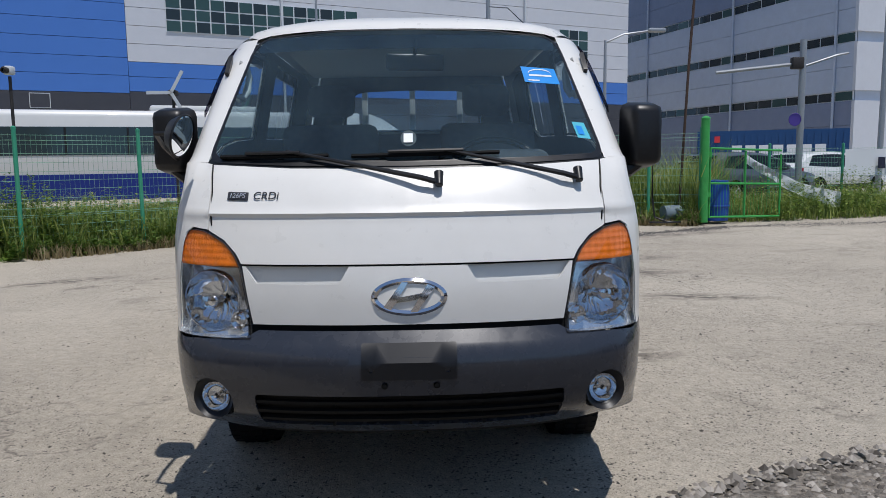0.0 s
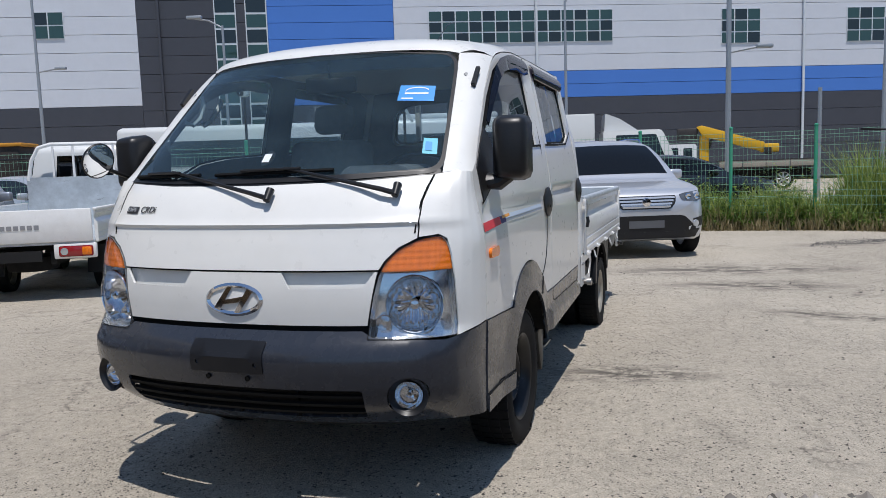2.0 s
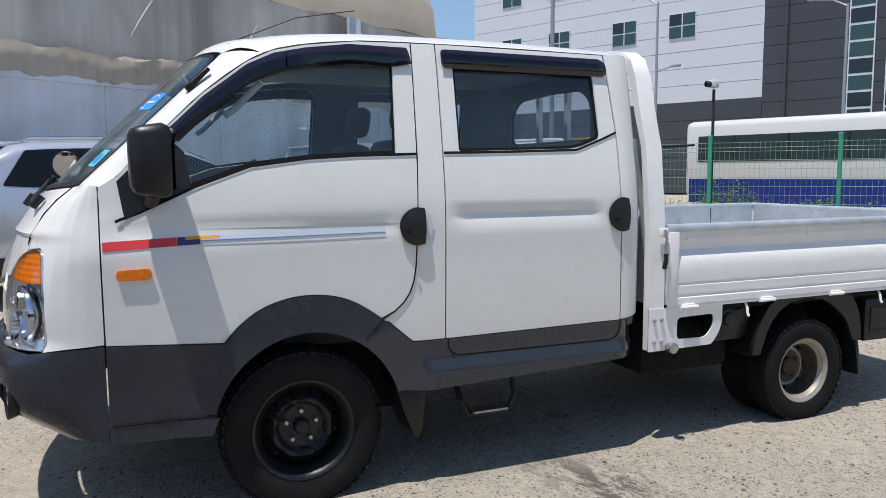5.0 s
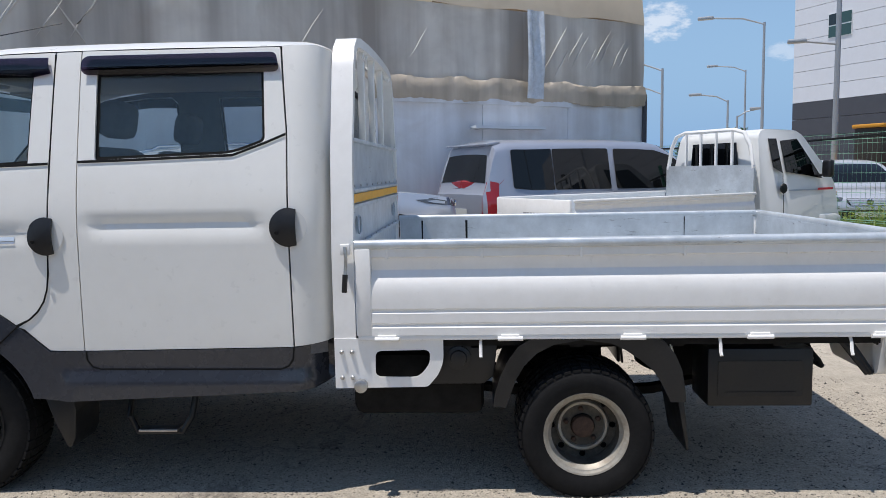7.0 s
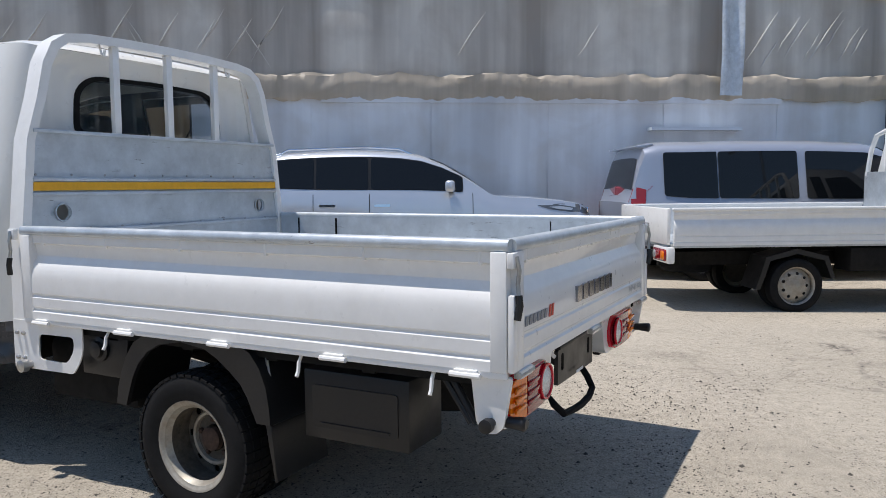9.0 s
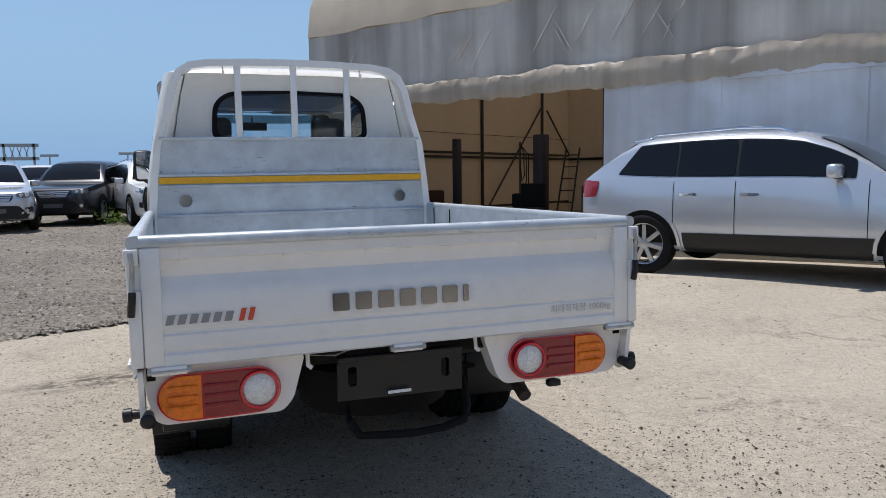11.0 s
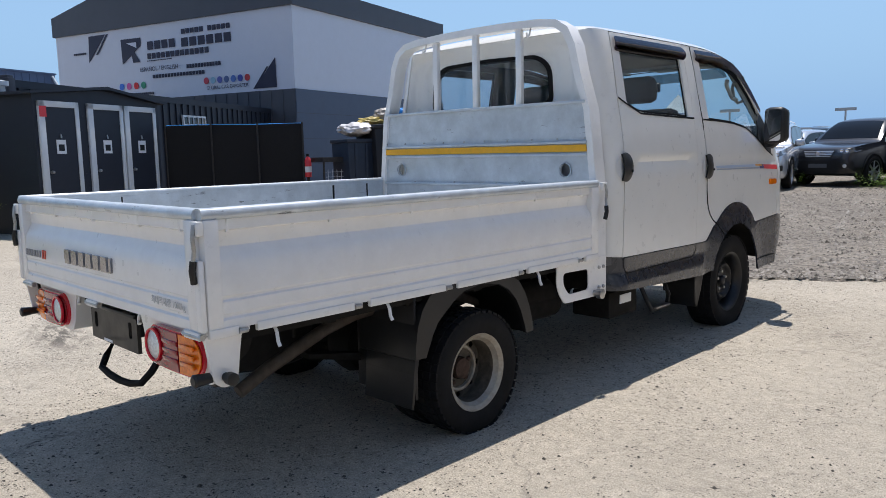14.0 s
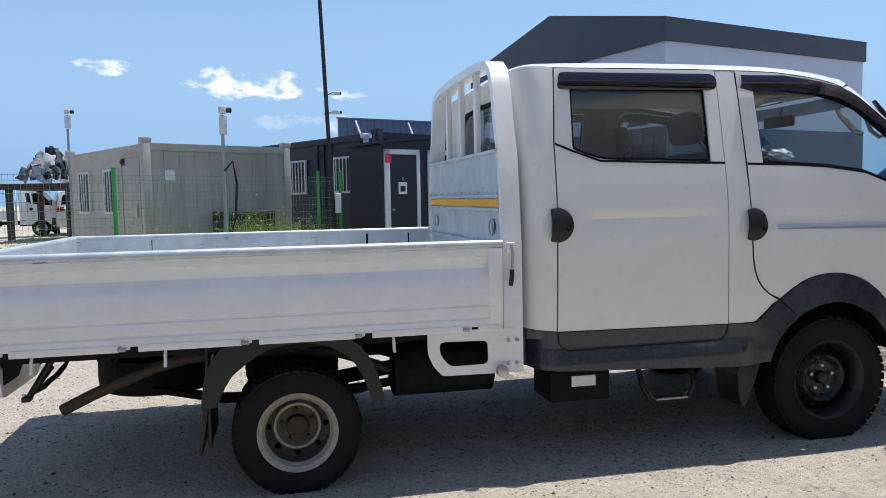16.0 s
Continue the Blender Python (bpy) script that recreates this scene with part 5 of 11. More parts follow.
for y in ys:
    row = []
    if y < 1.06:
        t = (y - 0.832) / (1.06 - 0.832)
        edge_p = front(0.711, 1.805).lerp(side(1.06, pz(1.06)), t) + Vector((0, 0, 0.02 * math.sin(math.pi * t)))
    else:
        edge_p = side(min(y, 2.7845), pz(y))
    for k in range(-12, 13):
        u = abs(k) / 12
        x = edge_p.x * (1 - (1 - u) ** 1.0)
        prof = (1 - u ** 2.6) ** 0.55 if u < 1 else 0.0
        z = edge_p.z + (roof_c(y) - edge_p.z) * prof
        bow = 0.0 if y > 1.06 else (plan_y(min(abs(x), 0.72)) * (1 - (y - 0.832) / 0.23))
        yy = min(y + (edge_p.y - y) * u ** 3 if y < 1.06 else y, 2.7845)
        row.append(b.verts.new((math.copysign(x, k), yy if y < 1.06 else y, z)))
    rows.append(row)
for r0, r1 in zip(rows, rows[1:]):
    for k in range(24):
        b.faces.new((r0[k], r0[k + 1], r1[k + 1], r1[k]))
part("roof", b, WHITE, truck, "", 50)
part("roof_antenna", tube([(0.50, 0.98, 1.87), (0.46, 1.25, 1.99), (0.40, 1.52, 2.05)], 0.0025, 6), BLACK, truck)
for sg in (1, -1):
    part("gutter_clip", prism(rounded([(0.775, 1.655), (0.86, 1.735), (0.87, 1.725), (0.79, 1.64)], 0.004), sg * 0.712, sg * 0.728, 'X'), BLACK, truck)

# back of the cab with its window
back_win = rounded([(-0.462, 1.49), (0.462, 1.49), (0.448, 1.70), (0.36, 1.765), (0, 1.775), (-0.36, 1.765), (-0.448, 1.70)], [0.06, 0.06, 0.09, 0.06, 0, 0.06, 0.09])


def back(x, z):
    def step(a, c, w):
        e = ((abs(x) / a) ** 5 + (abs(z - 1.635) / c) ** 5) ** 0.2
        k = min(max((1.0 - e) / w, 0.0), 1.0)
        return k * k * (3 - 2 * k)
    return Vector((x, 2.785 - 0.020 * step(0.635, 0.215, 0.06) - 0.016 * step(0.525, 0.178, 0.07), z))


half = [(W_z(z) - 0.119, z) for z in (0.60, 0.74, 1.0, 1.15, 1.25, 1.35, 1.42, 1.6, 1.75, 1.862)] + [(0.52, 1.864), (0.3, 1.866)]
bo = half + [(0, 1.867)] + [(-x, z) for x, z in half[::-1]]
cb = part("cab_back", panel(bo, [back_win], back, 0.0185, 0.008), WHITE, truck, "", 60)
part("rear_window", panel(back_win, [], lambda x, z: back(x, z) + Vector((0, -0.005, 0)), 0.1), TINT, cb)
part("window_rubber", panel([(x * 1.02, (z - 1.63) * 1.04 + 1.63) for x, z in back_win], [[(x * 0.955, (z - 1.63) * 0.90 + 1.63) for x, z in back_win]], lambda x, z: back(x, z) + Vector((0, 0.004, 0)), 0.05, 0.006), MATTBLACK, cb)

# door mirrors
for sg in (1, -1):
    hx = 0.89 if sg > 0 else 0.875
    b = box(-0.078, -0.075, -0.128, 0.078, 0.06, 0.128, 0.035)
    for v in b.verts:
        if v.co.y < 0:
            v.co.x *= 0.82
            v.co.z *= 0.92
    mir = part("door_mirror", b, BLACK, truck, "black plastic door mirror", 50, pose(sg * (hx + 0.02), 0.65, 1.385, 0, 0, sg * 8))
    part("mirror_glass", panel(rounded([(-0.06, -0.11), (0.06, -0.11), (0.06, 0.11), (-0.06, 0.11)], 0.025), [], lambda x, z: Vector((x, 0.063, z)), 0.08), MIRROR, mir)
    part("mirror_arm", tube([(sg * 0.81, 0.64, 1.26), (sg * 0.86, 0.64, 1.25), (sg * 0.90, 0.645, 1.28)], [0.035, 0.03, 0.028], 10), BLACK, truck)
rm = part("round_mirror", lathe([(0.05, 0.01), (0.035, 0.05), (0.0, 0.075), (-0.006, 0.071)], 28, 'Y', Matrix.Translation((-0.75, 0.26, 1.39)) @ pose(0, 0, 0, 15, 0, 79)), BLACK, truck, "round convex mirror on a stalk")
part("mirror_glass", lathe([(-0.004, 0.069), (-0.010, 0.045), (-0.013, 0.002)], 28, 'Y', Matrix.Translation((-0.75, 0.26, 1.39)) @ pose(0, 0, 0, 15, 0, 79)), MIRROR, rm)
part("stalk", tube([(-0.795, 0.28, 1.40), (-0.85, 0.30, 1.40), (-0.865, 0.42, 1.36), (-0.87, 0.63, 1.30)], 0.009, 6), BLACK, rm)

# ---- cabin
part("cabin_floor", box(-0.78, 1.63, 0.58, 0.78, 2.72, 0.62), INTERIOR, truck)
part("foot_well", box(-0.54, 0.35, 0.60, 0.54, 1.63, 0.64), INTERIOR, truck)
part("headliner", panel([(-0.60, 0.95), (0.60, 0.95), (0.64, 2.70), (-0.64, 2.70)], [], lambda x, y: Vector((x, y, 1.845)), 0.3), INTLIGHT, truck)
part("rear_trim", panel(bo, [[(x * 1.03, z) for x, z in back_win]], lambda x, z: Vector((x * 0.98, 2.71, z * 0.99)), 0.2), INTERIOR, truck)
dash = [(0.36, 1.24), (0.62, 1.275), (0.76, 1.25), (0.80, 1.15), (0.74, 0.95), (0.70, 0.62), (0.4, 0.62)]
d = part("dashboard", prism(dash, -0.70, 0.70, 'X', 0.02), INTERIOR, truck)
part("instrument_hood", prism(rounded([(0.20, 1.24), (0.56, 1.24), (0.52, 1.335), (0.24, 1.335)], 0.04), 0.52, 0.80, 'Y', 0.01), INTERIOR, d)
part("centre_console", box(-0.14, 0.66, 1.10, 0.12, 0.80, 1.30, 0.03), INTERIOR, d)


def torus(r, q, n=28, k=8):
    b = bmesh.new()
    rings = []
    for i in range(n):
        t = 2 * math.pi * i / n
        rings.append([b.verts.new(((r + q * math.cos(2 * math.pi * j / k)) * math.cos(t), (r + q * math.cos(2 * math.pi * j / k)) * math.sin(t), q * math.sin(2 * math.pi * j / k))) for j in range(k)])
    for i in range(n):
        for j in range(k):
            b.faces.new((rings[i][j], rings[(i + 1) % n][j], rings[(i + 1) % n][(j + 1) % k], rings[i][(j + 1) % k]))
    return b


sw = part("steering_wheel", torus(0.19, 0.014), BLACK, truck, "", 60, pose(0.37, 0.93, 1.26, 42, 0, 0))
b = bmesh.new()
add_box(b, -0.18, -0.018, -0.012, 0.18, 0.018, 0.004)
add_box(b, -0.018, -0.18, -0.012, 0.018, 0.0, 0.004)
add_lathe(b, [(-0.03, 0.05), (0.012, 0.05), (0.016, 0.03)], 16, 'Z')
part("wheel_hub", b, BLACK, sw)


def seat(x, y, w, bench=False):
    s = part("cab_seat", box(x - w / 2, y, 0.80, x + w / 2, y + 0.48, 0.96, 0.05), INTERIOR, truck)
    b = box(-w / 2, -0.07, 0, w / 2, 0.07, 0.58 if w > 0.4 and not bench else 0.44, 0.05)
    part("seat_back", b, INTERIOR, s, "", 60, pose(x, y + 0.50, 0.92, -12))
    for hx in (() if bench or w < 0.4 else (x,)):
        part("head_rest", box(-0.125, -0.05, 0, 0.125, 0.05, 0.17, 0.045), INTERIOR, s, "", 60, pose(hx, y + 0.64, 1.53, -10))
    part("seat_base", box(x - w / 2 + 0.03, y + 0.03, 0.62, x + w / 2 - 0.03, y + 0.45, 0.80), INTERIOR, s)


seat(0.40, 1.10, 0.50)
seat(-0.42, 1.10, 0.50)
seat(-0.0, 1.12, 0.30)
seat(0.0, 2.02, 1.36, True)
rv = part("rear_view_mirror", box(-0.12, -0.012, -0.035, 0.12, 0.012, 0.035, 0.012), BLACK, truck, "", 60, pose(0.03, 0.86, 1.70, 0, 0, 8))
part("mirror_stem", tube([(0, 0, 0.02), (0.0, -0.03, 0.085)], 0.008, 6), BLACK, rv)
for sg in (1, -1):
    part("grab_handle", tube([(sg * 0.715, 0.92, 1.56), (sg * 0.69, 0.95, 1.58), (sg * 0.685, 1.03, 1.66), (sg * 0.70, 1.06, 1.69)], 0.014, 8), INTLIGHT, truck)
    part("sun_visor", box(sg * 0.12, 0.92, 1.80, sg * 0.58, 1.08, 1.815, 0.006), INTLIGHT, truck)

# ---- wheels


def tyre(r, w, rim, seg=48):
    """A tyre with shoulder blocks, about the x axis."""
    h = w / 2
    b = lathe([(-h * 0.78, rim), (-h * 0.96, rim + (r - rim) * 0.3), (-h, rim + (r - rim) * 0.6), (-h * 0.93, r - 0.022), (-h * 0.80, r - 0.006), (-h * 0.4, r - 0.001), (0, r),
               (h * 0.4, r - 0.001), (h * 0.80, r - 0.006), (h * 0.93, r - 0.022), (h, rim + (r - rim) * 0.6), (h * 0.96, rim + (r - rim) * 0.3), (h * 0.78, rim)], seg, 'X', closed=False)
    return b


def tread(r, w, n=44):
    b = bmesh.new()
    h = w / 2
    for i in range(n):
        a = 2 * math.pi * i / n
        rot = Matrix.Rotation(a, 4, 'X')
        for x0, x1, tw in ((-h * 0.92, -h * 0.55, 0.25), (-h * 0.48, -h * 0.06, -0.25), (h * 0.06, h * 0.48, 0.25), (h * 0.55, h * 0.92, -0.25)):
            aw = math.pi * r / n * 0.76
            dz = 0.004 if abs(x0 + x1) < h else -0.002
            add_box(b, x0, -aw, r - 0.012, x1, aw, r + dz, 0, rot @ Matrix.Rotation(tw * 0.06 * 0, 4, 'Z'))
    return b


def squash(b, floor):
    """The tyre's flat where it carries the load."""
    for v in b.verts:
        if v.co.z < -floor + 0.02:
            v.co.x *= 1 + 0.12 * min(1.0, (-floor + 0.02 - v.co.z) / 0.03)
        v.co.z = max(v.co.z, -floor)
    return b


TYRES = {k: (mesh_of("tyre", squash(tyre(*v[:3]), v[3]), RUBBER, 40), mesh_of("tread", squash(tread(*v[:2]), v[3] - 0.001), RUBBER, None)) for k, v in {"f": (0.321, 0.195, 0.196, 0.295), "r": (0.273, 0.15, 0.164, 0.259)}.items()}


def steel_rim(r, w, depth, dish, holes, hub_r, lugs):
    """A pressed steel wheel about the x axis, outer face towards +x."""
    h = w / 2
    b = lathe([(-h * 0.8, r + 0.006), (-h * 0.8, r - 0.006), (-h * 0.4, r - 0.03), (h * 0.45, r - 0.03), (h * 0.70, r - 0.010), (h * 0.80, r - 0.004), (h * 0.84, r + 0.004), (h * 0.86, r + 0.008)], 44, 'X')
    bmesh.ops.delete(b, geom=[f for f in b.faces if len(f.verts) > 10], context='FACES')
    d = bmesh.new()
    x0 = h * 0.45 - depth
    add_panel(d, circle(0, 0, r - 0.028, 44), [circle((r - 0.062) * math.cos(2 * math.pi * i / holes), (r - 0.062) * math.sin(2 * math.pi * i / holes), 0.021, 12) for i in range(holes)],
              lambda u, v: Vector((x0 + (dish * max(0.0, 1 - abs(math.hypot(u, v) - hub_r) / 0.055) if math.hypot(u, v) > hub_r * 0.0 else 0), u, v)), 0.02, 0.005)
    return b, d, x0


def put(me, parent, name, m=Matrix(), label=""):
    ob = new(name, me)
    ob.parent = parent
    ob.matrix_local = m
    if label:
        ob["label"] = label
    return ob


rb, rd, fx = steel_rim(0.196, 0.195, 0.02, 0.03, 8, 0.085, 5)
rd.free()
f_face = curve([(0.0, 0.012), (0.080, 0.012), (0.092, 0.016), (0.102, 0.038), (0.112, 0.046), (0.122, 0.042), (0.136, 0.018), (0.150, 0.010), (0.172, -0.008)])
rd = panel(circle(0, 0, 0.168, 48), [circle(0.142 * math.cos(2 * math.pi * (i + 0.5) / 12), 0.142 * math.sin(2 * math.pi * (i + 0.5) / 12), 0.0095, 10) for i in range(12)],
           lambda u, v: Vector((f_face(math.hypot(u, v)), u, v)), 0.013, 0.004)
RIMBLACK = mat("black_wheel_paint", (0.009, 0.009, 0.010), 0.38, grain=0.3, scale=50, rough_var=0.12)
F_RIM, F_DISC = mesh_of("rim", rb, RIMBLACK, 40), mesh_of("disc", rd, RIMBLACK, 50)
DRUM = mesh_of("brake_drum", lathe([(-0.08, 0.02), (-0.08, 0.145), (-0.03, 0.15), (-0.025, 0.02)], 28, 'X'), UNDER, 40)
b = bmesh.new()
add_lathe(b, [(0.0, 0.034), (0.018, 0.032), (0.030, 0.028), (0.034, 0.022), (0.035, 0.004)], 20, 'X')
F_HUB = mesh_of("hub", b, BLACK, 40)
F_NUT = mesh_of("wheel_nut", lathe([(0, 0.012), (0.018, 0.011), (0.022, 0.006)], 6, 'X'), STEEL, 30)
R_NUT = mesh_of("wheel_nut", lathe([(0, 0.012), (0.018, 0.011), (0.022, 0.006)], 6, 'X'), RUST, 30)
rb2, rd2, rx = steel_rim(0.172, 0.15, 0.065, -0.012, 8, 0.08, 5)
rb2.free()
rd2.free()
rx = -0.070
rd2 = panel(circle(0, 0, 0.142, 40), [circle(0.125 * math.cos(2 * math.pi * i / 8), 0.125 * math.sin(2 * math.pi * i / 8), 0.0135, 12) for i in range(8)], lambda u, v: Vector((rx + 0.006, u, v)), 0.03, 0.005)
BARREL = mat("dirty_barrel", (0.1, 0.085, 0.066), 0.75, grain=0.4, scale=40, stain=0.6, stain_scale=14, stain_color=(0.04, 0.033, 0.028))
R_RIM = mesh_of("rim", lathe([(0.030, 0.138), (0.040, 0.146), (0.052, 0.152), (0.055, 0.159), (0.060, 0.163), (0.063, 0.168), (0.064, 0.172), (0.056, 0.175)], 44, 'X'), RIMPAINT, 40)
R_BARREL = mesh_of("barrel", lathe([(-0.074, 0.150), (-0.070, 0.143), (0.0, 0.140), (0.030, 0.138)], 44, 'X'), BARREL, 40)
R_DISC = mesh_of("disc", rd2, BARREL, 40)
R_RING = mesh_of("flange_ring", lathe([(-0.01, 0.114), (0.022, 0.108), (0.027, 0.102), (0.025, 0.092), (0.008, 0.089)], 32, 'X'), RIMPAINT, 40)
R_HUB = mesh_of("hub", lathe([(0.0, 0.090), (0.010, 0.088), (0.014, 0.05), (0.045, 0.045), (0.05, 0.035), (0.05, 0.004)], 24, 'X'), RUST, 40)
for sg in (1, -1):
    m = pose(sg * 0.722, 1.17, 0.322, 0, 0, 0 if sg > 0 else 180)
    ty, tr = TYRES["f"]
    wh = put(ty, truck, "front_wheel", m, "black tyre on a black steel rim")
    put(tr, wh, "tread")
    put(F_RIM, wh, "rim")
    put(F_DISC, wh, "disc")
    put(DRUM, wh, "brake_drum")
    put(F_HUB, wh, "hub", pose(0.010, 0, 0))
    for i in range(5):
        a = 2 * math.pi * i / 5 + 0.3
        put(F_NUT, wh, "wheel_nut", pose(0.012, 0.063 * math.cos(a), 0.063 * math.sin(a)))
    ty, tr = TYRES["r"]
    for xx, outer in ((0.765, True), (0.585, False)):
        m = pose(sg * xx, 3.81, 0.286, 0, 0, 0 if sg > 0 else 180)
        wh = put(ty, truck, "rear_wheel", m, "black tyre on a worn cream steel rim")
        put(tr, wh, "tread")
        if outer:
            put(R_RIM, wh, "rim")
            put(R_DISC, wh, "disc")
            put(R_BARREL, wh, "barrel")
            put(DRUM, wh, "brake_drum", pose(-0.06, 0, 0))
            put(R_RING, wh, "flange_ring", pose(rx, 0, 0))
            put(R_HUB, wh, "hub", pose(rx - 0.004, 0, 0))
            for i in range(5):
                a = 2 * math.pi * i / 5 + 0.4
                put(R_NUT, wh, "wheel_nut", pose(rx + 0.004, 0.070 * math.cos(a), 0.070 * math.sin(a)))

# ---- chassis
for sg in (1, -1):
    part("chassis_rail", prism([(0.5, 0.46), (3.25, 0.46), (3.5, 0.55), (4.1, 0.57), (4.72, 0.575), (4.72, 0.67), (4.0, 0.665), (3.45, 0.655), (3.15, 0.60), (0.5, 0.60)], sg * 0.33, sg * 0.39, 'X', 0.006), UNDER, truck)
    part("leaf_spring", prism([(3.2, 0.40), (3.5, 0.35), (3.82, 0.335), (4.15, 0.35), (4.45, 0.42), (4.45, 0.44), (4.15, 0.385), (3.82, 0.372), (3.5, 0.385), (3.2, 0.42)], sg * 0.42, sg * 0.48, 'X'), UNDER, truck)
for y, z in ((0.7, 0.48), (1.9, 0.48), (2.9, 0.48), (3.4, 0.53), (4.2, 0.57), (4.65, 0.585)):
    part("cross_member", box(-0.38, y, z, 0.38, y + 0.07, z + 0.09, 0.006), UNDER, truck)
for y in (2.95, 3.35, 3.75, 4.15, 4.55, 4.95):
    part("bed_bearer", box(-0.80, y, 0.64, 0.80, y + 0.05, 0.69), UNDER, truck)
part("rear_axle", lathe([(-0.72, 0.05), (-0.14, 0.05), (-0.08, 0.13), (0.0, 0.15), (0.08, 0.13), (0.14, 0.05), (0.72, 0.05)], 16, 'X', pose(0, 3.81, 0.286)), UNDER, truck)
part("front_axle", tube([(-0.66, 1.17, 0.32), (0.66, 1.17, 0.32)], 0.04), UNDER, truck)
part("radiator", box(-0.50, 0.30, 0.435, 0.50, 0.38, 0.72, 0.01), UNDER, truck)
part("under_tray", box(-0.36, 0.50, 0.36, 0.36, 0.85, 0.385, 0.01), UNDER, truck)
for sg in (1, -1):
    part("cab_underside", box(sg * 0.40, 1.62, 0.47, sg * 0.76, 2.72, 0.58, 0.01), UNDER, truck)
part("engine_block", box(-0.32, 0.6, 0.30, 0.32, 1.9, 0.62, 0.05), UNDER, truck)
part("gearbox", box(-0.16, 1.9, 0.34, 0.16, 2.6, 0.60, 0.05), UNDER, truck)
part("drive_shaft", tube([(0, 2.6, 0.45), (0, 3.7, 0.30)], 0.04), UNDER, truck)
part("fuel_tank", box(0.42, 2.85, 0.33, 0.72, 3.40, 0.60, 0.04), UNDER, truck)
part("air_tank", lathe([(0, 0.02), (0.01, 0.10), (0.45, 0.10), (0.46, 0.02)], 20, 'Y', pose(-0.50, 2.9, 0.46)), UNDER, truck)
part("battery_tray", box(-0.765, 2.345, 0.305, -0.52, 2.645, 0.455, 0.012), UNDER, truck)
part("tray_label", box(-0.769, 2.42, 0.378, -0.764, 2.54, 0.428), PAPER, truck)
sp = put(mesh_of("spare_wheel", tyre(0.30, 0.19, 0.17), RUBBER, 40), truck, "spare_wheel", pose(-0.02, 4.47, 0.448, 0, 90, 0), "spare tyre slung flat under the bed")
put(mesh_of("disc", lathe([(-0.06, 0.17), (-0.05, 0.16), (-0.02, 0.05)], 28, 'X'), UNDER, 40), sp, "disc")
part("exhaust_pipe", tube([(-0.52, 3.3, 0.44), (-0.52, 3.6, 0.56), (-0.55, 4.05, 0.60), (-0.56, 4.28, 0.585), (-0.55, 4.42, 0.548), (-0.55, 4.55, 0.500), (-0.54, 4.68, 0.446), (-0.54, 4.81, 0.384)], 0.026, 12), mat("exhaust_metal", (0.085, 0.072, 0.062), 0.7, 0.5, grain=0.3, scale=30, stain=0.5, stain_color=(0.1, 0.06, 0.04)), truck)
part("silencer", lathe([(0, 0.03), (0.02, 0.085), (0.5, 0.085), (0.52, 0.03)], 18, 'Y', pose(-0.52, 2.85, 0.42)), UNDER, truck)
tb = part("tool_box", box(0.56, 4.30, 0.388, 0.785, 4.715, 0.625, 0.008), BLACK, truck, "black steel box under the bed")
part("pressed_panel", prism(rounded([(4.34, 0.43), (4.675, 0.43), (4.675, 0.575), (4.34, 0.575)], 0.012), 0.785, 0.790, 'X'), BLACK, tb)
part("panel_rib", box(0.788, 4.37, 0.443, 0.794, 4.645, 0.449), BLACK, tb)
part("filler_panel", prism([(3.185, 0.49), (3.40, 0.49), (3.44, 0.52), (3.46, 0.68), (3.185, 0.68)], 0.77, 0.80, 'X', 0.006), BLACK, truck)
part("filler_cap", lathe([(0, 0.05), (0.012, 0.05), (0.016, 0.035), (0.03, 0.032), (0.034, 0.01)], 18, 'X', pose(0.80, 3.30, 0.60)), BLACK, truck)
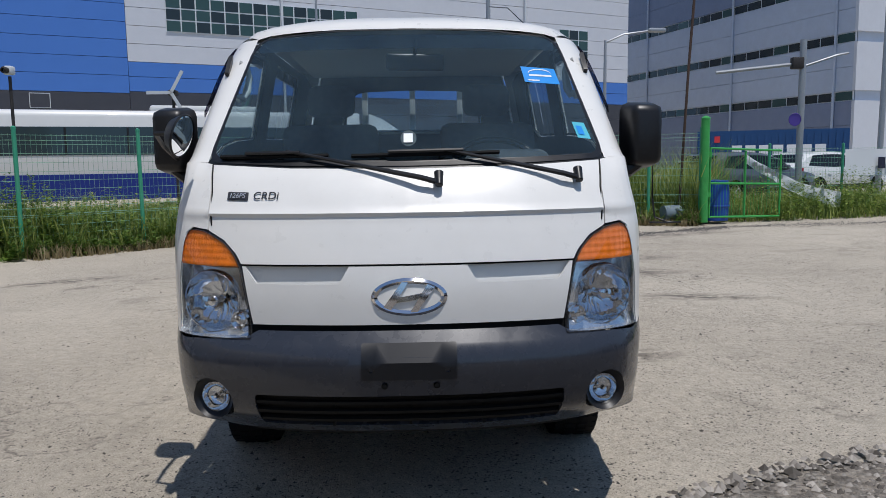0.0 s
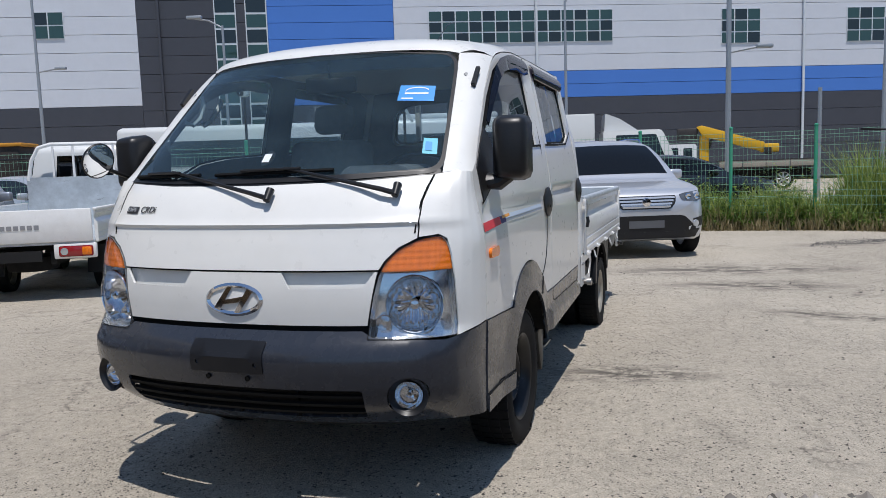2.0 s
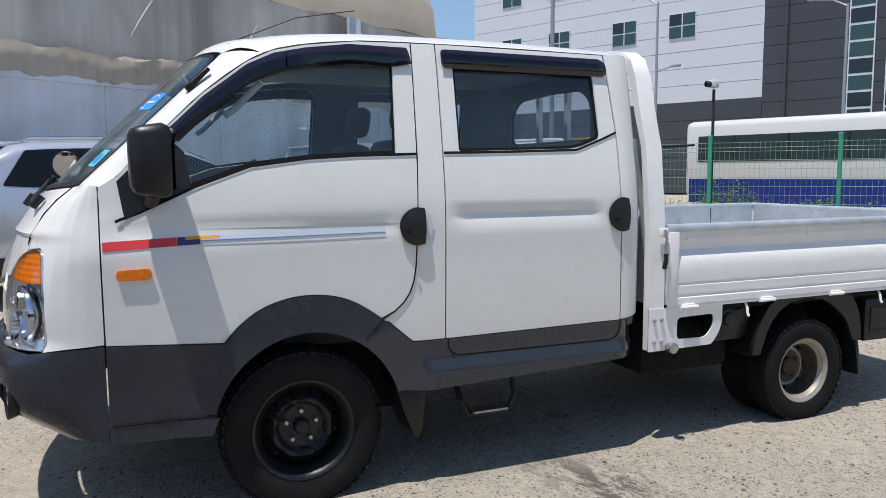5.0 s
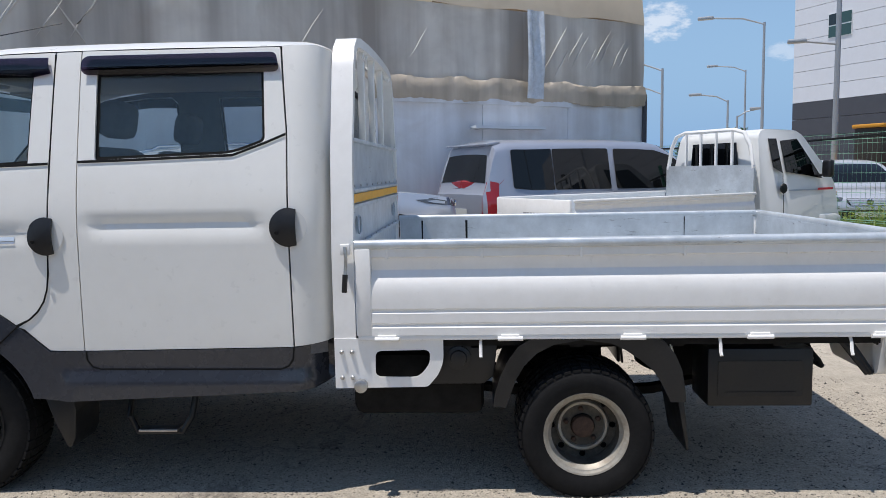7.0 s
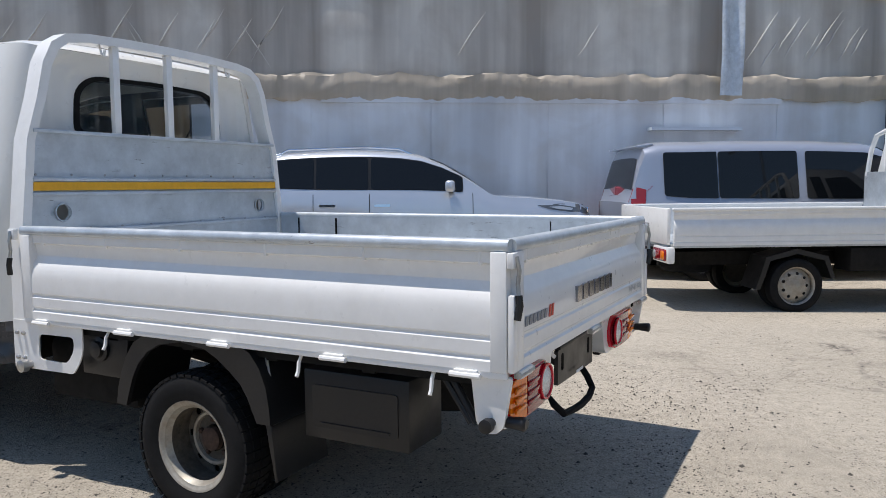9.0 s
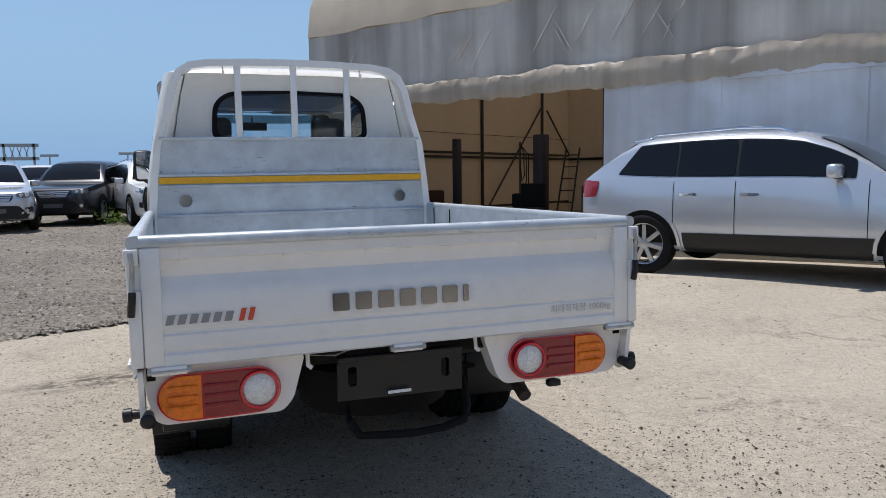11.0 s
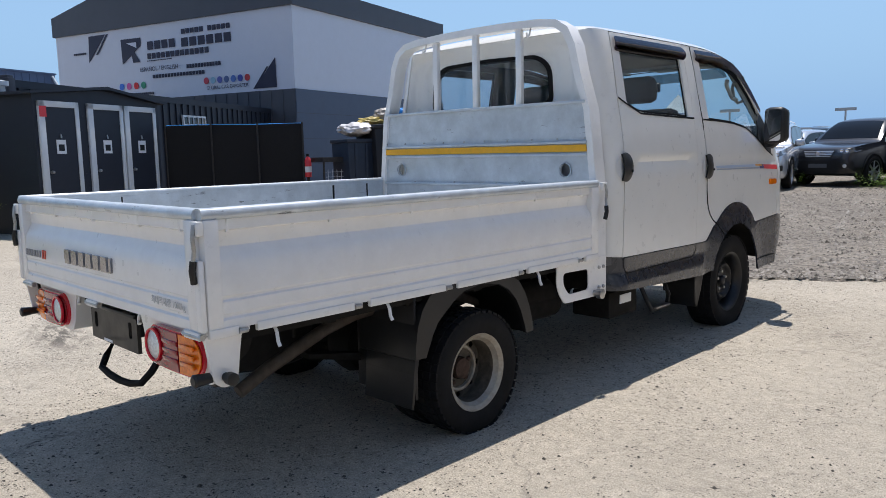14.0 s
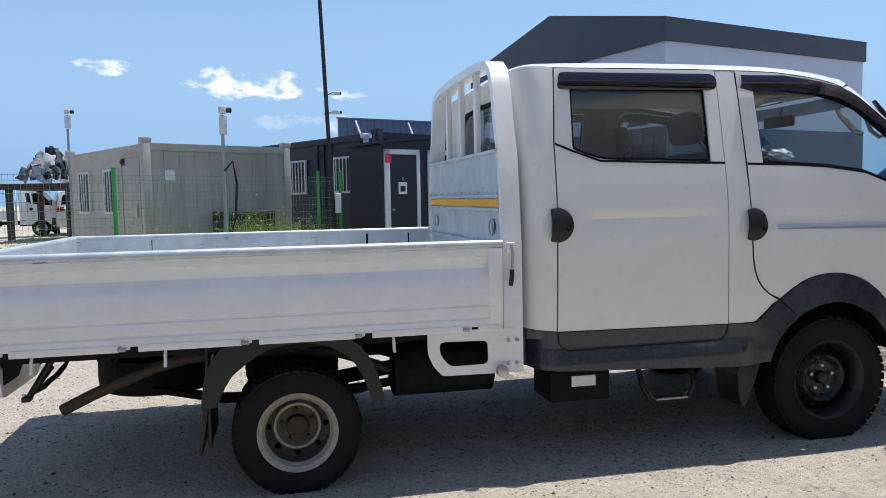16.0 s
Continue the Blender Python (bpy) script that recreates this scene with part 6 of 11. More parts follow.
for sg in (1, -1):
    # rear mudguards: an arched band with a hanging flap
    b = bmesh.new()
    outer = [(3.436, 0.408), (3.447, 0.47), (3.466, 0.53), (3.496, 0.595), (3.54, 0.655), (3.61, 0.695), (3.82, 0.712), (4.04, 0.70), (4.115, 0.67), (4.155, 0.62), (4.183, 0.555), (4.196, 0.48), (4.20, 0.425)]
    inner = [(3.488, 0.404), (3.505, 0.455), (3.53, 0.52), (3.562, 0.575), (3.612, 0.625), (3.68, 0.66), (3.79, 0.679), (3.905, 0.664), (3.965, 0.635), (4.022, 0.595), (4.07, 0.555), (4.10, 0.51), (4.14, 0.425)]
    add_prism(b, outer + inner[::-1], sg * 0.825, sg * 0.845, 'X')
    thin = [(y + (3.82 - y) * 0.03, z - 0.012) for y, z in outer]
    add_prism(b, outer + thin[::-1], sg * 0.50, sg * 0.826, 'X')
    gd = part("mudguard", b, BLACK, truck, "black plastic rear mudguard", 40)
    part("rear_flap", prism([(4.165, 0.45), (4.192, 0.445), (4.202, 0.36), (4.216, 0.225), (4.205, 0.22), (4.188, 0.33)], sg * 0.54, sg * 0.835, 'X', 0.004), BLACK, gd)
    part("guard_stay", tube([(sg * 0.79, 4.14, 0.68), (sg * 0.80, 4.16, 0.60), (sg * 0.80, 4.175, 0.545)], 0.006, 6), STEEL, gd)
    if sg < 0:
        part("splash_plate", box(-0.82, 4.165, 0.25, -0.46, 4.18, 0.69, 0.004), BLACK, gd)
    if sg > 0:
        for y0, y1 in ((4.845, 4.945), (4.815, 4.93)):
            part("bracket_stay", tube([(0.76, y0, 0.67), (0.775, y1, 0.52)], 0.013, 8), BLACK, truck)
    else:
        part("bracket_stay", tube([(-0.60, 4.80, 0.66), (-0.60, 4.925, 0.458)], 0.014, 8), BLACK, truck)
        part("stay_foot", box(-0.625, 4.91, 0.45, -0.575, 4.945, 0.474, 0.005), BLACK, truck)
        part("lamp_bracket", prism([(4.87, 0.68), (4.96, 0.68), (4.96, 0.56), (4.935, 0.575), (4.90, 0.60)], -0.78, -0.77, 'X'), UNDER, truck)
        part("pipe_hanger", prism(rounded([(4.435, 0.665), (4.485, 0.665), (4.48, 0.615), (4.462, 0.603), (4.445, 0.61)], 0.008), -0.60, -0.59, 'X'), UNDER, truck)
        part("pipe_clamp", tube([(-0.57, 4.575, 0.66), (-0.57, 4.578, 0.55)], 0.009, 6), UNDER, truck)

# ---- headboard
hb = part("headboard", panel([(-0.808, 0.70), (0.808, 0.70), (0.80, 1.06), (0.762, 1.487), (-0.762, 1.487), (-0.80, 1.06)], [circle(0.635, 1.136, 0.037), circle(-0.635, 1.136, 0.037)],
                             lambda x, z: Vector((x, 2.872 + (0.004 if (1.21 < z < 1.28) else 0) + 0.0 * x, z)), 0.05, 0.012), GALV, truck, "galvanised steel headboard with yellow reflective stripe")
part("yellow_stripe", box(-0.775, 2.884, 1.232, 0.775, 2.888, 1.268), YELLOW, hb)
for z, d in ((1.281, 0.012), (1.218, 0.010), (1.052, 0.012), (1.487, 0.014)):
    k = 0.808 - (z - 0.7) * 0.058
    part("pressed_rib", box(-k, 2.874, z - 0.008, k, 2.882 + d, z + 0.008, 0.004), GALV, hb)
for sg in (1, -1):
    part("hole_rim", torus(0.038, 0.004, 24, 6), GALV, hb, "", 60, pose(sg * 0.635, 2.884, 1.136, 90))
    for i in range(9):
        part("rivet", lathe([(0, 0.006), (0.004, 0.005), (0.006, 0.001)], 8, 'Y', pose(sg * (0.08 + i * 0.085), 2.886, 1.062 if i % 2 else 1.30)), STEEL, hb)
outl = [(0.835, 0.49), (0.835, 1.04), (0.79, 1.45), (0.735, 1.63), (0.700, 1.78), (0.655, 1.87), (0.585, 1.915), (0.48, 1.932), (0.25, 1.942), (0, 1.945)]
inl = [(0.795, 0.49), (0.795, 1.04), (0.752, 1.45), (0.695, 1.62), (0.660, 1.765), (0.622, 1.842), (0.57, 1.878), (0.48, 1.892), (0.25, 1.902), (0, 1.905)]
b = bmesh.new()
fullo = outl + [(-x, z) for x, z in outl[-2::-1]]
fulli = inl + [(-x, z) for x, z in inl[-2::-1]]
va = [[b.verts.new((x, y, z)) for x, z in loop] for loop, y in ((fullo, 2.80), (fullo, 2.888), (fulli, 2.888), (fulli, 2.80))]
for i in range(len(fullo) - 1):
    for k in range(4):
        b.faces.new((va[k][i], va[k][i + 1], va[(k + 1) % 4][i + 1], va[(k + 1) % 4][i]))
for i in (0, len(fullo) - 1):
    b.faces.new([va[k][i] for k in range(4)])
bmesh.ops.bevel(b, geom=[e for e in b.edges if e.calc_face_angle(0) > 1.0], offset=0.006, segments=2, affect='EDGES')
guard = part("cab_guard", b, BEDPAINT, truck, "white steel hoop guarding the cab")
for x in (0.32, 0.0, -0.32):
    part("guard_bar", box(x - 0.019, 2.845, 1.48, x + 0.019, 2.875, 1.915, 0.005), BEDPAINT, guard)
for x in (0.40, -0.40):
    part("rope_hook", tube([(x, 2.86, 1.91), (x, 2.875, 1.86), (x, 2.895, 1.845), (x, 2.90, 1.87)], 0.006, 6), BEDPAINT, guard)
for sg in (1, -1):
    br = part("bed_bracket", panel(rounded([(2.80, 0.485), (3.175, 0.490), (3.215, 0.535), (3.24, 0.59), (3.24, 0.69), (2.80, 0.69)], [0.004, 0.012, 0.02, 0.03, 0, 0]), [rounded([(2.964, 0.532), (3.140, 0.530), (3.185, 0.585), (3.187, 0.642), (2.966, 0.638)], 0.026)], lambda y, z: Vector((sg * 0.838, y, z)), 0.08, 0.006), BEDPAINT, truck)
    for y, z in ((2.83, 0.53), (2.83, 0.635), (2.872, 0.635), (2.872, 0.53)):
        part("bolt", lathe([(0, 0.009), (0.008, 0.009), (0.012, 0.005)], 8, 'X', pose(sg * 0.838, y, z, 0, 0, 0 if sg > 0 else 180)), STEEL, br)
    part("rope_knob", lathe([(0, 0.016), (0.02, 0.016), (0.022, 0.026), (0.05, 0.026), (0.054, 0.018)], 14, 'X', pose(sg * 0.838, 2.91, 0.505, 0, 0, 0 if sg > 0 else 180)), STEEL, br)

# ---- bed
part("bed_floor", box(-0.81, 2.89, 0.69, 0.81, 5.05, 0.712), GALV, truck)
part("bed_side_rail", box(-0.815, 2.89, 0.652, -0.79, 5.04, 0.70), UNDER, truck)
part("bed_side_rail", box(0.79, 2.89, 0.652, 0.815, 5.04, 0.70), UNDER, truck)
GATE = [(0.836, 1.052), (0.837, 1.018), (0.826, 1.012), (0.820, 0.985), (0.8180, 0.964), (0.8225, 0.953), (0.8315, 0.939), (0.8395, 0.924), (0.8450, 0.907), (0.8483, 0.888), (0.850, 0.868), (0.851, 0.84), (0.8505, 0.812), (0.846, 0.806), (0.846, 0.798), (0.8505, 0.792),
        (0.8505, 0.755), (0.846, 0.748), (0.846, 0.741), (0.852, 0.734), (0.852, 0.704), (0.835, 0.702), (0.815, 0.706), (0.815, 1.052)]


def gate_sheet(lo, hi, prof=GATE):
    b = bmesh.new()
    add_prism(b, prof, lo, hi, 'Y')
    return b


def rail(lo, hi):
    """The rolled top rail of a gate, along y."""
    b = bmesh.new()
    add_prism(b, rounded([(0.808, 1.052), (0.848, 1.050), (0.853, 1.068), (0.845, 1.086), (0.815, 1.088), (0.806, 1.075)], 0.009), lo, hi, 'Y')
    return b


def latch(parent, mm):
    l = part("latch", box(-0.008, -0.02, -0.015, 0.014, 0.02, 0.03, 0.004), BEDPAINT, parent, "", 40, mm)
    part("latch_link", tube([(0.014, 0, 0.02), (0.022, 0.004, -0.02), (0.018, 0.002, -0.06), (0.022, 0, -0.09)], 0.007, 8), STEEL, l)
    part("latch_grip", tube([(0.022, 0, -0.09), (0.026, -0.002, -0.12), (0.020, -0.006, -0.16)], 0.011, 8), BLACK, l)


for sg in (1, -1):
    mm = Matrix.Diagonal((sg, 1, 1, 1))
    b = gate_sheet(2.955, 5.025)
    bmesh.ops.transform(b, matrix=mm, verts=b.verts)
    sd = part("side_gate", b, BEDPAINT, truck, "white pressed-steel drop side", 25)
    for lo, hi in ((2.895, 2.957), (5.023, 5.075)):
        part("gate_post", box(sg * 0.812, lo, 0.703, sg * 0.8535, hi, 1.052, 0.005), BEDPAINT, sd)
    b = rail(2.893, 5.078)
    bmesh.ops.transform(b, matrix=mm, verts=b.verts)
    part("top_rail", b, GALV, sd, "worn grey top rail", 50)
    for y in (3.02, 3.40, 3.79, 4.19, 4.585, 4.985):
        part("rail_tab", box(sg * 0.827, y - 0.006, 1.008, sg * 0.838, y + 0.006, 1.052, 0.003), BEDPAINT, sd)
    for yd, wd, hd in ((3.03, 0.010, 0.30), (3.30, 0.014, 0.33), (4.62, 0.006, 0.12)):
        part("drip_stain", prism([(yd, 1.055), (yd + wd, 1.055), (yd + wd * 0.7, 1.055 - hd), (yd + wd * 0.3, 1.055 - hd)], sg * 0.8035, sg * 0.8055, 'X'), MATTBLACK, sd)
    part("inner_sheet", box(sg * 0.806, 2.90, 0.712, sg * 0.8155, 5.03, 1.06), GALV, sd)
    if sg < 0:
        for y0, y1 in ((2.90, 3.012), (3.082, 3.484), (3.557, 3.958), (4.028, 4.431), (4.505, 4.907), (4.975, 5.075)):
            part("sill_flange", box(-0.8575, y0, 0.682, -0.838, y1, 0.712, 0.003), BEDPAINT, sd)
        for y in (3.07, 3.545, 4.016, 4.493, 4.962):
            hg = part("gate_hinge", box(-0.850, y - 0.03, 0.690, -0.835, y + 0.005, 0.706, 0.003), BEDPAINT, sd)
            part("hinge_pin", tube([(-0.858, y - 0.016, 0.694), (-0.858, y + 0.014, 0.694)], 0.009, 8), STEEL, hg)
    else:
        part("sill_flange", box(0.838, 2.90, 0.684, 0.850, 5.075, 0.704, 0.003), BEDPAINT, sd)
        for y in (2.98, 3.47, 3.95, 4.44, 4.91):
            hg = part("gate_hinge", box(0.845, y, 0.682, 0.862, y + 0.075, 0.706, 0.004), BEDPAINT, sd)
            part("hinge_pin", tube([(0.860, y - 0.012, 0.690), (0.860, y + 0.087, 0.690)], 0.009, 8), BEDPAINT, hg)
    for y in (3.39, 4.33, 4.83):
        part("rope_hook", tube([(sg * 0.82, y, 0.70), (sg * 0.845, y, 0.66), (sg * 0.85, y, 0.63), (sg * 0.86, y, 0.615)], 0.007, 6), BEDPAINT, sd)
    latch(sd, pose(sg * 0.853, 2.86, 1.045, 0, 0, 0 if sg > 0 else 180))
    # rear corner: post, bracket with buffer
    rp = part("rear_bracket", prism(rounded([(4.955, 0.69), (5.085, 0.69), (5.06, 0.54), (5.035, 0.518), (5.0, 0.518), (4.98, 0.54)], 0.012), sg * 0.822, sg * 0.838, 'X'), BEDPAINT, truck)
    part("side_buffer", lathe([(0, 0.014), (0.025, 0.014), (0.027, 0.021), (0.05, 0.021), (0.053, 0.012)], 16, 'X', pose(sg * 0.835, 5.022, 0.552, 0, 0, 0 if sg > 0 else 180)), BLACK, rp)
    part("rear_buffer", lathe([(0, 0.016), (0.03, 0.018), (0.066, 0.022), (0.072, 0.015)], 16, 'Y', pose(sg * 0.815, 5.05, 0.553)), BLACK, rp)
    # corner stake of the tailgate
    part("corner_post", box(sg * 0.816, 5.078, 0.705, sg * 0.852, 5.098, 0.93, 0.006), BEDPAINT, truck)
    latch(truck, pose(sg * 0.838, 5.085, 1.02, 0, 0, 90))

tg = thing("tailgate", "", "", m=None)
tg.parent = truck
TM = pose(0, 4.24, 0, 0, 0, 90)
tgp = [(x, z) for x, z in GATE]
b = bmesh.new()
add_prism(b, tgp, -0.762, 0.762, 'Y', TM)
part("gate_sheet", b, BEDPAINT, tg, "white pressed tailgate sheet", 25)
b = bmesh.new()
add_prism(b, rounded([(0.808, 1.052), (0.848, 1.050), (0.853, 1.068), (0.845, 1.086), (0.815, 1.088), (0.806, 1.075)], 0.009), -0.815, 0.815, 'Y', TM)
part("top_rail", b, GALV, tg, "worn grey top rail", 50)
for sg in (1, -1):
    part("gate_post", box(sg * 0.76, 5.052, 0.703, sg * 0.815, 5.094, 1.052, 0.005), BEDPAINT, tg)
for x in (-0.70, -0.4, 0.0, 0.4, 0.70):
    part("rail_tab", box(x - 0.006, 5.066, 1.008, x + 0.006, 5.078, 1.052, 0.003), BEDPAINT, tg)
part("inner_sheet", box(-0.805, 5.046, 0.712, 0.805, 5.055, 1.06), GALV, tg)
for x in (0.75, 0.02, -0.78):
    h = part("gate_hinge", box(x - 0.05, 5.075, 0.678, x + 0.05, 5.10, 0.704, 0.004), BEDPAINT, tg)
    part("hinge_pin", tube([(x - 0.06, 5.092, 0.69), (x + 0.06, 5.092, 0.69)], 0.010, 8), STEEL, h)
# maker's letters as plain chrome blocks, model letters as slanted bars
DARKCHROME = mat("dark_chrome", (0.3, 0.3, 0.32), 0.18, 1.0, rough_var=0.05)
x = 0.262
for k in range(7):
    w = 0.052 if k < 6 else 0.018
    b = prism(rounded([(x, 0.828), (x, 0.884), (x - w, 0.884), (x - w, 0.828)], 0.006), 5.088, 5.099, 'Y')
    part("maker_block", b, DARKCHROME, tg, "plain dark chrome block")
    x -= w + 0.021
GREYP = mat("grey_print", (0.28, 0.28, 0.29), 0.5)
PALEP = mat("pale_grey_print", (0.52, 0.52, 0.51), 0.5)
REDP = mat("red_print", (0.65, 0.08, 0.04), 0.45)
x = 0.755
for k in range(6):
    part("model_bar", prism([(x, 0.825), (x - 0.022, 0.825), (x - 0.030, 0.853), (x - 0.008, 0.853)], 5.0925, 5.0945, 'Y'), GREYP, tg)
    x -= 0.033
for k in range(2):
    part("model_bar_red", prism([(0.548 - k * 0.026, 0.822), (0.533 - k * 0.026, 0.822), (0.523 - k * 0.026, 0.86), (0.538 - k * 0.026, 0.86)], 5.0925, 5.0945, 'Y'), REDP, tg)
text_mesh("최대적재량 1000kg", 0.031, PALEP, tg, "load_lettering", pose(-0.622, 5.0935, 0.772, 90, 0, 180), "grey stencilled load limit lettering", 0.0005)

# tail lamp panels
for sg in (1, -1):
    pan = [(sg * 0.835, 0.688), (sg * 0.80, 0.53), (sg * 0.77, 0.512), (sg * 0.42, 0.512), (sg * 0.385, 0.55), (sg * 0.345, 0.69)] if sg > 0 else \
          [(-0.835, 0.688), (-0.80, 0.53), (-0.77, 0.512), (-0.35, 0.512), (-0.32, 0.545), (-0.27, 0.69)]
    lp = part("lamp_panel", prism(rounded(pan, 0.02), 4.955, 5.035, 'Y'), BEDPAINT, truck)
    x0, x1 = (0.79, 0.425) if sg > 0 else (-0.752, -0.362)
    cx, hw = (x0 + x1) / 2, abs(x0 - x1) / 2
    dirx = 1 if x0 > x1 else -1
    shape = lambda d, z0=0.596, h=0.072: [(cx + s * (hw - h) + (h - d) * math.sin(a) * s, z0 + s * (h - d) * math.cos(a)) for s in (1, -1) for a in [math.pi * i / 14 for i in range(15)]]
    b = bmesh.new()
    add_panel(b, shape(0.0), [], lambda x, z: Vector((x, 5.060 - 0.012 * ((x - cx) / hw) ** 2, z)), 0.03, 0.022)
    tl = part("tail_lamp", b, REDLENS, lp, "red, amber and clear rear lamp cluster", 50)
    lens = shape(0.006)
    bounds = {"amber_lens": (0.30, 2.0, AMBER), "red_lens": (-2.0, 0.30, REDDEEP)}
    for nm, (a0, a1, mt) in bounds.items():
        pts = [p for p in dense(lens, 0.008) if a0 <= dirx * (p[0] - cx) / hw <= a1]
        mx = sum(q[0] for q in pts) / len(pts)
        pts.sort(key=lambda p: math.atan2(p[1] - 0.596, p[0] - mx))
        le = part(nm, panel(pts, [], lambda x, z: Vector((x, 5.066 - 0.012 * ((x - cx) / hw) ** 2, z)), 0.03, 0.004), mt, tl)
        for i in range(3):
            zz = 0.566 + i * 0.03
            xa, xb = (sorted((cx + dirx * hw * 0.36, cx + dirx * hw * 0.84)) if nm == "amber_lens" else sorted((cx - dirx * hw * 0.28, cx + dirx * hw * 0.27)))
            part("lens_rib", box(xa, 5.062, zz - 0.008, xb, 5.0705, zz + 0.008, 0.003), mt, le)
    rc = cx - dirx * hw * 0.63
    part("lamp_ring", torus(0.056, 0.006, 28, 6), REDLENS, tl, "", 60, pose(rc, 5.067, 0.598, 90))
    part("reversing_lens", lathe([(0, 0.053), (0.006, 0.045), (0.010, 0.02), (0.011, 0.002)], 24, 'Y', pose(rc, 5.062, 0.598)), mat("frosted_lens", (0.75, 0.77, 0.78), 0.15, 0.3, grain=0.3, scale=120, bump=0.004, bump_scale=150), tl)

# number plate carrier and underride hoop
pc = part("plate_carrier", panel([(0.24, 0.515), (0.24, 0.64), (0.19, 0.655), (-0.15, 0.655), (-0.195, 0.64), (-0.195, 0.51)], [rounded([(0.175, 0.56), (0.205, 0.56), (0.205, 0.625), (0.175, 0.625)], 0.012), rounded([(-0.15, 0.56), (-0.12, 0.56), (-0.12, 0.625), (-0.15, 0.625)], 0.012)],
                                  lambda x, z: Vector((x, 5.02, z)), 0.05, 0.015), BLACK, truck, "black rear number plate carrier")
part("carrier_fold", box(-0.195, 4.98, 0.645, 0.24, 5.03, 0.66, 0.004), BLACK, pc)
part("maker_strip", box(-0.005, 5.037, 0.527, 0.075, 5.039, 0.537), PAPER, pc)
part("underride_hoop", tube([(0.200, 4.93, 0.52), (0.195, 4.99, 0.43), (0.170, 5.02, 0.392), (0.070, 5.03, 0.385), (-0.020, 5.03, 0.379), (-0.120, 5.03, 0.385), (-0.200, 5.02, 0.40), (-0.225, 4.99, 0.44), (-0.230, 4.93, 0.52)], 0.014, 8), MATTBLACK, truck)
part("wire", tube([(0.33, 5.0, 0.675), (0.24, 5.0, 0.665), (0.16, 5.0, 0.69)], 0.003, 5), STEEL, truck)
for x in (0.335, -0.245):
    part("gate_hook", tube([(x, 5.02, 0.70), (x, 5.03, 0.65), (x - 0.012, 5.035, 0.64)], 0.008, 6), BEDPAINT, truck)

# ---------------------------------------------------------------- buildings and tent
def frame_at(o, u):
    """A local frame: x along u, y to its left, z up, at o on the ground."""
    u = Vector((u[0], u[1], 0)).normalized()
    return Matrix(((u.x, -u.y, 0, o[0]), (u.y, u.x, 0, o[1]), (0, 0, 1, o[2] if len(o) > 2 else 0), (0, 0, 0, 1)))


SIDING_W = mat("white_siding", (0.62, 0.64, 0.68), 0.45, grain=0.03, scale=2, stain=0.15, stain_scale=0.4, stain_color=(0.52, 0.54, 0.57))
SIDING_D = mat("charcoal_siding", (0.055, 0.058, 0.07), 0.5, grain=0.05, scale=2, stain=0.2, stain_scale=0.5, stain_color=(0.08, 0.082, 0.09))
SIDING_B = mat("blue_siding", (0.07, 0.2, 0.58), 0.45, grain=0.03, scale=2, stain=0.12, stain_scale=0.5)
SIDING_G = mat("grey_siding", (0.48, 0.54, 0.64), 0.5, grain=0.06, scale=1.5, stain=0.25, stain_scale=0.3, stain_color=(0.38, 0.43, 0.52))
SIDING_N = mat("slate_siding", (0.21, 0.25, 0.35), 0.5, grain=0.06, scale=1.5)
WINFRAME = mat("white_window_frame", (0.65, 0.68, 0.7), 0.4)
PANE = mat("dark_pane", (0.015, 0.022, 0.025), 0.06, spec=0.8)
PANE_G = mat("green_pane", (0.03, 0.07, 0.065), 0.05, spec=0.8)
CONC = mat("concrete_block", (0.36, 0.34, 0.3), 0.9, grain=0.2, scale=8, stain=0.4, stain_scale=2)

FAC = frame_at((-49.8, 22.2), (65.1, 30.6))
fac = thing("warehouse", "large warehouse with white, blue and charcoal siding", "building", m=FAC)
part("core", box(3.5, 0.25, 0, 71.9, 30, 19, 0), SIDING_W, fac)


def siding(parent, x0, x1, z0, z1, material, step=1.0, y=0.0, d=0.18):
    """Rows of cladding boards with open joints."""
    n = max(1, round((z1 - z0) / step))
    for i in range(n):
        a, b_ = z0 + (z1 - z0) * i / n, z0 + (z1 - z0) * (i + 1) / n
        part("siding_panel", box(x0 + 0.01, y, a + 0.012, x1 - 0.01, y + d, b_ - 0.012), material, parent, smooth=None)


siding(fac, 3.5, 24.0, 0, 5.3, SIDING_D)
siding(fac, 3.5, 24.0, 5.3, 18, SIDING_W, 0.95)
siding(fac, 24.0, 28.2, 0, 18, SIDING_D)
siding(fac, 29.4, 29.9, 3.6, 18, SIDING_D)
siding(fac, 28.2, 31.1, 0, 3.6, SIDING_D)
siding(fac, 31.1, 38.2, 5.1, 18, SIDING_B, 0.95)
siding(fac, 31.1, 38.2, 0, 5.1, SIDING_D)
siding(fac, 38.2, 71.9, 0, 5.2, SIDING_D)
siding(fac, 38.2, 71.9, 5.2, 6.75, SIDING_B, 0.78)
siding(fac, 38.2, 71.9, 6.75, 18, SIDING_W, 0.95)


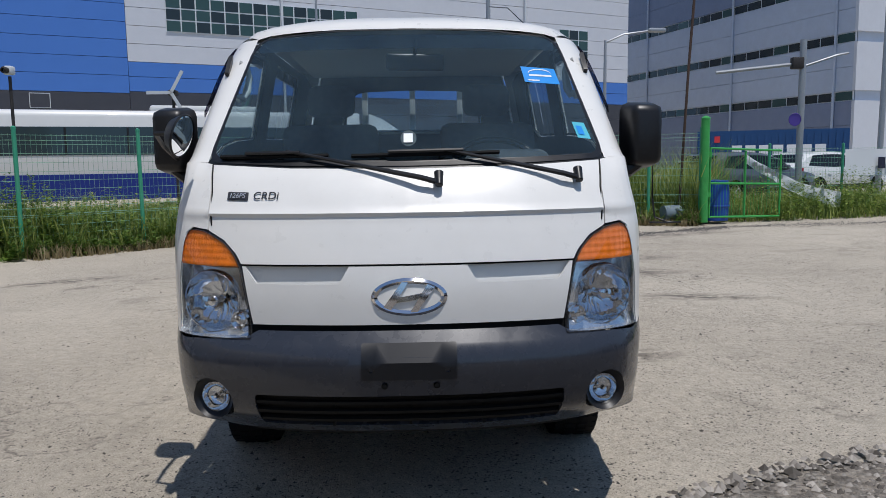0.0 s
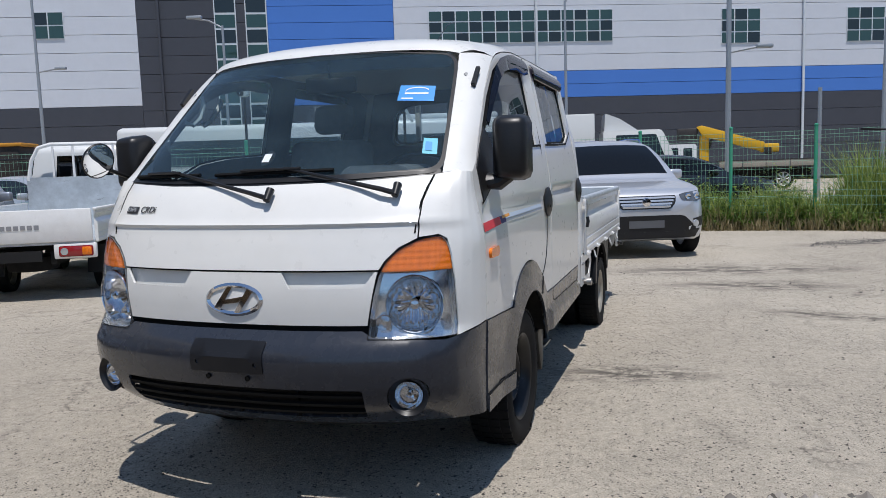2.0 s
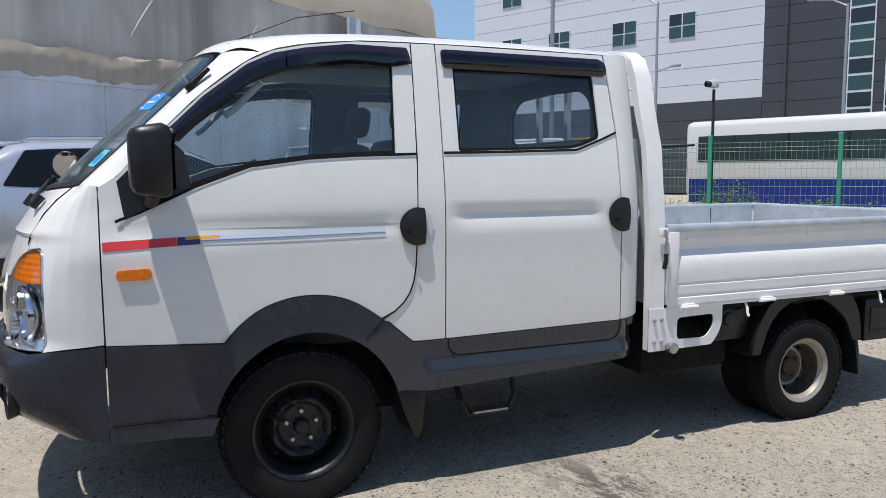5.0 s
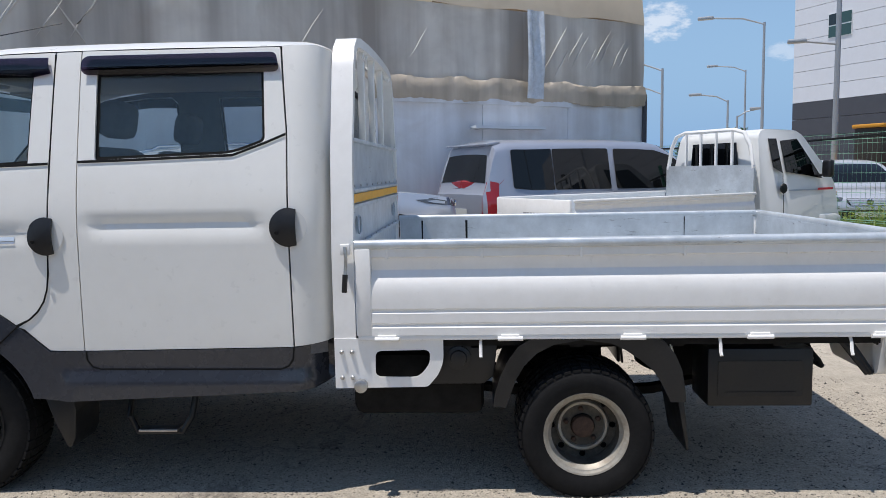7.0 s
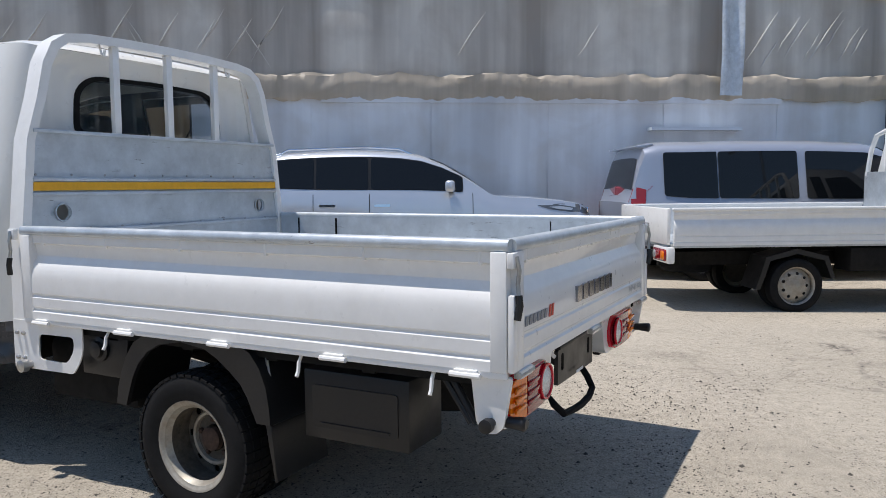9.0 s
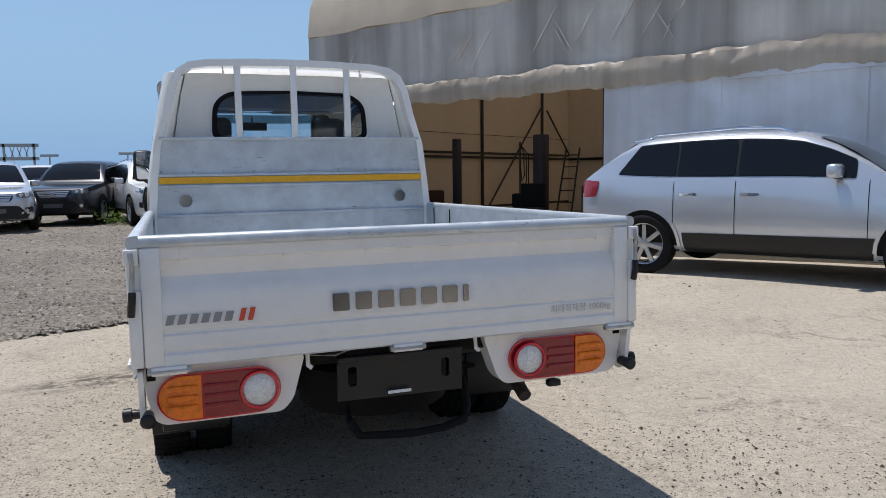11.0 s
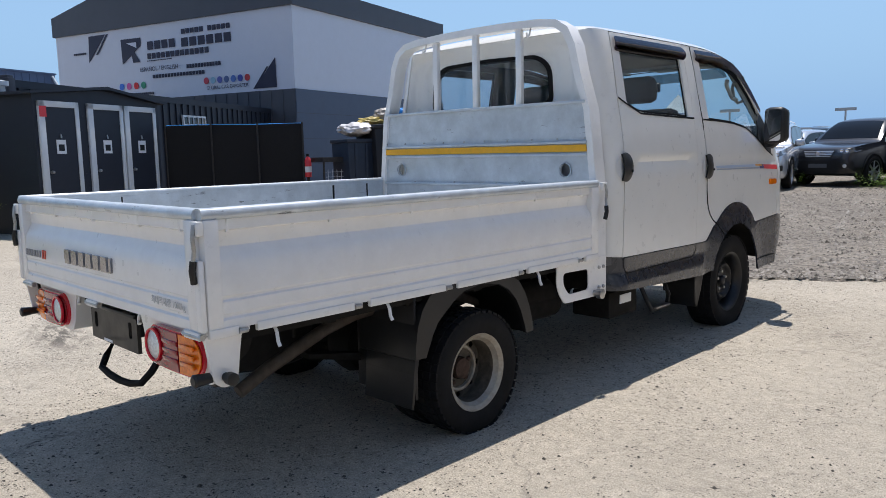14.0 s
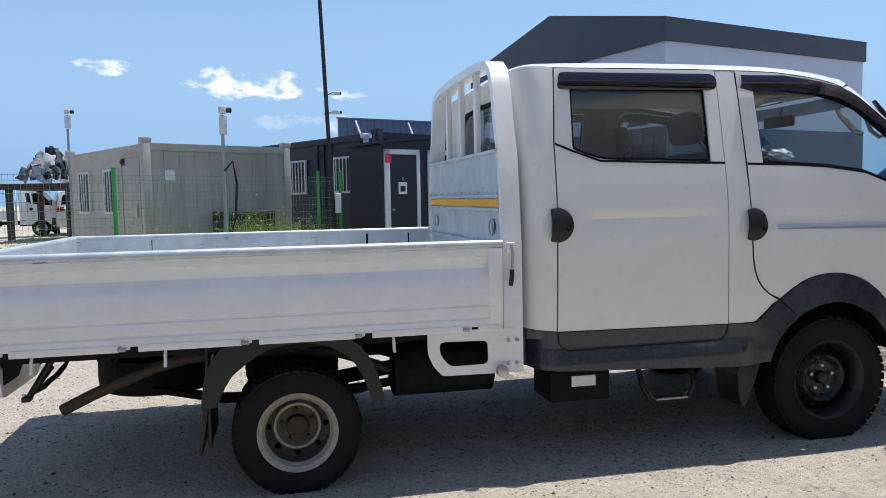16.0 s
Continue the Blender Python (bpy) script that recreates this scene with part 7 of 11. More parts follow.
def window_grid(parent, x0, x1, z0, z1, nx, nz, y=-0.05, glass_mat=None, frame_mat=WINFRAME, bar=0.07):
    w = part("window", box(x0, y, z0, x1, y + 0.1, z1), frame_mat, parent, smooth=None)
    for i in range(nx):
        for k in range(nz):
            a, b_ = x0 + (x1 - x0) * i / nx, x0 + (x1 - x0) * (i + 1) / nx
            c, d = z0 + (z1 - z0) * k / nz, z0 + (z1 - z0) * (k + 1) / nz
            gm = glass_mat or (PANE_G if (i * 7 + k * 3) % 5 < 3 else PANE)
            part("pane", box(a + bar / 2, y - 0.012, c + bar / 2, b_ - bar / 2, y + 0.02, d - bar / 2), gm, w, smooth=None)
    return w


for z0, z1 in ((9.0, 10.45), (12.6, 14.05)):
    for x0 in (6.1, 10.0, 14.75, 18.5):
        window_grid(fac, x0, x0 + 1.65, z0, z1, 2, 2)
window_grid(fac, 40.2, 51.1, 8.4, 10.25, 14, 3)
for x0 in (57.8, 65.8):
    window_grid(fac, x0, x0 + 2.45, 8.15, 10.2, 3, 3)
for x0 in (28.2, 29.9):
    window_grid(fac, x0, x0 + 1.2, 3.6, 14.4, 1, 13, bar=0.12)
window_grid(fac, 33.5, 34.45, 4.25, 5.0, 1, 1, glass_mat=SIDING_D)
for x0 in (25.2, 46.5, 63.0):
    part("downpipe", tube([(x0, -0.12, 0), (x0, -0.12, 18)], 0.08, 8), SIDING_D if x0 < 30 else WINFRAME, fac)

GREY = frame_at((30.1, 49.6), (21.6 - 30.1, 75.8 - 49.6))
grey = thing("grey_factory", "grey-blue factory with long strip windows", "building", m=GREY)
part("core", box(0, -25, 0, 75, -0.3, 21), SIDING_G, grey)
for z0, z1, mt in ((0, 5.1, SIDING_N), (5.8, 9.1, SIDING_G), (9.8, 13.0, SIDING_G), (13.7, 21, SIDING_N)):
    for x0, x1 in ((0, 12), (12, 24), (24, 40), (40, 75)):
        siding(grey, x0, x1, z0, z1, mt if x0 < 24 or z0 > 5 else SIDING_G, 1.65, y=-0.3, d=0.3)
for z0 in (5.1, 9.1, 13.0):
    part("window_strip", box(0, -0.2, z0, 75, -0.1, z0 + 0.7), WINFRAME, grey, smooth=None)
    for i in range(50):
        part("pane", box(i * 1.5 + 0.06, -0.12, z0 + 0.06, i * 1.5 + 1.44, -0.06, z0 + 0.64), PANE_G if i % 4 == 0 else PANE, grey, smooth=None)
for z0, z1 in ((0, 5.1), (5.8, 9.1), (9.8, 13.0), (13.7, 21)):
    part("end_siding", box(-0.25, -25, z0, 0, 0, z1), SIDING_W, grey, smooth=None)
for x0 in (1.5, 12.0, 24.0):
    part("downpipe", tube([(x0, 0.1, 0), (x0, 0.1, 21)], 0.09, 8), SIDING_G, grey)
part("red_sign_shape", box(-0.3, -6.5, 14.6, -0.25, -2.0, 17.6), mat("sign_red", (0.55, 0.05, 0.06), 0.5), grey)

# the tarpaulin workshop


def tarp_mat(name, base, dark, period, through=0.25, warm=None):
    m = bpy.data.materials.new(name)
    m.use_nodes = True
    nt = m.node_tree
    N, L = nt.nodes.new, nt.links.new
    p = nt.nodes["Principled BSDF"]
    p.inputs["Roughness"].default_value = 0.55
    co = N("ShaderNodeTexCoord")
    sep = N("ShaderNodeSeparateXYZ")
    L(co.outputs["Object"], sep.inputs[0])
    st = N("ShaderNodeCombineXYZ")
    L(sep.outputs[0], st.inputs[0])
    mul = N("ShaderNodeMath")
    mul.operation = 'MULTIPLY'
    mul.inputs[1].default_value = 0.06
    L(sep.outputs[2], mul.inputs[0])
    L(mul.outputs[0], st.inputs[2])
    n1 = N("ShaderNodeTexNoise")
    n1.inputs["Scale"].default_value, n1.inputs["Detail"].default_value, n1.inputs["Roughness"].default_value = period, 4, 0.55
    L(st.outputs[0], n1.inputs["Vector"])
    r1 = N("ShaderNodeMapRange")
    r1.inputs["From Min"].default_value, r1.inputs["From Max"].default_value = 0.36, 0.66
    L(n1.outputs["Fac"], r1.inputs["Value"])
    n2 = N("ShaderNodeTexNoise")
    n2.inputs["Scale"].default_value, n2.inputs["Detail"].default_value, n2.inputs["Distortion"].default_value = 1.3, 7, 0.4
    L(co.outputs["Object"], n2.inputs["Vector"])
    r2 = N("ShaderNodeMapRange")
    r2.inputs["From Min"].default_value, r2.inputs["From Max"].default_value, r2.inputs["To Max"].default_value = 0.45, 0.8, 0.6
    L(n2.outputs["Fac"], r2.inputs["Value"])
    m1, m2 = N("ShaderNodeMix"), N("ShaderNodeMix")
    for x in (m1, m2):
        x.data_type = 'RGBA'
    L(r1.outputs[0], m1.inputs["Factor"])
    m1.inputs["A"].default_value, m1.inputs["B"].default_value = (*base, 1), (*dark, 1)
    L(r2.outputs[0], m2.inputs["Factor"])
    L(m1.outputs["Result"], m2.inputs["A"])
    m2.inputs["B"].default_value = (*(warm or (0.36, 0.32, 0.27)), 1)
    L(m2.outputs["Result"], p.inputs["Base Color"])
    bp = N("ShaderNodeBump")
    bp.inputs["Strength"].default_value, bp.inputs["Distance"].default_value = 0.5, 0.05
    L(n2.outputs["Fac"], bp.inputs["Height"])
    L(bp.outputs[0], p.inputs["Normal"])
    if through:
        tr, mx = N("ShaderNodeBsdfTranslucent"), N("ShaderNodeMixShader")
        L(m2.outputs["Result"], tr.inputs[0])
        mx.inputs[0].default_value = through
        L(p.outputs[0], mx.inputs[1])
        L(tr.outputs[0], mx.inputs[2])
        L(mx.outputs[0], nt.nodes["Material Output"].inputs[0])
    return m


TARP_UP = tarp_mat("weathered_tarpaulin", (0.78, 0.74, 0.67), (0.37, 0.335, 0.295), 1.5, 0.12, (0.37, 0.31, 0.25))
TARP_LOW = tarp_mat("painted_panel", (0.80, 0.82, 0.85), (0.58, 0.59, 0.61), 1.6, 0.0, (0.47, 0.42, 0.36))
TARP_ROOF = tarp_mat("beige_tarpaulin", (0.72, 0.63, 0.5), (0.64, 0.56, 0.44), 0.5, 0.3, (0.5, 0.42, 0.32))
TARP_IN = tarp_mat("inner_tarpaulin", (0.66, 0.55, 0.42), (0.57, 0.47, 0.35), 0.4, 0.3, (0.56, 0.44, 0.32))
TARP_SKIRT = tarp_mat("rolled_tarpaulin", (0.60, 0.52, 0.42), (0.44, 0.38, 0.30), 3.2, 0.15, (0.33, 0.27, 0.2))
DARKSTEEL = mat("dark_steel", (0.05, 0.045, 0.042), 0.6, 0.4, grain=0.3, scale=20)

TEN = frame_at((-2.24, -9.0, 0.1), (-0.506, 0.8625)) @ Matrix(((1, 0, 0, 0), (0, 1, 0, 0), (-0.0125, 0, 1, 0), (0, 0, 0, 1)))  # x along the long wall, y into the tent
LEN, DEP, EAVE = 18.1, 11.0, 4.16
tent = thing("workshop_tent", "weathered tarpaulin workshop with a rolled-up beige skirt and open bay", "tent", m=TEN)


def wavy(x0, x1, z0, z1, amp, freq, y=0.0, nx=120, nz=10, seed=0):
    b = bmesh.new()
    rows = []
    for j in range(nz + 1):
        z = z0 + (z1 - z0) * j / nz
        rows.append([b.verts.new((x0 + (x1 - x0) * i / nx, y + amp * noise.noise(((x0 + (x1 - x0) * i / nx) * freq, z * 0.7, seed)) * math.sin(math.pi * (0.15 + 0.7 * j / nz)), z)) for i in range(nx + 1)])
    for r0, r1 in zip(rows, rows[1:]):
        for i in range(nx):
            b.faces.new((r0[i], r0[i + 1], r1[i + 1], r1[i]))
    return b


part("upper_tarp", wavy(0, LEN, 2.9, EAVE, 0.05, 1.6), TARP_UP, tent, "grey stained upper tarpaulin")
part("lower_wall", box(7.0, 0.0, 0, LEN, 0.06, 2.75), TARP_LOW, tent, "pale grey lower wall panels")
for i, x0 in enumerate((7.0, 8.85, 10.7, 12.55, 14.4, 16.25)):
    part("wall_panel", box(x0 + 0.012, -0.012, 0.12, x0 + 1.838, 0.0, 2.74), TARP_LOW, tent)
part("plinth", box(7.0, -0.10, -0.1, LEN, 0.1, 0.13), CONC, tent)
part("top_track", box(9.0, -0.07, 2.50, 16.3, 0.0, 2.60), TARP_LOW, tent)
# rolled skirt: a drooping fold of tarpaulin along the wall
b = bmesh.new()
rows = []
nx = 520
for i in range(nx + 1):
    x = LEN * i / nx
    sag = 0.05 * noise.noise((x * 0.9, 3, 1)) + 0.035 * noise.noise((x * 2.7, 7, 1)) - 0.012 * abs(noise.noise((x * 4.0, 2, 9)))
    ring = []
    for k in range(9):
        a = math.radians(-100 + k * 200 / 8)
        r = 0.15 + 0.04 * noise.noise((x * 1.7, k * 0.8, 4)) + 0.035 * abs(noise.noise((x * 4 + k * 0.5, k * 0.7, 8))) - 0.02
        crease = 0.020 * abs(noise.noise((x * 5.5, k * 0.35, 11))) + 0.012 * noise.noise((x * 13.0 + k * 0.9, k * 0.6, 3))
        ring.append(b.verts.new((x + 0.02 * noise.noise((x * 3, k, 6)), -0.05 - r * math.cos(a) * 0.30 - crease, 2.74 + sag + r * 1.38 * math.sin(a) + 0.012 * noise.noise((x * 8.0, k, 1)))))
    rows.append(ring)
for r0, r1 in zip(rows, rows[1:]):
    for k in range(8):
        b.faces.new((r0[k], r0[k + 1], r1[k + 1], r1[k]))
part("rolled_skirt", b, TARP_SKIRT, tent, "beige rolled tarpaulin skirt", 40)
# vaulted roof
b = bmesh.new()
rows = []
for i in range(31):
    x = LEN * i / 30
    row = []
    for k in range(19):
        a = math.pi * k / 18
        row.append(b.verts.new((x, DEP / 2 - (DEP / 2 + 0.02) * math.cos(a) , EAVE + 3.0 * math.sin(a) ** 0.9 + 0.03 * math.cos(x * 2 * math.pi / 1.9))))
    rows.append(row)
for r0, r1 in zip(rows, rows[1:]):
    for k in range(18):
        b.faces.new((r0[k], r0[k + 1], r1[k + 1], r1[k]))
part("roof_cover", b, TARP_ROOF, tent, "beige vaulted tarpaulin roof", 60)
for x in (0.02, LEN - 0.02):
    arc = [(0, 0)] + [(DEP / 2 - DEP / 2 * math.cos(math.pi * k / 18), EAVE + 3.0 * math.sin(math.pi * k / 18) ** 0.9) for k in range(19)] + [(DEP, 0)]
    part("gable_tarp", prism(arc, x - 0.01, x + 0.01, 'X'), TARP_IN, tent)
part("rear_tarp", box(0, DEP - 0.02, 0, LEN, DEP, EAVE), TARP_IN, tent)
part("inner_partition", box(8.6, 0.1, 0, 8.64, DEP - 0.1, EAVE), TARP_IN, tent)
for x in (0.05, 7.0):
    part("post", box(x - 0.05, 0.06, 0, x + 0.05, 0.16, EAVE), DARKSTEEL, tent)
for y in (3.03, 6.14, 9.28):
    part("gable_post", box(0.05, y - 0.035, 0, 0.11, y + 0.035, EAVE + 1.2), DARKSTEEL, tent)
for z in (0.35, 1.72, 1.84):
    part("gable_rail", box(0.05, 0.1, z - 0.03, 0.10, DEP - 0.1, z + 0.03), DARKSTEEL, tent)
part("gable_wire", tube([(0.08, 0.1, 2.35), (0.08, DEP, 2.35)], 0.008, 5), DARKSTEEL, tent)
for y, z in ((3.2, 1.72), (6.4, 1.72)):
    part("rear_rail", box(0.1, DEP - 0.12, z - 0.04, 8.6, DEP - 0.06, z + 0.04), DARKSTEEL, tent)
for x in (2.0, 4.3, 6.6):
    part("rear_post", box(x - 0.05, DEP - 0.14, 0, x + 0.05, DEP - 0.04, EAVE), DARKSTEEL, tent)
part("brace", tube([(0.15, 6.3, 0.3), (0.15, 9.1, 3.25)], 0.028, 6), DARKSTEEL, tent)
part("brace", tube([(0.15, 9.45, 3.2), (0.15, 10.85, 1.85)], 0.028, 6), DARKSTEEL, tent)
part("brace", tube([(2.3, DEP - 0.2, 0.3), (4.3, DEP - 0.2, 3.4)], 0.03, 6), DARKSTEEL, tent)
part("corner_pipe", tube([(LEN, -0.04, 0), (LEN, -0.04, 2.8)], 0.05, 8), SIDING_D, tent)
part("patch_strip", wavy(15.25, 15.62, 2.62, EAVE, 0.16, 5.0, -0.16, 16, 14, 5), mat("clear_plastic_patch", (0.6, 0.64, 0.68), 0.2, grain=0.2, scale=7, bump=0.03, bump_scale=9), tent)
FOLD = tarp_mat("creased_tarpaulin", (0.76, 0.74, 0.69), (0.55, 0.52, 0.47), 1.5, 0.1)
rr = random.Random(17)
for k in range(24):
    x0 = 15.95 + k * 0.2 + rr.uniform(-0.05, 0.05) if k < 9 else rr.uniform(1.0, 14.4)
    z0, s = rr.uniform(3.3, 3.6), rr.uniform(0.35, 0.8)
    lean = -0.7 if k >= 9 and k % 4 == 0 else 0.7
    part("tarp_fold", tube([(x0 + lean * s * q + rr.uniform(-.015, .015), -0.028 + 0.02 * noise.noise((x0 + q, z0, 2)), z0 + s * q * 1.1) for q in (-0.5, -0.2, 0.1, 0.5)], [0.001, 0.012, 0.013, 0.001], 6), FOLD, tent)
part("window_awning", box(14.15, -0.24, 2.07, 15.6, -0.01, 2.12), WINFRAME, tent)
# floor colour darkened to stand in for the bay's indoor shade
part("workshop_floor", box(0.1, 0.1, -0.08, 8.6, DEP - 0.1, 0.0), mat("shade_dark_concrete", (0.13, 0.12, 0.11), 0.6, grain=0.25, scale=5, stain=0.6, stain_scale=1.4, stain_color=(0.035, 0.032, 0.03)), tent)


def at_tent(x, y, z=0.0, turn=0):
    return TEN @ pose(x, y, z, 0, 0, turn)


lift = thing("car_lift", "dark two-post car lift inside the workshop", "car lift", m=at_tent(0, 0, 0))
for x, y, w in ((0.63, 4.3, 0.09), (3.15, 4.3, 0.14)):
    part("column", box(x - w, y - w, 0, x + w, y + w, 2.15, 0.02), mat("lift_blue_black", (0.035, 0.035, 0.05), 0.5, grain=0.2), lift)
    part("foot_plate", box(x - 0.3, y - 0.3, 0, x + 0.3, y + 0.3, 0.03), DARKSTEEL, lift)
    part("swing_arm", box(x - 0.05, y - 1.0, 0.10, x + 0.05, y, 0.2, 0.01), DARKSTEEL, lift)
ch = thing("salvaged_armchair", "black seat taken from a car, standing loose on the floor", "armchair", m=at_tent(0.55, 1.5, 0, 200))
part("cushion", box(-0.25, -0.25, 0.15, 0.25, 0.25, 0.35, 0.06), MATTBLACK, ch)
part("backrest", box(-0.25, 0.20, 0.30, 0.25, 0.34, 0.92, 0.05), MATTBLACK, ch)
part("headrest", box(-0.13, 0.22, 1.0, 0.13, 0.32, 1.2, 0.04), MATTBLACK, ch)
part("runner", box(-0.22, -0.2, 0.0, 0.22, 0.2, 0.15, 0.01), DARKSTEEL, ch)
sf = thing("leather_sofa", "dark red leather bench seat in the workshop", "sofa", m=at_tent(0.8, 3.0, 0, 90))
MAROON = mat("maroon_leather", (0.045, 0.015, 0.014), 0.5, grain=0.2)
part("back", box(-0.9, 0.25, 0.2, 0.9, 0.42, 0.85, 0.05), MAROON, sf)
part("seat", box(-0.9, -0.3, 0.0, 0.9, 0.28, 0.4, 0.05), MAROON, sf)
oc = thing("office_chair", "black swivel chair in the workshop", "chair", m=at_tent(4.2, 2.2, 0, 20))
part("seat", box(-0.25, -0.25, 0.42, 0.25, 0.25, 0.5, 0.03), MATTBLACK, oc)
part("back", box(-0.25, 0.22, 0.55, 0.25, 0.28, 1.05, 0.03), MATTBLACK, oc)
part("stem", tube([(0, 0, 0.04), (0, 0, 0.42)], 0.03), DARKSTEEL, oc)
for k in range(5):
    a = 2 * math.pi * k / 5
    part("foot", tube([(0, 0, 0.09), (0.28 * math.cos(a), 0.28 * math.sin(a), 0.03)], 0.02, 6), DARKSTEEL, oc)
lad = thing("step_ladder", "narrow metal ladder leaning inside the workshop", "ladder", m=at_tent(3.55, 4.6, 0, 0))
for x in (-0.2, 0.2):
    part("stile", tube([(x, 0, 0), (x * 0.9, 0.5, 1.85)], 0.022, 6), DARKSTEEL, lad)
for k in range(6):
    part("rung", tube([(-0.2, 0.075 + k * 0.075, 0.28 + k * 0.28), (0.2, 0.075 + k * 0.075, 0.28 + k * 0.28)], 0.016, 6), DARKSTEEL, lad)
hz = thing("hanging_hoses", "black air hoses hanging from a hook", "hose", m=at_tent(2.5, 4.4, 0))
part("hook_post", tube([(0, 0, 0), (0, 0, 2.0)], 0.025, 6), DARKSTEEL, hz)
for k in range(3):
    part("hose", tube([(0, 0, 1.95), (0.10 + 0.05 * k, 0.03 * k, 1.7), (0.12 + 0.04 * k, 0.03 * k, 1.2 - 0.15 * k), (0.05, 0.02 * k, 1.05 - 0.15 * k), (0.0, 0, 1.6)], 0.014, 6), BLACK, hz)
cpz = thing("air_compressor", "dark tank compressor with a motor on top", "compressor", m=at_tent(3.5, 2.9, 0, 15))
part("tank", lathe([(-0.45, 0.03), (-0.40, 0.18), (0.40, 0.18), (0.45, 0.03)], 20, 'X', pose(0, 0, 0.34)), DARKSTEEL, cpz)
part("motor", box(-0.16, -0.14, 0.52, 0.16, 0.14, 0.82, 0.04), MATTBLACK, cpz)
part("belt_guard", lathe([(-0.03, 0.03), (-0.03, 0.24), (0.03, 0.24), (0.03, 0.03)], 20, 'Y', pose(0.2, 0.2, 0.72)), DARKSTEEL, cpz)
for x in (-0.3, 0.3):
    part("foot", box(x - 0.03, -0.16, 0, x + 0.03, 0.16, 0.2), DARKSTEEL, cpz)
db = thing("waste_drum", "grey waste bin with rubbish by the tent corner", "bin", m=at_tent(0.35, 0.4, 0))
part("drum", lathe([(0, 0.02), (0, 0.24), (0.75, 0.28), (0.78, 0.27), (0.7, 0.25), (0.68, 0.02)], 20, 'Z'), mat("grey_plastic_bin", (0.16, 0.17, 0.18), 0.6, grain=0.2), db)
part("plank", box(-0.3, -0.05, 0.72, 0.25, 0.05, 0.8, 0.01, pose(0, 0, 0, 0, -14, 20)), mat("old_wood", (0.2, 0.12, 0.07), 0.8, grain=0.3, scale=12), db)


def blob(r, sx_, sy_, sz_, seed, sub=3, rough=0.28):
    b = bmesh.new()
    bmesh.ops.create_icosphere(b, subdivisions=sub, radius=r)
    for v in b.verts:
        k = 1 + rough * noise.noise(v.co * 2.2 / r + Vector((seed, seed * 2, 0))) + rough * 0.5 * noise.noise(v.co * 6 / r + Vector((seed, 0, seed)))
        v.co = Vector((v.co.x * sx_ * k, v.co.y * sy_ * k, v.co.z * sz_ * k))
    lo = min(v.co.z for v in b.verts)
    for v in b.verts:
        v.co.z -= lo
    return b


SACK = mat("woven_sack", (0.5, 0.46, 0.44), 0.7, grain=0.3, scale=18, stain=0.5, stain_scale=6, stain_color=(0.3, 0.14, 0.13))
solid("sack", blob(0.22, 1.0, 0.8, 1.7, 3), SACK, "white woven sack standing by the tent", "sack", m=at_tent(0.75, 0.25, 0), smooth=80)
fx_ = thing("fire_extinguisher", "small red fire extinguisher on the floor", "extinguisher", m=at_tent(0.3, 0.0, 0) @ Matrix.Scale(0.72, 4))
part("cylinder", lathe([(0, 0.02), (0, 0.075), (0.36, 0.075), (0.42, 0.04), (0.45, 0.02)], 16, 'Z'), RED, fx_)
part("valve", box(-0.03, -0.015, 0.44, 0.05, 0.015, 0.5, 0.006), BLACK, fx_)
for i, (x, y, s_) in enumerate(((5.6, 3.0, 0.5), (6.3, 2.2, 0.4), (5.2, 5.5, 0.6))):
    mc = thing("workshop_machine", "dark machine standing in the workshop", "machine", m=at_tent(x, y, 0, 25 * i))
    part("cabinet", box(-s_, -s_ * 0.6, 0.05, s_, s_ * 0.6, 0.5 + s_, 0.03), DARKSTEEL, mc)
    part("drum_head", lathe([(0, 0.02), (0.02, s_ * 0.5), (0.2, s_ * 0.5), (0.22, 0.02)], 18, 'Z', pose(0, 0, 0.5 + s_)), RUST, mc)
    part("base", box(-s_ * 1.1, -s_ * 0.7, 0, s_ * 1.1, s_ * 0.7, 0.05), DARKSTEEL, mc)

# ---- the dealer's hall with the sign
RM = frame_at((16.75, -7.6, 0.12), (0.963, 0.271))
hall = thing("dealer_hall", "gabled charcoal hall with a white dealer sign", "building", m=RM)
HW, HD = 11.4, 9.6
CHAR = mat("charcoal_metal", (0.075, 0.08, 0.095), 0.5, grain=0.08, scale=2, stain=0.15, stain_scale=0.5)
CHAR2 = mat("slate_metal", (0.085, 0.11, 0.16), 0.5, grain=0.06, scale=2)
SIGNW = mat("sign_white", (0.66, 0.68, 0.74), 0.4, grain=0.02, scale=3)
part("lower_wall", box(0, -HD, 0, HW, 0, 3.2), CHAR, hall)
part("sign_wall", box(0.02, -HD + 0.02, 3.2, HW - 0.02, -0.02, 5.72), SIGNW, hall)
gab = [(-0.06, 5.72), (HW + 0.06, 5.72), (HW + 0.06, 6.42), (HW / 2, 7.68), (-0.06, 6.42)]
part("gable_band", prism(gab, -HD - 0.06, 0.06, 'Y'), CHAR, hall)
for i in range(24):
    part("rib", box(i * 0.48, 0.0, 0.1, i * 0.48 + 0.05, 0.025, 3.18), CHAR, hall, smooth=None)
part("side_cladding", box(-0.03, -HD, 0.1, 0.0, 0.0, 3.18), CHAR2, hall)
for k in range(3):
    part("cladding_joint", box(-0.034, -HD, 0.85 + k * 0.8, -0.029, 0.0, 0.865 + k * 0.8), CHAR, hall, smooth=None)
INK = mat("sign_ink", (0.02, 0.022, 0.05), 0.5)


def on_sign(poly, material, name, d=0.01):
    part(name, prism([(x, z) for x, z in poly], 0.0, d, 'Y'), material, hall)


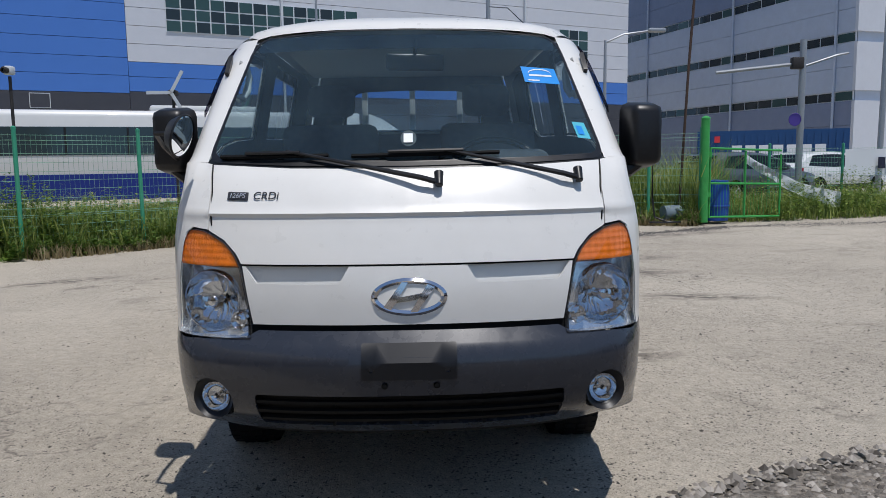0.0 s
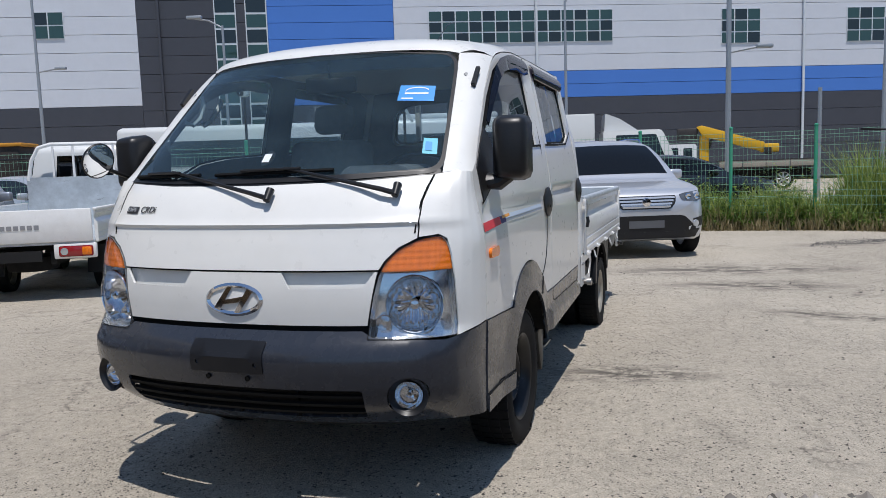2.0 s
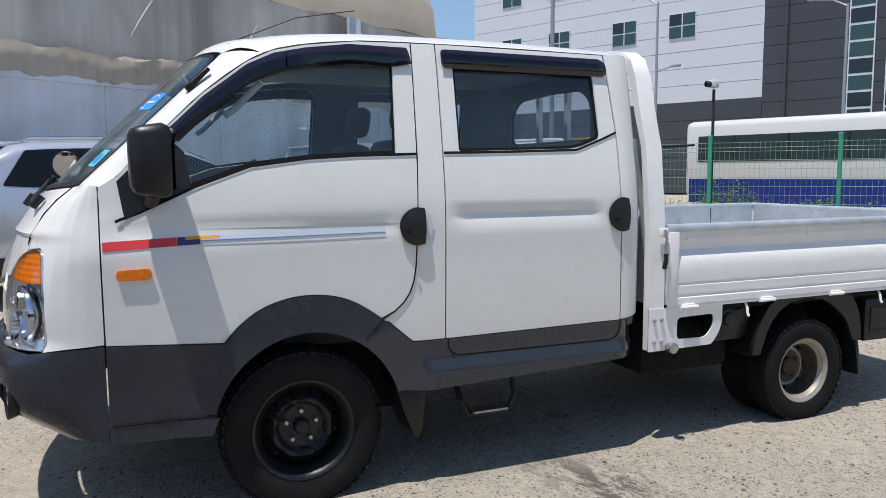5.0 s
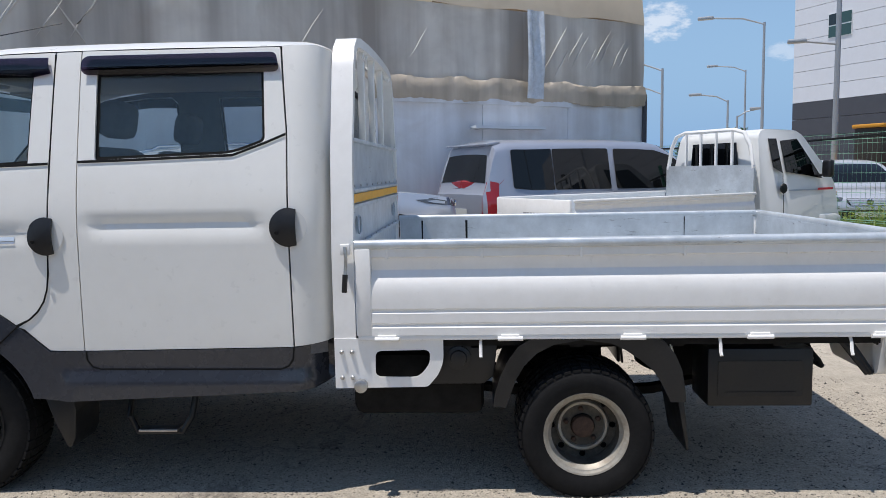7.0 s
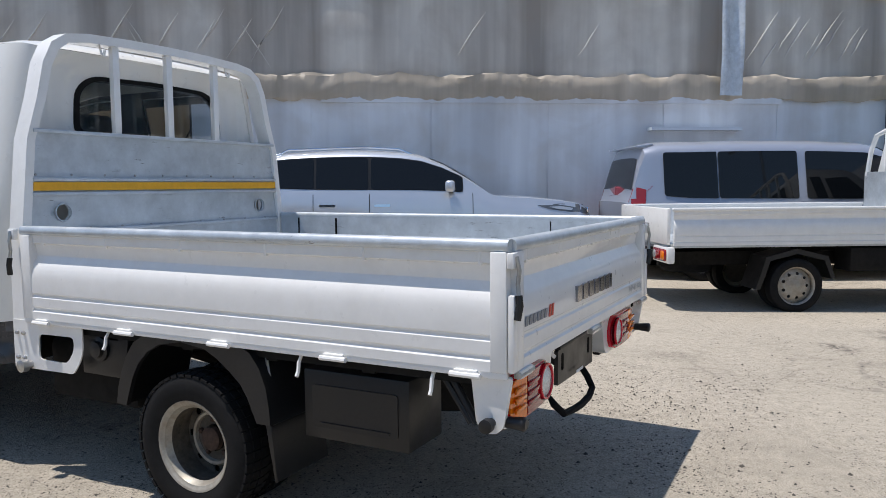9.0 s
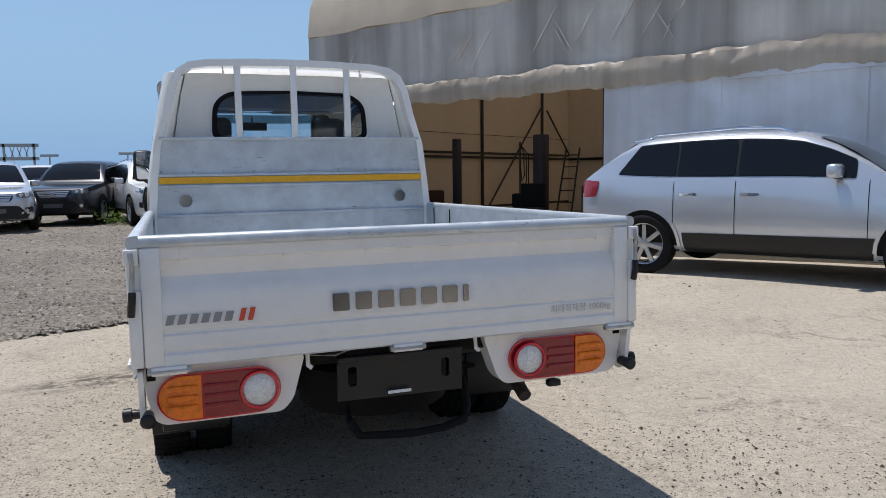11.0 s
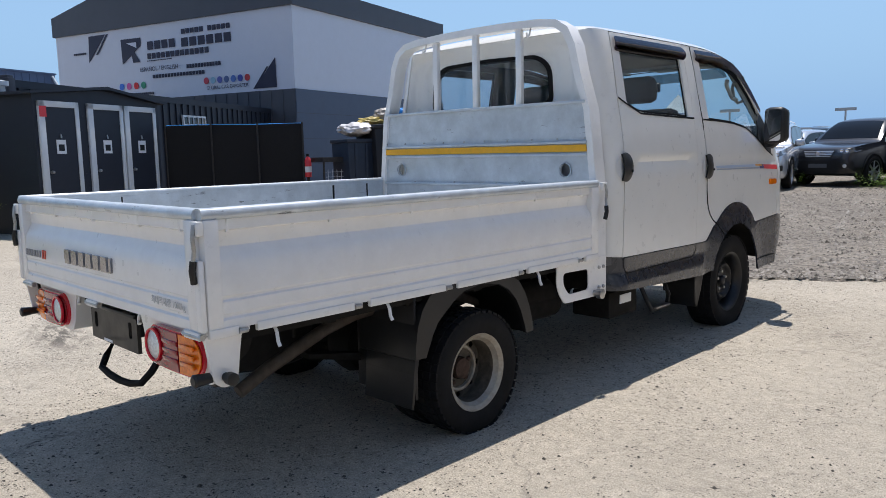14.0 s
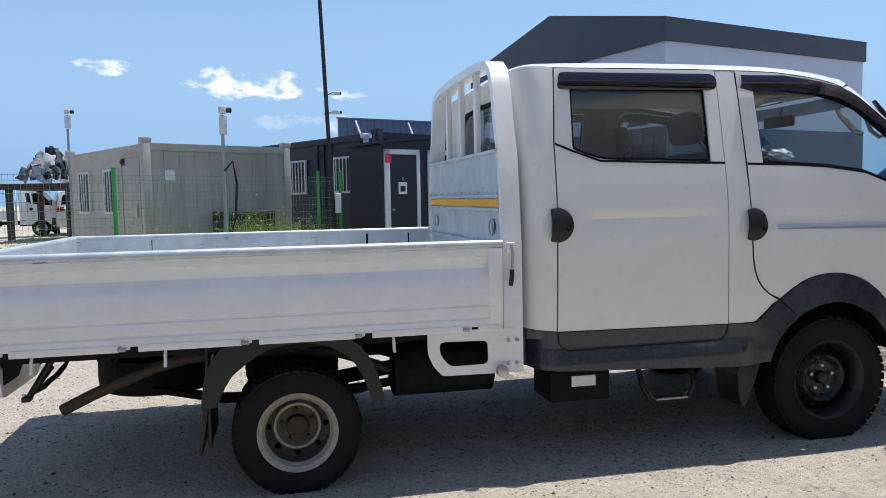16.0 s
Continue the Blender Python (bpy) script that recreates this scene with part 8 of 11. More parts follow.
on_sign([(9.48, 5.60), (9.54, 4.66), (8.58, 5.60)], INK, "sign_wedge")
on_sign([(8.52, 5.60), (8.42, 5.60), (9.03, 4.92), (9.13, 4.92)], INK, "sign_stroke")
on_sign([(0.74, 4.19), (0.72, 3.28), (1.64, 3.28)], INK, "sign_wedge")
on_sign([(1.10, 3.94), (1.03, 3.94), (1.61, 3.28), (1.69, 3.28)], INK, "sign_stroke")
on_sign([(7.77, 5.34), (6.76, 5.33), (6.78, 5.05), (7.10, 4.86), (6.84, 4.50), (7.19, 4.50), (7.25, 4.76), (7.74, 4.48)], INK, "sign_emblem")
on_sign([(7.48, 5.19), (6.98, 5.19), (6.98, 4.99)], SIGNW, "emblem_gap", 0.014)
# rows of plain bars: from, to, foot, head, how many
for x0, x1, z0, z1, n in ((6.43, 5.02, 4.88, 5.16, 4), (4.78, 2.46, 4.85, 5.14, 6), (6.46, 3.50, 4.57, 4.76, 13), (4.76, 3.71, 5.27, 5.43, 5), (3.54, 2.52, 5.27, 5.43, 5), (4.60, 3.02, 4.13, 4.26, 12),
                          (6.26, 3.76, 3.90, 4.02, 17), (7.92, 6.24, 3.36, 3.45, 16), (6.49, 5.27, 4.49, 4.52, 14), (10.38, 9.65, 4.98, 5.05, 7)):
    step = (x0 - x1) / n
    for k in range(n):
        a = x0 - step * k
        on_sign([(a, z0), (a, z1), (a - step * 0.78, z1), (a - step * 0.78, z0)], INK, "sign_bar")
text_mesh("ESPAÑOL / ENGLISH :", 0.21, INK, hall, "sign_lettering", pose(5.88, 0.012, 4.22, 90, 0, 180))
text_mesh("GLOBAL CAR EXPORTER", 0.165, INK, hall, "sign_lettering", pose(2.81, 0.012, 3.42, 90, 0, 180))
for k, col in enumerate(((0.05, 0.2, 0.7), (0.7, 0.1, 0.35), (0.75, 0.03, 0.03), (0.03, 0.30, 0.16))):
    part("round_icon", lathe([(0.0, 0.12), (0.01, 0.12), (0.012, 0.02)], 16, 'Y', pose(7.88 - k * 0.375, 0.0, 3.70)), mat("icon_colour", col, 0.5), hall)
for k, col in enumerate(((0.6, 0.05, 0.08), (0.3, 0.5, 0.6), (0.1, 0.12, 0.4), (0.1, 0.15, 0.3), (0.1, 0.2, 0.5), (0.05, 0.08, 0.35), (0.6, 0.05, 0.05))):
    part("round_flag", lathe([(0.0, 0.11), (0.01, 0.11), (0.012, 0.02)], 16, 'Y', pose(3.73 - k * 0.30, 0.0, 3.66)), mat("flag_colour", col, 0.5), hall)

# ---- toilet shed with three doors
SHED_D = mat("navy_black_panel", (0.02, 0.024, 0.036), 0.5, grain=0.1, scale=6, stain=0.1, stain_scale=3)
SH = frame_at((11.872, -0.82), (-0.404, 0.915))
shed = thing("toilet_shed", "dark toilet shed with three white-framed doors", "shed", m=SH)
part("wall_shell", prism([(0, 0), (2.95, 0), (2.95, 2.36), (1.4, 2.51), (0, 2.33)], -1.25, 0.0, 'Y'), SHED_D, shed)
for s_ in ((-0.12, 2.32, 1.4, 2.52), (1.4, 2.52, 3.07, 2.35)):
    part("roof_sheet", prism([(s_[0], s_[1]), (s_[2], s_[3]), (s_[2], s_[3] + 0.05), (s_[0], s_[1] + 0.05)], -1.35, 0.12, 'Y'), SHED_D, shed)
for k in range(9):
    part("panel_board", box(0.0, 0.0, 0.02 + k * 0.25, 2.95, 0.012, 0.255 + k * 0.25), SHED_D, shed, smooth=None)
for k, x in enumerate((0.12, 1.0, 2.046)):
    d = part("shed_door", box(x + 0.06, 0.012, 0.06, x + 0.72, 0.04, 2.15), SHED_D, shed)
    for a in ((x, 0.05, x + 0.08, 2.25), (x + 0.72, 0.05, x + 0.84, 2.25), (x, 2.15, x + 0.84, 2.25)):
        part("door_frame", box(a[0], 0.012, a[1], a[2], 0.06, a[3], 0.004), WINFRAME, d)
    part("notice", box(x + 0.32, 0.042, 1.36, x + 0.52, 0.046, 1.60), PAPER, d)
    part("notice_print", box(x + 0.36, 0.047, 1.41, x + 0.48, 0.049, 1.52), BLACK, d)
    part("hook", tube([(x + 0.42, 0.045, 1.70), (x + 0.42, 0.06, 1.63)], 0.015, 6), STEEL, d)
    part("knob", lathe([(0, 0.03), (0.05, 0.025), (0.06, 0.004)], 12, 'Y', pose(x + 0.66, 0.04, 1.05)), STEEL, d)
part("red_plate", box(2.74, 0.062, 1.98, 2.88, 0.066, 2.16), RED, shed)
part("roof_vent", lathe([(0, 0.06), (0.2, 0.06), (0.2, 0.12), (0.28, 0.12), (0.3, 0.02)], 14, 'Z', pose(2.72, -0.93, 2.34)), WINFRAME, shed)

# ---- containers behind
def container(name, label, m, L_, D_, H_, material, ribs=True):
    c = thing(name, label, "container", m=m)
    part("wall_shell", box(0, -D_, 0.1, L_, 0, H_), material, c)
    if ribs:
        n = int(L_ / 0.28)
        for i in range(n):
            part("rib", box(i * 0.28 + 0.06, 0, 0.2, i * 0.28 + 0.2, 0.035, H_ - 0.14), material, c, smooth=None)
    for x in (0, L_):
        part("corner_post", box(x - 0.08, -0.12, 0, x + 0.08, 0.05, H_ + 0.03, 0.01), material, c)
    part("top_rail", box(0, -0.06, H_ - 0.14, L_, 0.045, H_), material, c)
    part("bottom_rail", box(0, -0.06, 0.0, L_, 0.045, 0.2), material, c)
    return c


CONT_G = tarp_mat("weathered_grey_container", (0.49, 0.465, 0.42), (0.37, 0.345, 0.305), 2.4, 0.0, (0.36, 0.29, 0.22))
gc = container("office_container", "weathered pale grey office container with barred windows", frame_at((12.99, 3.67), (-0.506, 0.8625)), 3.1, 4.6, 2.44, CONT_G, False)
for k in range(9):
    part("shallow_rib", box(0.15 + k * 0.32, 0, 0.22, 0.19 + k * 0.32, 0.012, 2.34), CONT_G, gc, smooth=None)


def barred_window(parent, m, w, h):
    f = part("window", box(0, 0, 0, w, 0.05, h), WINFRAME, parent, "", 35, m)
    part("pane", box(0.05, 0.045, 0.05, w - 0.05, 0.055, h - 0.05), PANE, f)
    for i in range(1, 5):
        part("window_bar", box(w * i / 5 - 0.012, 0.06, 0.03, w * i / 5 + 0.012, 0.08, h - 0.03), WINFRAME, f)


for dd in (2.35, 4.05):
    barred_window(gc, pose(3.1, 0.82 - dd, 1.06, 0, 0, -90), 0.78, 0.95)
dr = part("office_door", box(3.1, -1.22, 0.1, 3.125, -0.3, 2.2, 0.004), CONT_G, gc)
part("door_edge", box(3.1, -1.27, 0.1, 3.14, -1.22, 2.25), CONT_G, dr)
part("door_head", box(3.1, -1.27, 2.2, 3.14, -0.22, 2.25), CONT_G, dr)
part("lock_box", box(3.125, -0.5, 1.0, 3.16, -0.4, 1.25, 0.008), STEEL, dr)
part("door_lamp", lathe([(0, 0.07), (0.05, 0.07), (0.09, 0.04), (0.1, 0.01)], 14, 'Z', pose(3.1, -1.12, 2.12, 0, 90, 0)), DARKSTEEL, gc)
for cx, cy in ((0.0, 0.0), (3.1, 0.0), (3.1, -4.6)):
    part("corner_casting", box(cx - 0.1, cy - 0.12, 2.44, cx + 0.09, cy + 0.06, 2.55, 0.012), CONT_G, gc)
part("notice", box(2.55, 0.02, 1.72, 2.75, 0.026, 1.92), PAPER, gc)
part("air_unit", box(0.6, 0.05, 0.1, 1.82, 0.5, 1.08, 0.03), DARKSTEEL, gc)
for k in range(10):
    part("air_fin", box(0.66 + k * 0.115, 0.5, 0.16, 0.70 + k * 0.115, 0.515, 1.02), BLACK, gc)
dc = container("dark_container", "long charcoal corrugated container", frame_at((18.07, -7.84), (-0.506, 0.8625)), 11.0, 6.0, 2.74, SHED_D)
barred_window(dc, pose(11.02, -1.0, 1.42, 0, 0, -90), 0.7, 0.85)
barred_window(dc, pose(11.02, -2.93, 1.42, 0, 0, -90), 0.7, 0.85)
for k in range(20):
    if not (2.5 < k * 0.29 + 0.1 < 3.7 or 0.8 < k * 0.29 + 0.1 < 1.75):
        part("rib", box(11.0, -k * 0.29 - 0.24, 0.2, 11.035, -k * 0.29 - 0.1, 2.6), SHED_D, dc, smooth=None)
part("side_top_rail", box(10.96, -6.0, 2.6, 11.05, -0.1, 2.74), SHED_D, dc)
part("junction_box", box(10.85, -0.3, 2.74, 11.0, -0.05, 2.83, 0.01), SHED_D, dc)
barred_window(dc, pose(4.58, 0.06, 2.06, 0, 0, 0), 1.06, 0.27)
part("wall_cable", tube([(11.05, -1.9, 2.7), (11.06, -2.15, 2.35), (11.06, -2.3, 2.3), (11.06, -2.35, 2.5)], 0.015, 5), BLACK, dc)
hoard = thing("sheet_hoarding", "grey corrugated sheet hoarding on white braces", "hoarding", m=frame_at((22.36, -2.54), (-1.61, 4.41)))
part("sheet", box(0, -0.06, 0, 4.7, 0, 3.9), SIDING_N, hoard)
for k in range(19):
    part("rib", box(k * 0.25 + 0.06, 0, 0.1, k * 0.25 + 0.14, 0.03, 3.86), SIDING_N, hoard, smooth=None)
part("cap_rail", box(-0.03, -0.08, 3.9, 4.73, 0.04, 3.95), SIDING_N, hoard)
for x in (0.12, 2.1, 4.1):
    part("brace", tube([(x, 0.03, 3.85), (x - 0.25, 2.5, 0.0)], 0.04, 8), WINFRAME, hoard)

# ---- bins and screens
scr = thing("black_screen", "black mesh screen on posts", "screen", m=frame_at((9.94, -2.99), (1.87, 2.05)))
part("mesh_cloth", wavy(0, 2.8, 0.05, 1.90, 0.05, 1.4, 0, 40, 8), mat("black_mesh_cloth", (0.012, 0.011, 0.011), 0.9, grain=0.3, scale=40), scr)
for x in (0.02, 0.93, 1.86, 2.78):
    part("post", tube([(x, 0.03, 0), (x, 0.03, 1.93)], 0.02, 6), DARKSTEEL, scr)
part("blue_cord", tube([(0, 0, 1.91), (0.95, 0, 1.90), (1.9, 0, 1.91), (2.8, 0, 1.90)], 0.008, 5), BLUESTK, scr)
ex = thing("fire_extinguisher", "red fire extinguisher hanging on the screen end", "extinguisher", m=pose(9.90, -3.04, 0.80))
part("cylinder", lathe([(0, 0.02), (0, 0.07), (0.34, 0.07), (0.4, 0.04), (0.43, 0.02)], 16, 'Z'), RED, ex)
part("valve", box(-0.03, -0.015, 0.42, 0.05, 0.015, 0.48, 0.006), BLACK, ex)
part("bracket", box(-0.02, -0.02, -0.80, 0.02, 0.02, 0.0), DARKSTEEL, ex)
part("paper_band", lathe([(0.10, 0.072), (0.22, 0.072)], 16, 'Z'), PAPER, ex)


def crumpled(r, sx_, sy_, sz_, seed):
    """A slack bag: a lump with many sharp creases and a tied tuft."""
    b = blob(r, sx_, sy_, sz_, seed, 4, 0.34)
    for v in b.verts:
        q = v.co / r
        c = abs(noise.noise(q * 3.1 + Vector((seed, 0, 0)))) + 0.6 * abs(noise.noise(q * 6.5 + Vector((0, seed, 0))))
        v.co += Vector((q.x, q.y, q.z - sz_)).normalized() * r * (0.05 - 0.17 * c) if q.length > 0.01 else Vector()
        v.co.z = max(v.co.z, 0.0)
    return b


def bin_(x, y, w, d, h, colour, label, turn=14):
    mt = mat("bin_plastic", colour, 0.5, grain=0.15, scale=10, stain=0.3, stain_scale=3)
    t_ = thing("rubbish_bin", label, "bin", "bins beside the screen", m=pose(x, y, 0, 0, 0, turn))
    part("tub", prism([(-w * 0.42, 0.12), (w * 0.42, 0.12), (w * 0.5, h), (-w * 0.5, h)], -d / 2, d / 2, 'Y', 0.02), mt, t_)
    part("rim", box(-w * 0.54, -d * 0.54, h - 0.08, w * 0.54, d * 0.54, h, 0.02), mt, t_)
    for k in (-1, 1):
        part("rib", box(k * w * 0.2 - 0.03, d / 2 - 0.01, 0.2, k * w * 0.2 + 0.03, d / 2 + 0.02, h - 0.1, 0.008), mt, t_)
        part("castor", lathe([(-0.03, 0.06), (0.03, 0.06)], 14, 'X', pose(k * w * 0.35, 0, 0.06)), BLACK, t_)
    return t_


bin_(9.3, -3.75, 0.62, 0.7, 1.56, (0.02, 0.03, 0.05), "dark blue plastic rubbish bin", 80)
bin_(9.1, -4.3, 0.66, 0.8, 1.84, (0.015, 0.016, 0.02), "black rubbish bin piled with bags", 80)
bin_(8.9, -4.9, 0.64, 0.75, 1.76, (0.06, 0.03, 0.025), "dark red-brown rubbish bin", 80)
bin_(8.75, -5.5, 0.56, 0.7, 1.80, (0.015, 0.07, 0.045), "green wheeled rubbish bin with an open lid", 80)
cg = thing("wire_cage", "white wire cage trolley with junk", "cage", m=pose(9.5, -3.3, 0, 0, 0, 80))
for z in [0.1 + i * 0.1 for i in range(9)]:
    part("wire", box(-0.25, 0.2, z, 0.25, 0.206, z + 0.006), WINFRAME, cg, smooth=None)
for x in [-0.25 + i * 0.1 for i in range(6)]:
    part("wire", box(x, 0.2, 0.05, x + 0.006, 0.206, 0.95), WINFRAME, cg, smooth=None)
part("frame_tray", box(-0.26, -0.25, 0.0, 0.26, 0.22, 0.1), DARKSTEEL, cg)
part("upper_tray", box(-0.28, -0.3, 1.1, 0.28, 0.24, 1.2), DARKSTEEL, cg)
for x in (-0.25, 0.25):
    part("upright", box(x - 0.015, 0.2, 0, x + 0.015, 0.23, 1.2), DARKSTEEL, cg)
BAGS = [((9.28, -3.85, 1.60), 0.28, (1.6, 1.2, 0.5), (0.62, 0.6, 0.6), "white bulging rubbish bag"), ((9.15, -4.15, 1.84), 0.2, (1.4, 1, 0.4), (0.55, 0.42, 0.12), "yellow flattened rubbish bag"),
        ((9.05, -4.45, 1.84), 0.2, (1.2, 1, 0.8), (0.3, 0.27, 0.24), "grey rubbish bag on a full bin"), ((8.92, -4.85, 1.76), 0.25, (1.2, 1.0, 0.85), (0.02, 0.22, 0.6), "bright blue rubbish bag on a full bin"),
        ((8.85, -5.2, 1.77), 0.2, (1.2, 0.9, 0.7), (0.05, 0.05, 0.055), "black rubbish bag on a full bin"), ((8.75, -5.6, 1.80), 0.22, (1.1, 0.8, 0.6), (0.5, 0.5, 0.5), "pale rubbish bag on a full bin"),
        ((8.1, -5.9, 0.08), 0.36, (1.5, 1.2, 0.9), (0.45, 0.33, 0.24), "crumpled tan sack on the gravel")]
for i, (p, r, sc, col, lab) in enumerate(BAGS):
    solid("rubbish_bag", crumpled(r, *sc, i + 1), mat("bag_film", col, 0.35, grain=0.15, scale=8), lab, "rubbish bag", "bags on the bins", smooth=80, m=pose(*p, 0, 0, 40 * i))

# ---- fences
FGREEN = mat("green_fence_paint", (0.05, 0.34, 0.2), 0.45, grain=0.1, scale=10, stain=0.3, stain_scale=4, stain_color=(0.16, 0.32, 0.22))
FWIRE = mat("faded_fence_wire", (0.17, 0.36, 0.25), 0.5, grain=0.2, scale=6, stain=0.5, stain_scale=2, stain_color=(0.34, 0.42, 0.34))
FGREEN2 = mat("bright_green_paint", (0.05, 0.36, 0.08), 0.45, grain=0.1, scale=10, stain=0.3, stain_scale=4)


def fence(name, pts, h, material, label, first=True):
    f = thing(name, label, "fence")
    for i, p in enumerate(pts):
        po = part("post", tube([(p[0], p[1], 0), (p[0], p[1], h + 0.08)], 0.034, 10), material, f)
        part("post_cap", lathe([(0, 0.038), (0.03, 0.038), (0.045, 0.01)], 10, 'Z', pose(p[0], p[1], h + 0.07)), material, po)
    vs, fs = [], []

    def bar(a, c, t_):
        a, c = Vector(a), Vector(c)
        d = (c - a).normalized()
        s1 = d.cross(Vector((0, 0, 1)) if abs(d.z) < 0.9 else Vector((1, 0, 0))).normalized() * t_
        s2 = d.cross(s1).normalized() * t_
        b0 = len(vs)
        for q in (a, c):
            vs.extend([tuple(q + s1), tuple(q - s1 * 0.5 + s2 * 0.87), tuple(q - s1 * 0.5 - s2 * 0.87)])
        fs.extend([(b0, b0 + 1, b0 + 4, b0 + 3), (b0 + 1, b0 + 2, b0 + 5, b0 + 4), (b0 + 2, b0, b0 + 3, b0 + 5)])
    for a, c in zip(pts, pts[1:]):
        a, c = Vector((*a, 0)), Vector((*c, 0))
        L_ = (c - a).length
        for k in range(13):
            z = 0.1 + (h - 0.12) * k / 12
            bar(a + Vector((0, 0, z)), c + Vector((0, 0, z)), 0.0035)
        for z in (h - 0.10, 0.55):
            bar(a + Vector((0, 0, z)), c + Vector((0, 0, z)), 0.005)
        n = int(L_ / 0.075)
        for k in range(1, n):
            q = a.lerp(c, k / n)
            bar(q + Vector((0, 0, 0.08)), q + Vector((0, 0, h)), 0.0025)
    me = bpy.data.meshes.new("wire_mesh")
    me.from_pydata(vs, [], fs)
    me.materials.append(FWIRE)
    ob = new("wire_mesh", me)
    ob.parent = f
    tagged(ob, "green welded wire mesh", kind="stuff")
    return f


FL = [(-13.2, 6.9), (-10.9, 7.4), (-8.5, 8.2), (-6.07, 9.3), (-4.7, 10.6), (-2.9, 12.2), (-1.25, 12.95), (0.40, 13.35), (2.10, 13.5), (3.6, 13.55), (4.8, 13.2), (5.72, 12.75)]
fence("yard_fence", FL, 1.8, FGREEN, "green welded mesh yard fence on round posts")
gp_ = thing("gate_post", "tall thick green gate post", "gate post", m=pose(5.74, 12.6, 0))
part("post", tube([(0, 0, 0), (0, 0, 2.05)], 0.085, 16), FGREEN2, gp_)
part("cap", lathe([(2.05, 0.09), (2.08, 0.09), (2.12, 0.02)], 16, 'Z'), FGREEN2, gp_)
part("hinge", box(0.06, -0.03, 0.5, 0.14, 0.03, 0.6), FGREEN2, gp_)
part("hinge", box(0.06, -0.03, 1.3, 0.14, 0.03, 1.4), FGREEN2, gp_)
gate = thing("yard_gate", "open green tubular gate with wire mesh", "gate", m=frame_at((5.86, 12.62), (1.8, 0.75)))
for x in (0, 0.95, 1.95):
    part("upright", tube([(x, 0, 0.08), (x, 0, 1.5 - 0.08 * x)], 0.022, 8), FGREEN2, gate)
for z in (0.1, 0.78, 1.48):
    part("rail", tube([(0, 0, z), (1.95, 0, z - 0.06)], 0.022, 8), FGREEN2, gate)
for k in range(1, 26):
    part("mesh_wire", box(k * 0.075, -0.002, 0.1, k * 0.075 + 0.004, 0.002, 1.45), FGREEN2, gate, smooth=None)
fence("road_fence", [(8.6, 15.9), (10.6, 16.2), (12.6, 16.4), (15.5, 17.2), (19, 18)], 1.5, FGREEN, "green mesh fence along the road")
fence("side_fence", [(11.4, 2.62), (11.3, 3.07), (10.1, 4.79), (8.7, 6.4), (7.75, 8.1)], 1.75, FGREEN2, "green mesh fence before the grey container")
ban = thing("banner", "white banner with rows of dark print on the fence", "banner", m=frame_at((10.55, 16.08, 0.05), (2.9, 0.5)))
part("cloth", wavy(0, 3.0, 0.75, 1.4, 0.05, 1.0, -0.05, 20, 4), PAPER, ban)
for k in range(7):
    part("print_bar", box(0.9 + k * 0.27, -0.12, 0.92, 1.1 + k * 0.27, -0.11, 1.2), INK, ban)
b2 = thing("fallen_banner", "sagging white banner hanging off the fence", "banner", m=frame_at((7.6, 14.9), (2.6, -0.6)))
b = bmesh.new()
rows = []
for i in range(21):
    t = i / 20
    zc = 1.25 - 0.95 * t + 0.25 * math.sin(math.pi * t) * -0.6
    hh = 0.20 + 0.16 * t
    rows.append([b.verts.new((2.05 * t, 0.08 * noise.noise((t * 5, k, 0)), zc + hh * (k / 3 - 0.5) + 0.04 * noise.noise((t * 6, k * 2, 4)))) for k in range(4)])
for r0, r1 in zip(rows, rows[1:]):
    for k in range(3):
        b.faces.new((r0[k], r0[k + 1], r1[k + 1], r1[k]))
part("cloth", b, PAPER, b2, "", 80)
for k in range(5):
    part("print_bar", box(0.12 + k * 0.14, -0.05, 1.08 - k * 0.075, 0.22 + k * 0.14, -0.04, 1.17 - k * 0.075), GREYP, b2)
bd = thing("blue_drum", "blue plastic drum behind the gate", "drum", m=pose(6.15, 13.05, 0))
part("body", lathe([(0, 0.02), (0, 0.26), (0.3, 0.28), (0.6, 0.28), (0.82, 0.25), (0.84, 0.02)], 22, 'Z'), mat("drum_blue", (0.01, 0.07, 0.35), 0.45), bd)
part("hoop", lathe([(0.27, 0.285), (0.30, 0.295), (0.33, 0.285)], 22, 'Z'), mat("drum_blue", (0.01, 0.06, 0.3), 0.45), bd)
solid("grey_canister", lathe([(0, 0.02), (0, 0.16), (0.35, 0.17), (0.38, 0.08), (0.42, 0.02)], 18, 'X'), mat("grey_can", (0.15, 0.2, 0.23), 0.5), "grey plastic canister lying on its side", "canister", m=pose(5.0, 12.85, 0.17, 0, 0, 10))
solid("black_hose", tube([(4.2, 12.75, 1.75), (4.6, 12.72, 1.72), (4.72, 12.7, 1.55), (4.72, 12.68, 0.5), (4.75, 12.6, 0.12), (4.95, 12.45, 0.03), (5.2, 12.4, 0.03), (4.9, 12.3, 0.03), (4.6, 12.45, 0.03)], 0.02, 6), BLACK, "black hose hanging over the fence", "hose")

# ---- poles and street lamps
BARKP = mat("old_timber", (0.12, 0.10, 0.08), 0.9, grain=0.3, scale=12)
POLE = mat("galvanised_pole", (0.36, 0.38, 0.4), 0.5, 0.5, grain=0.1)


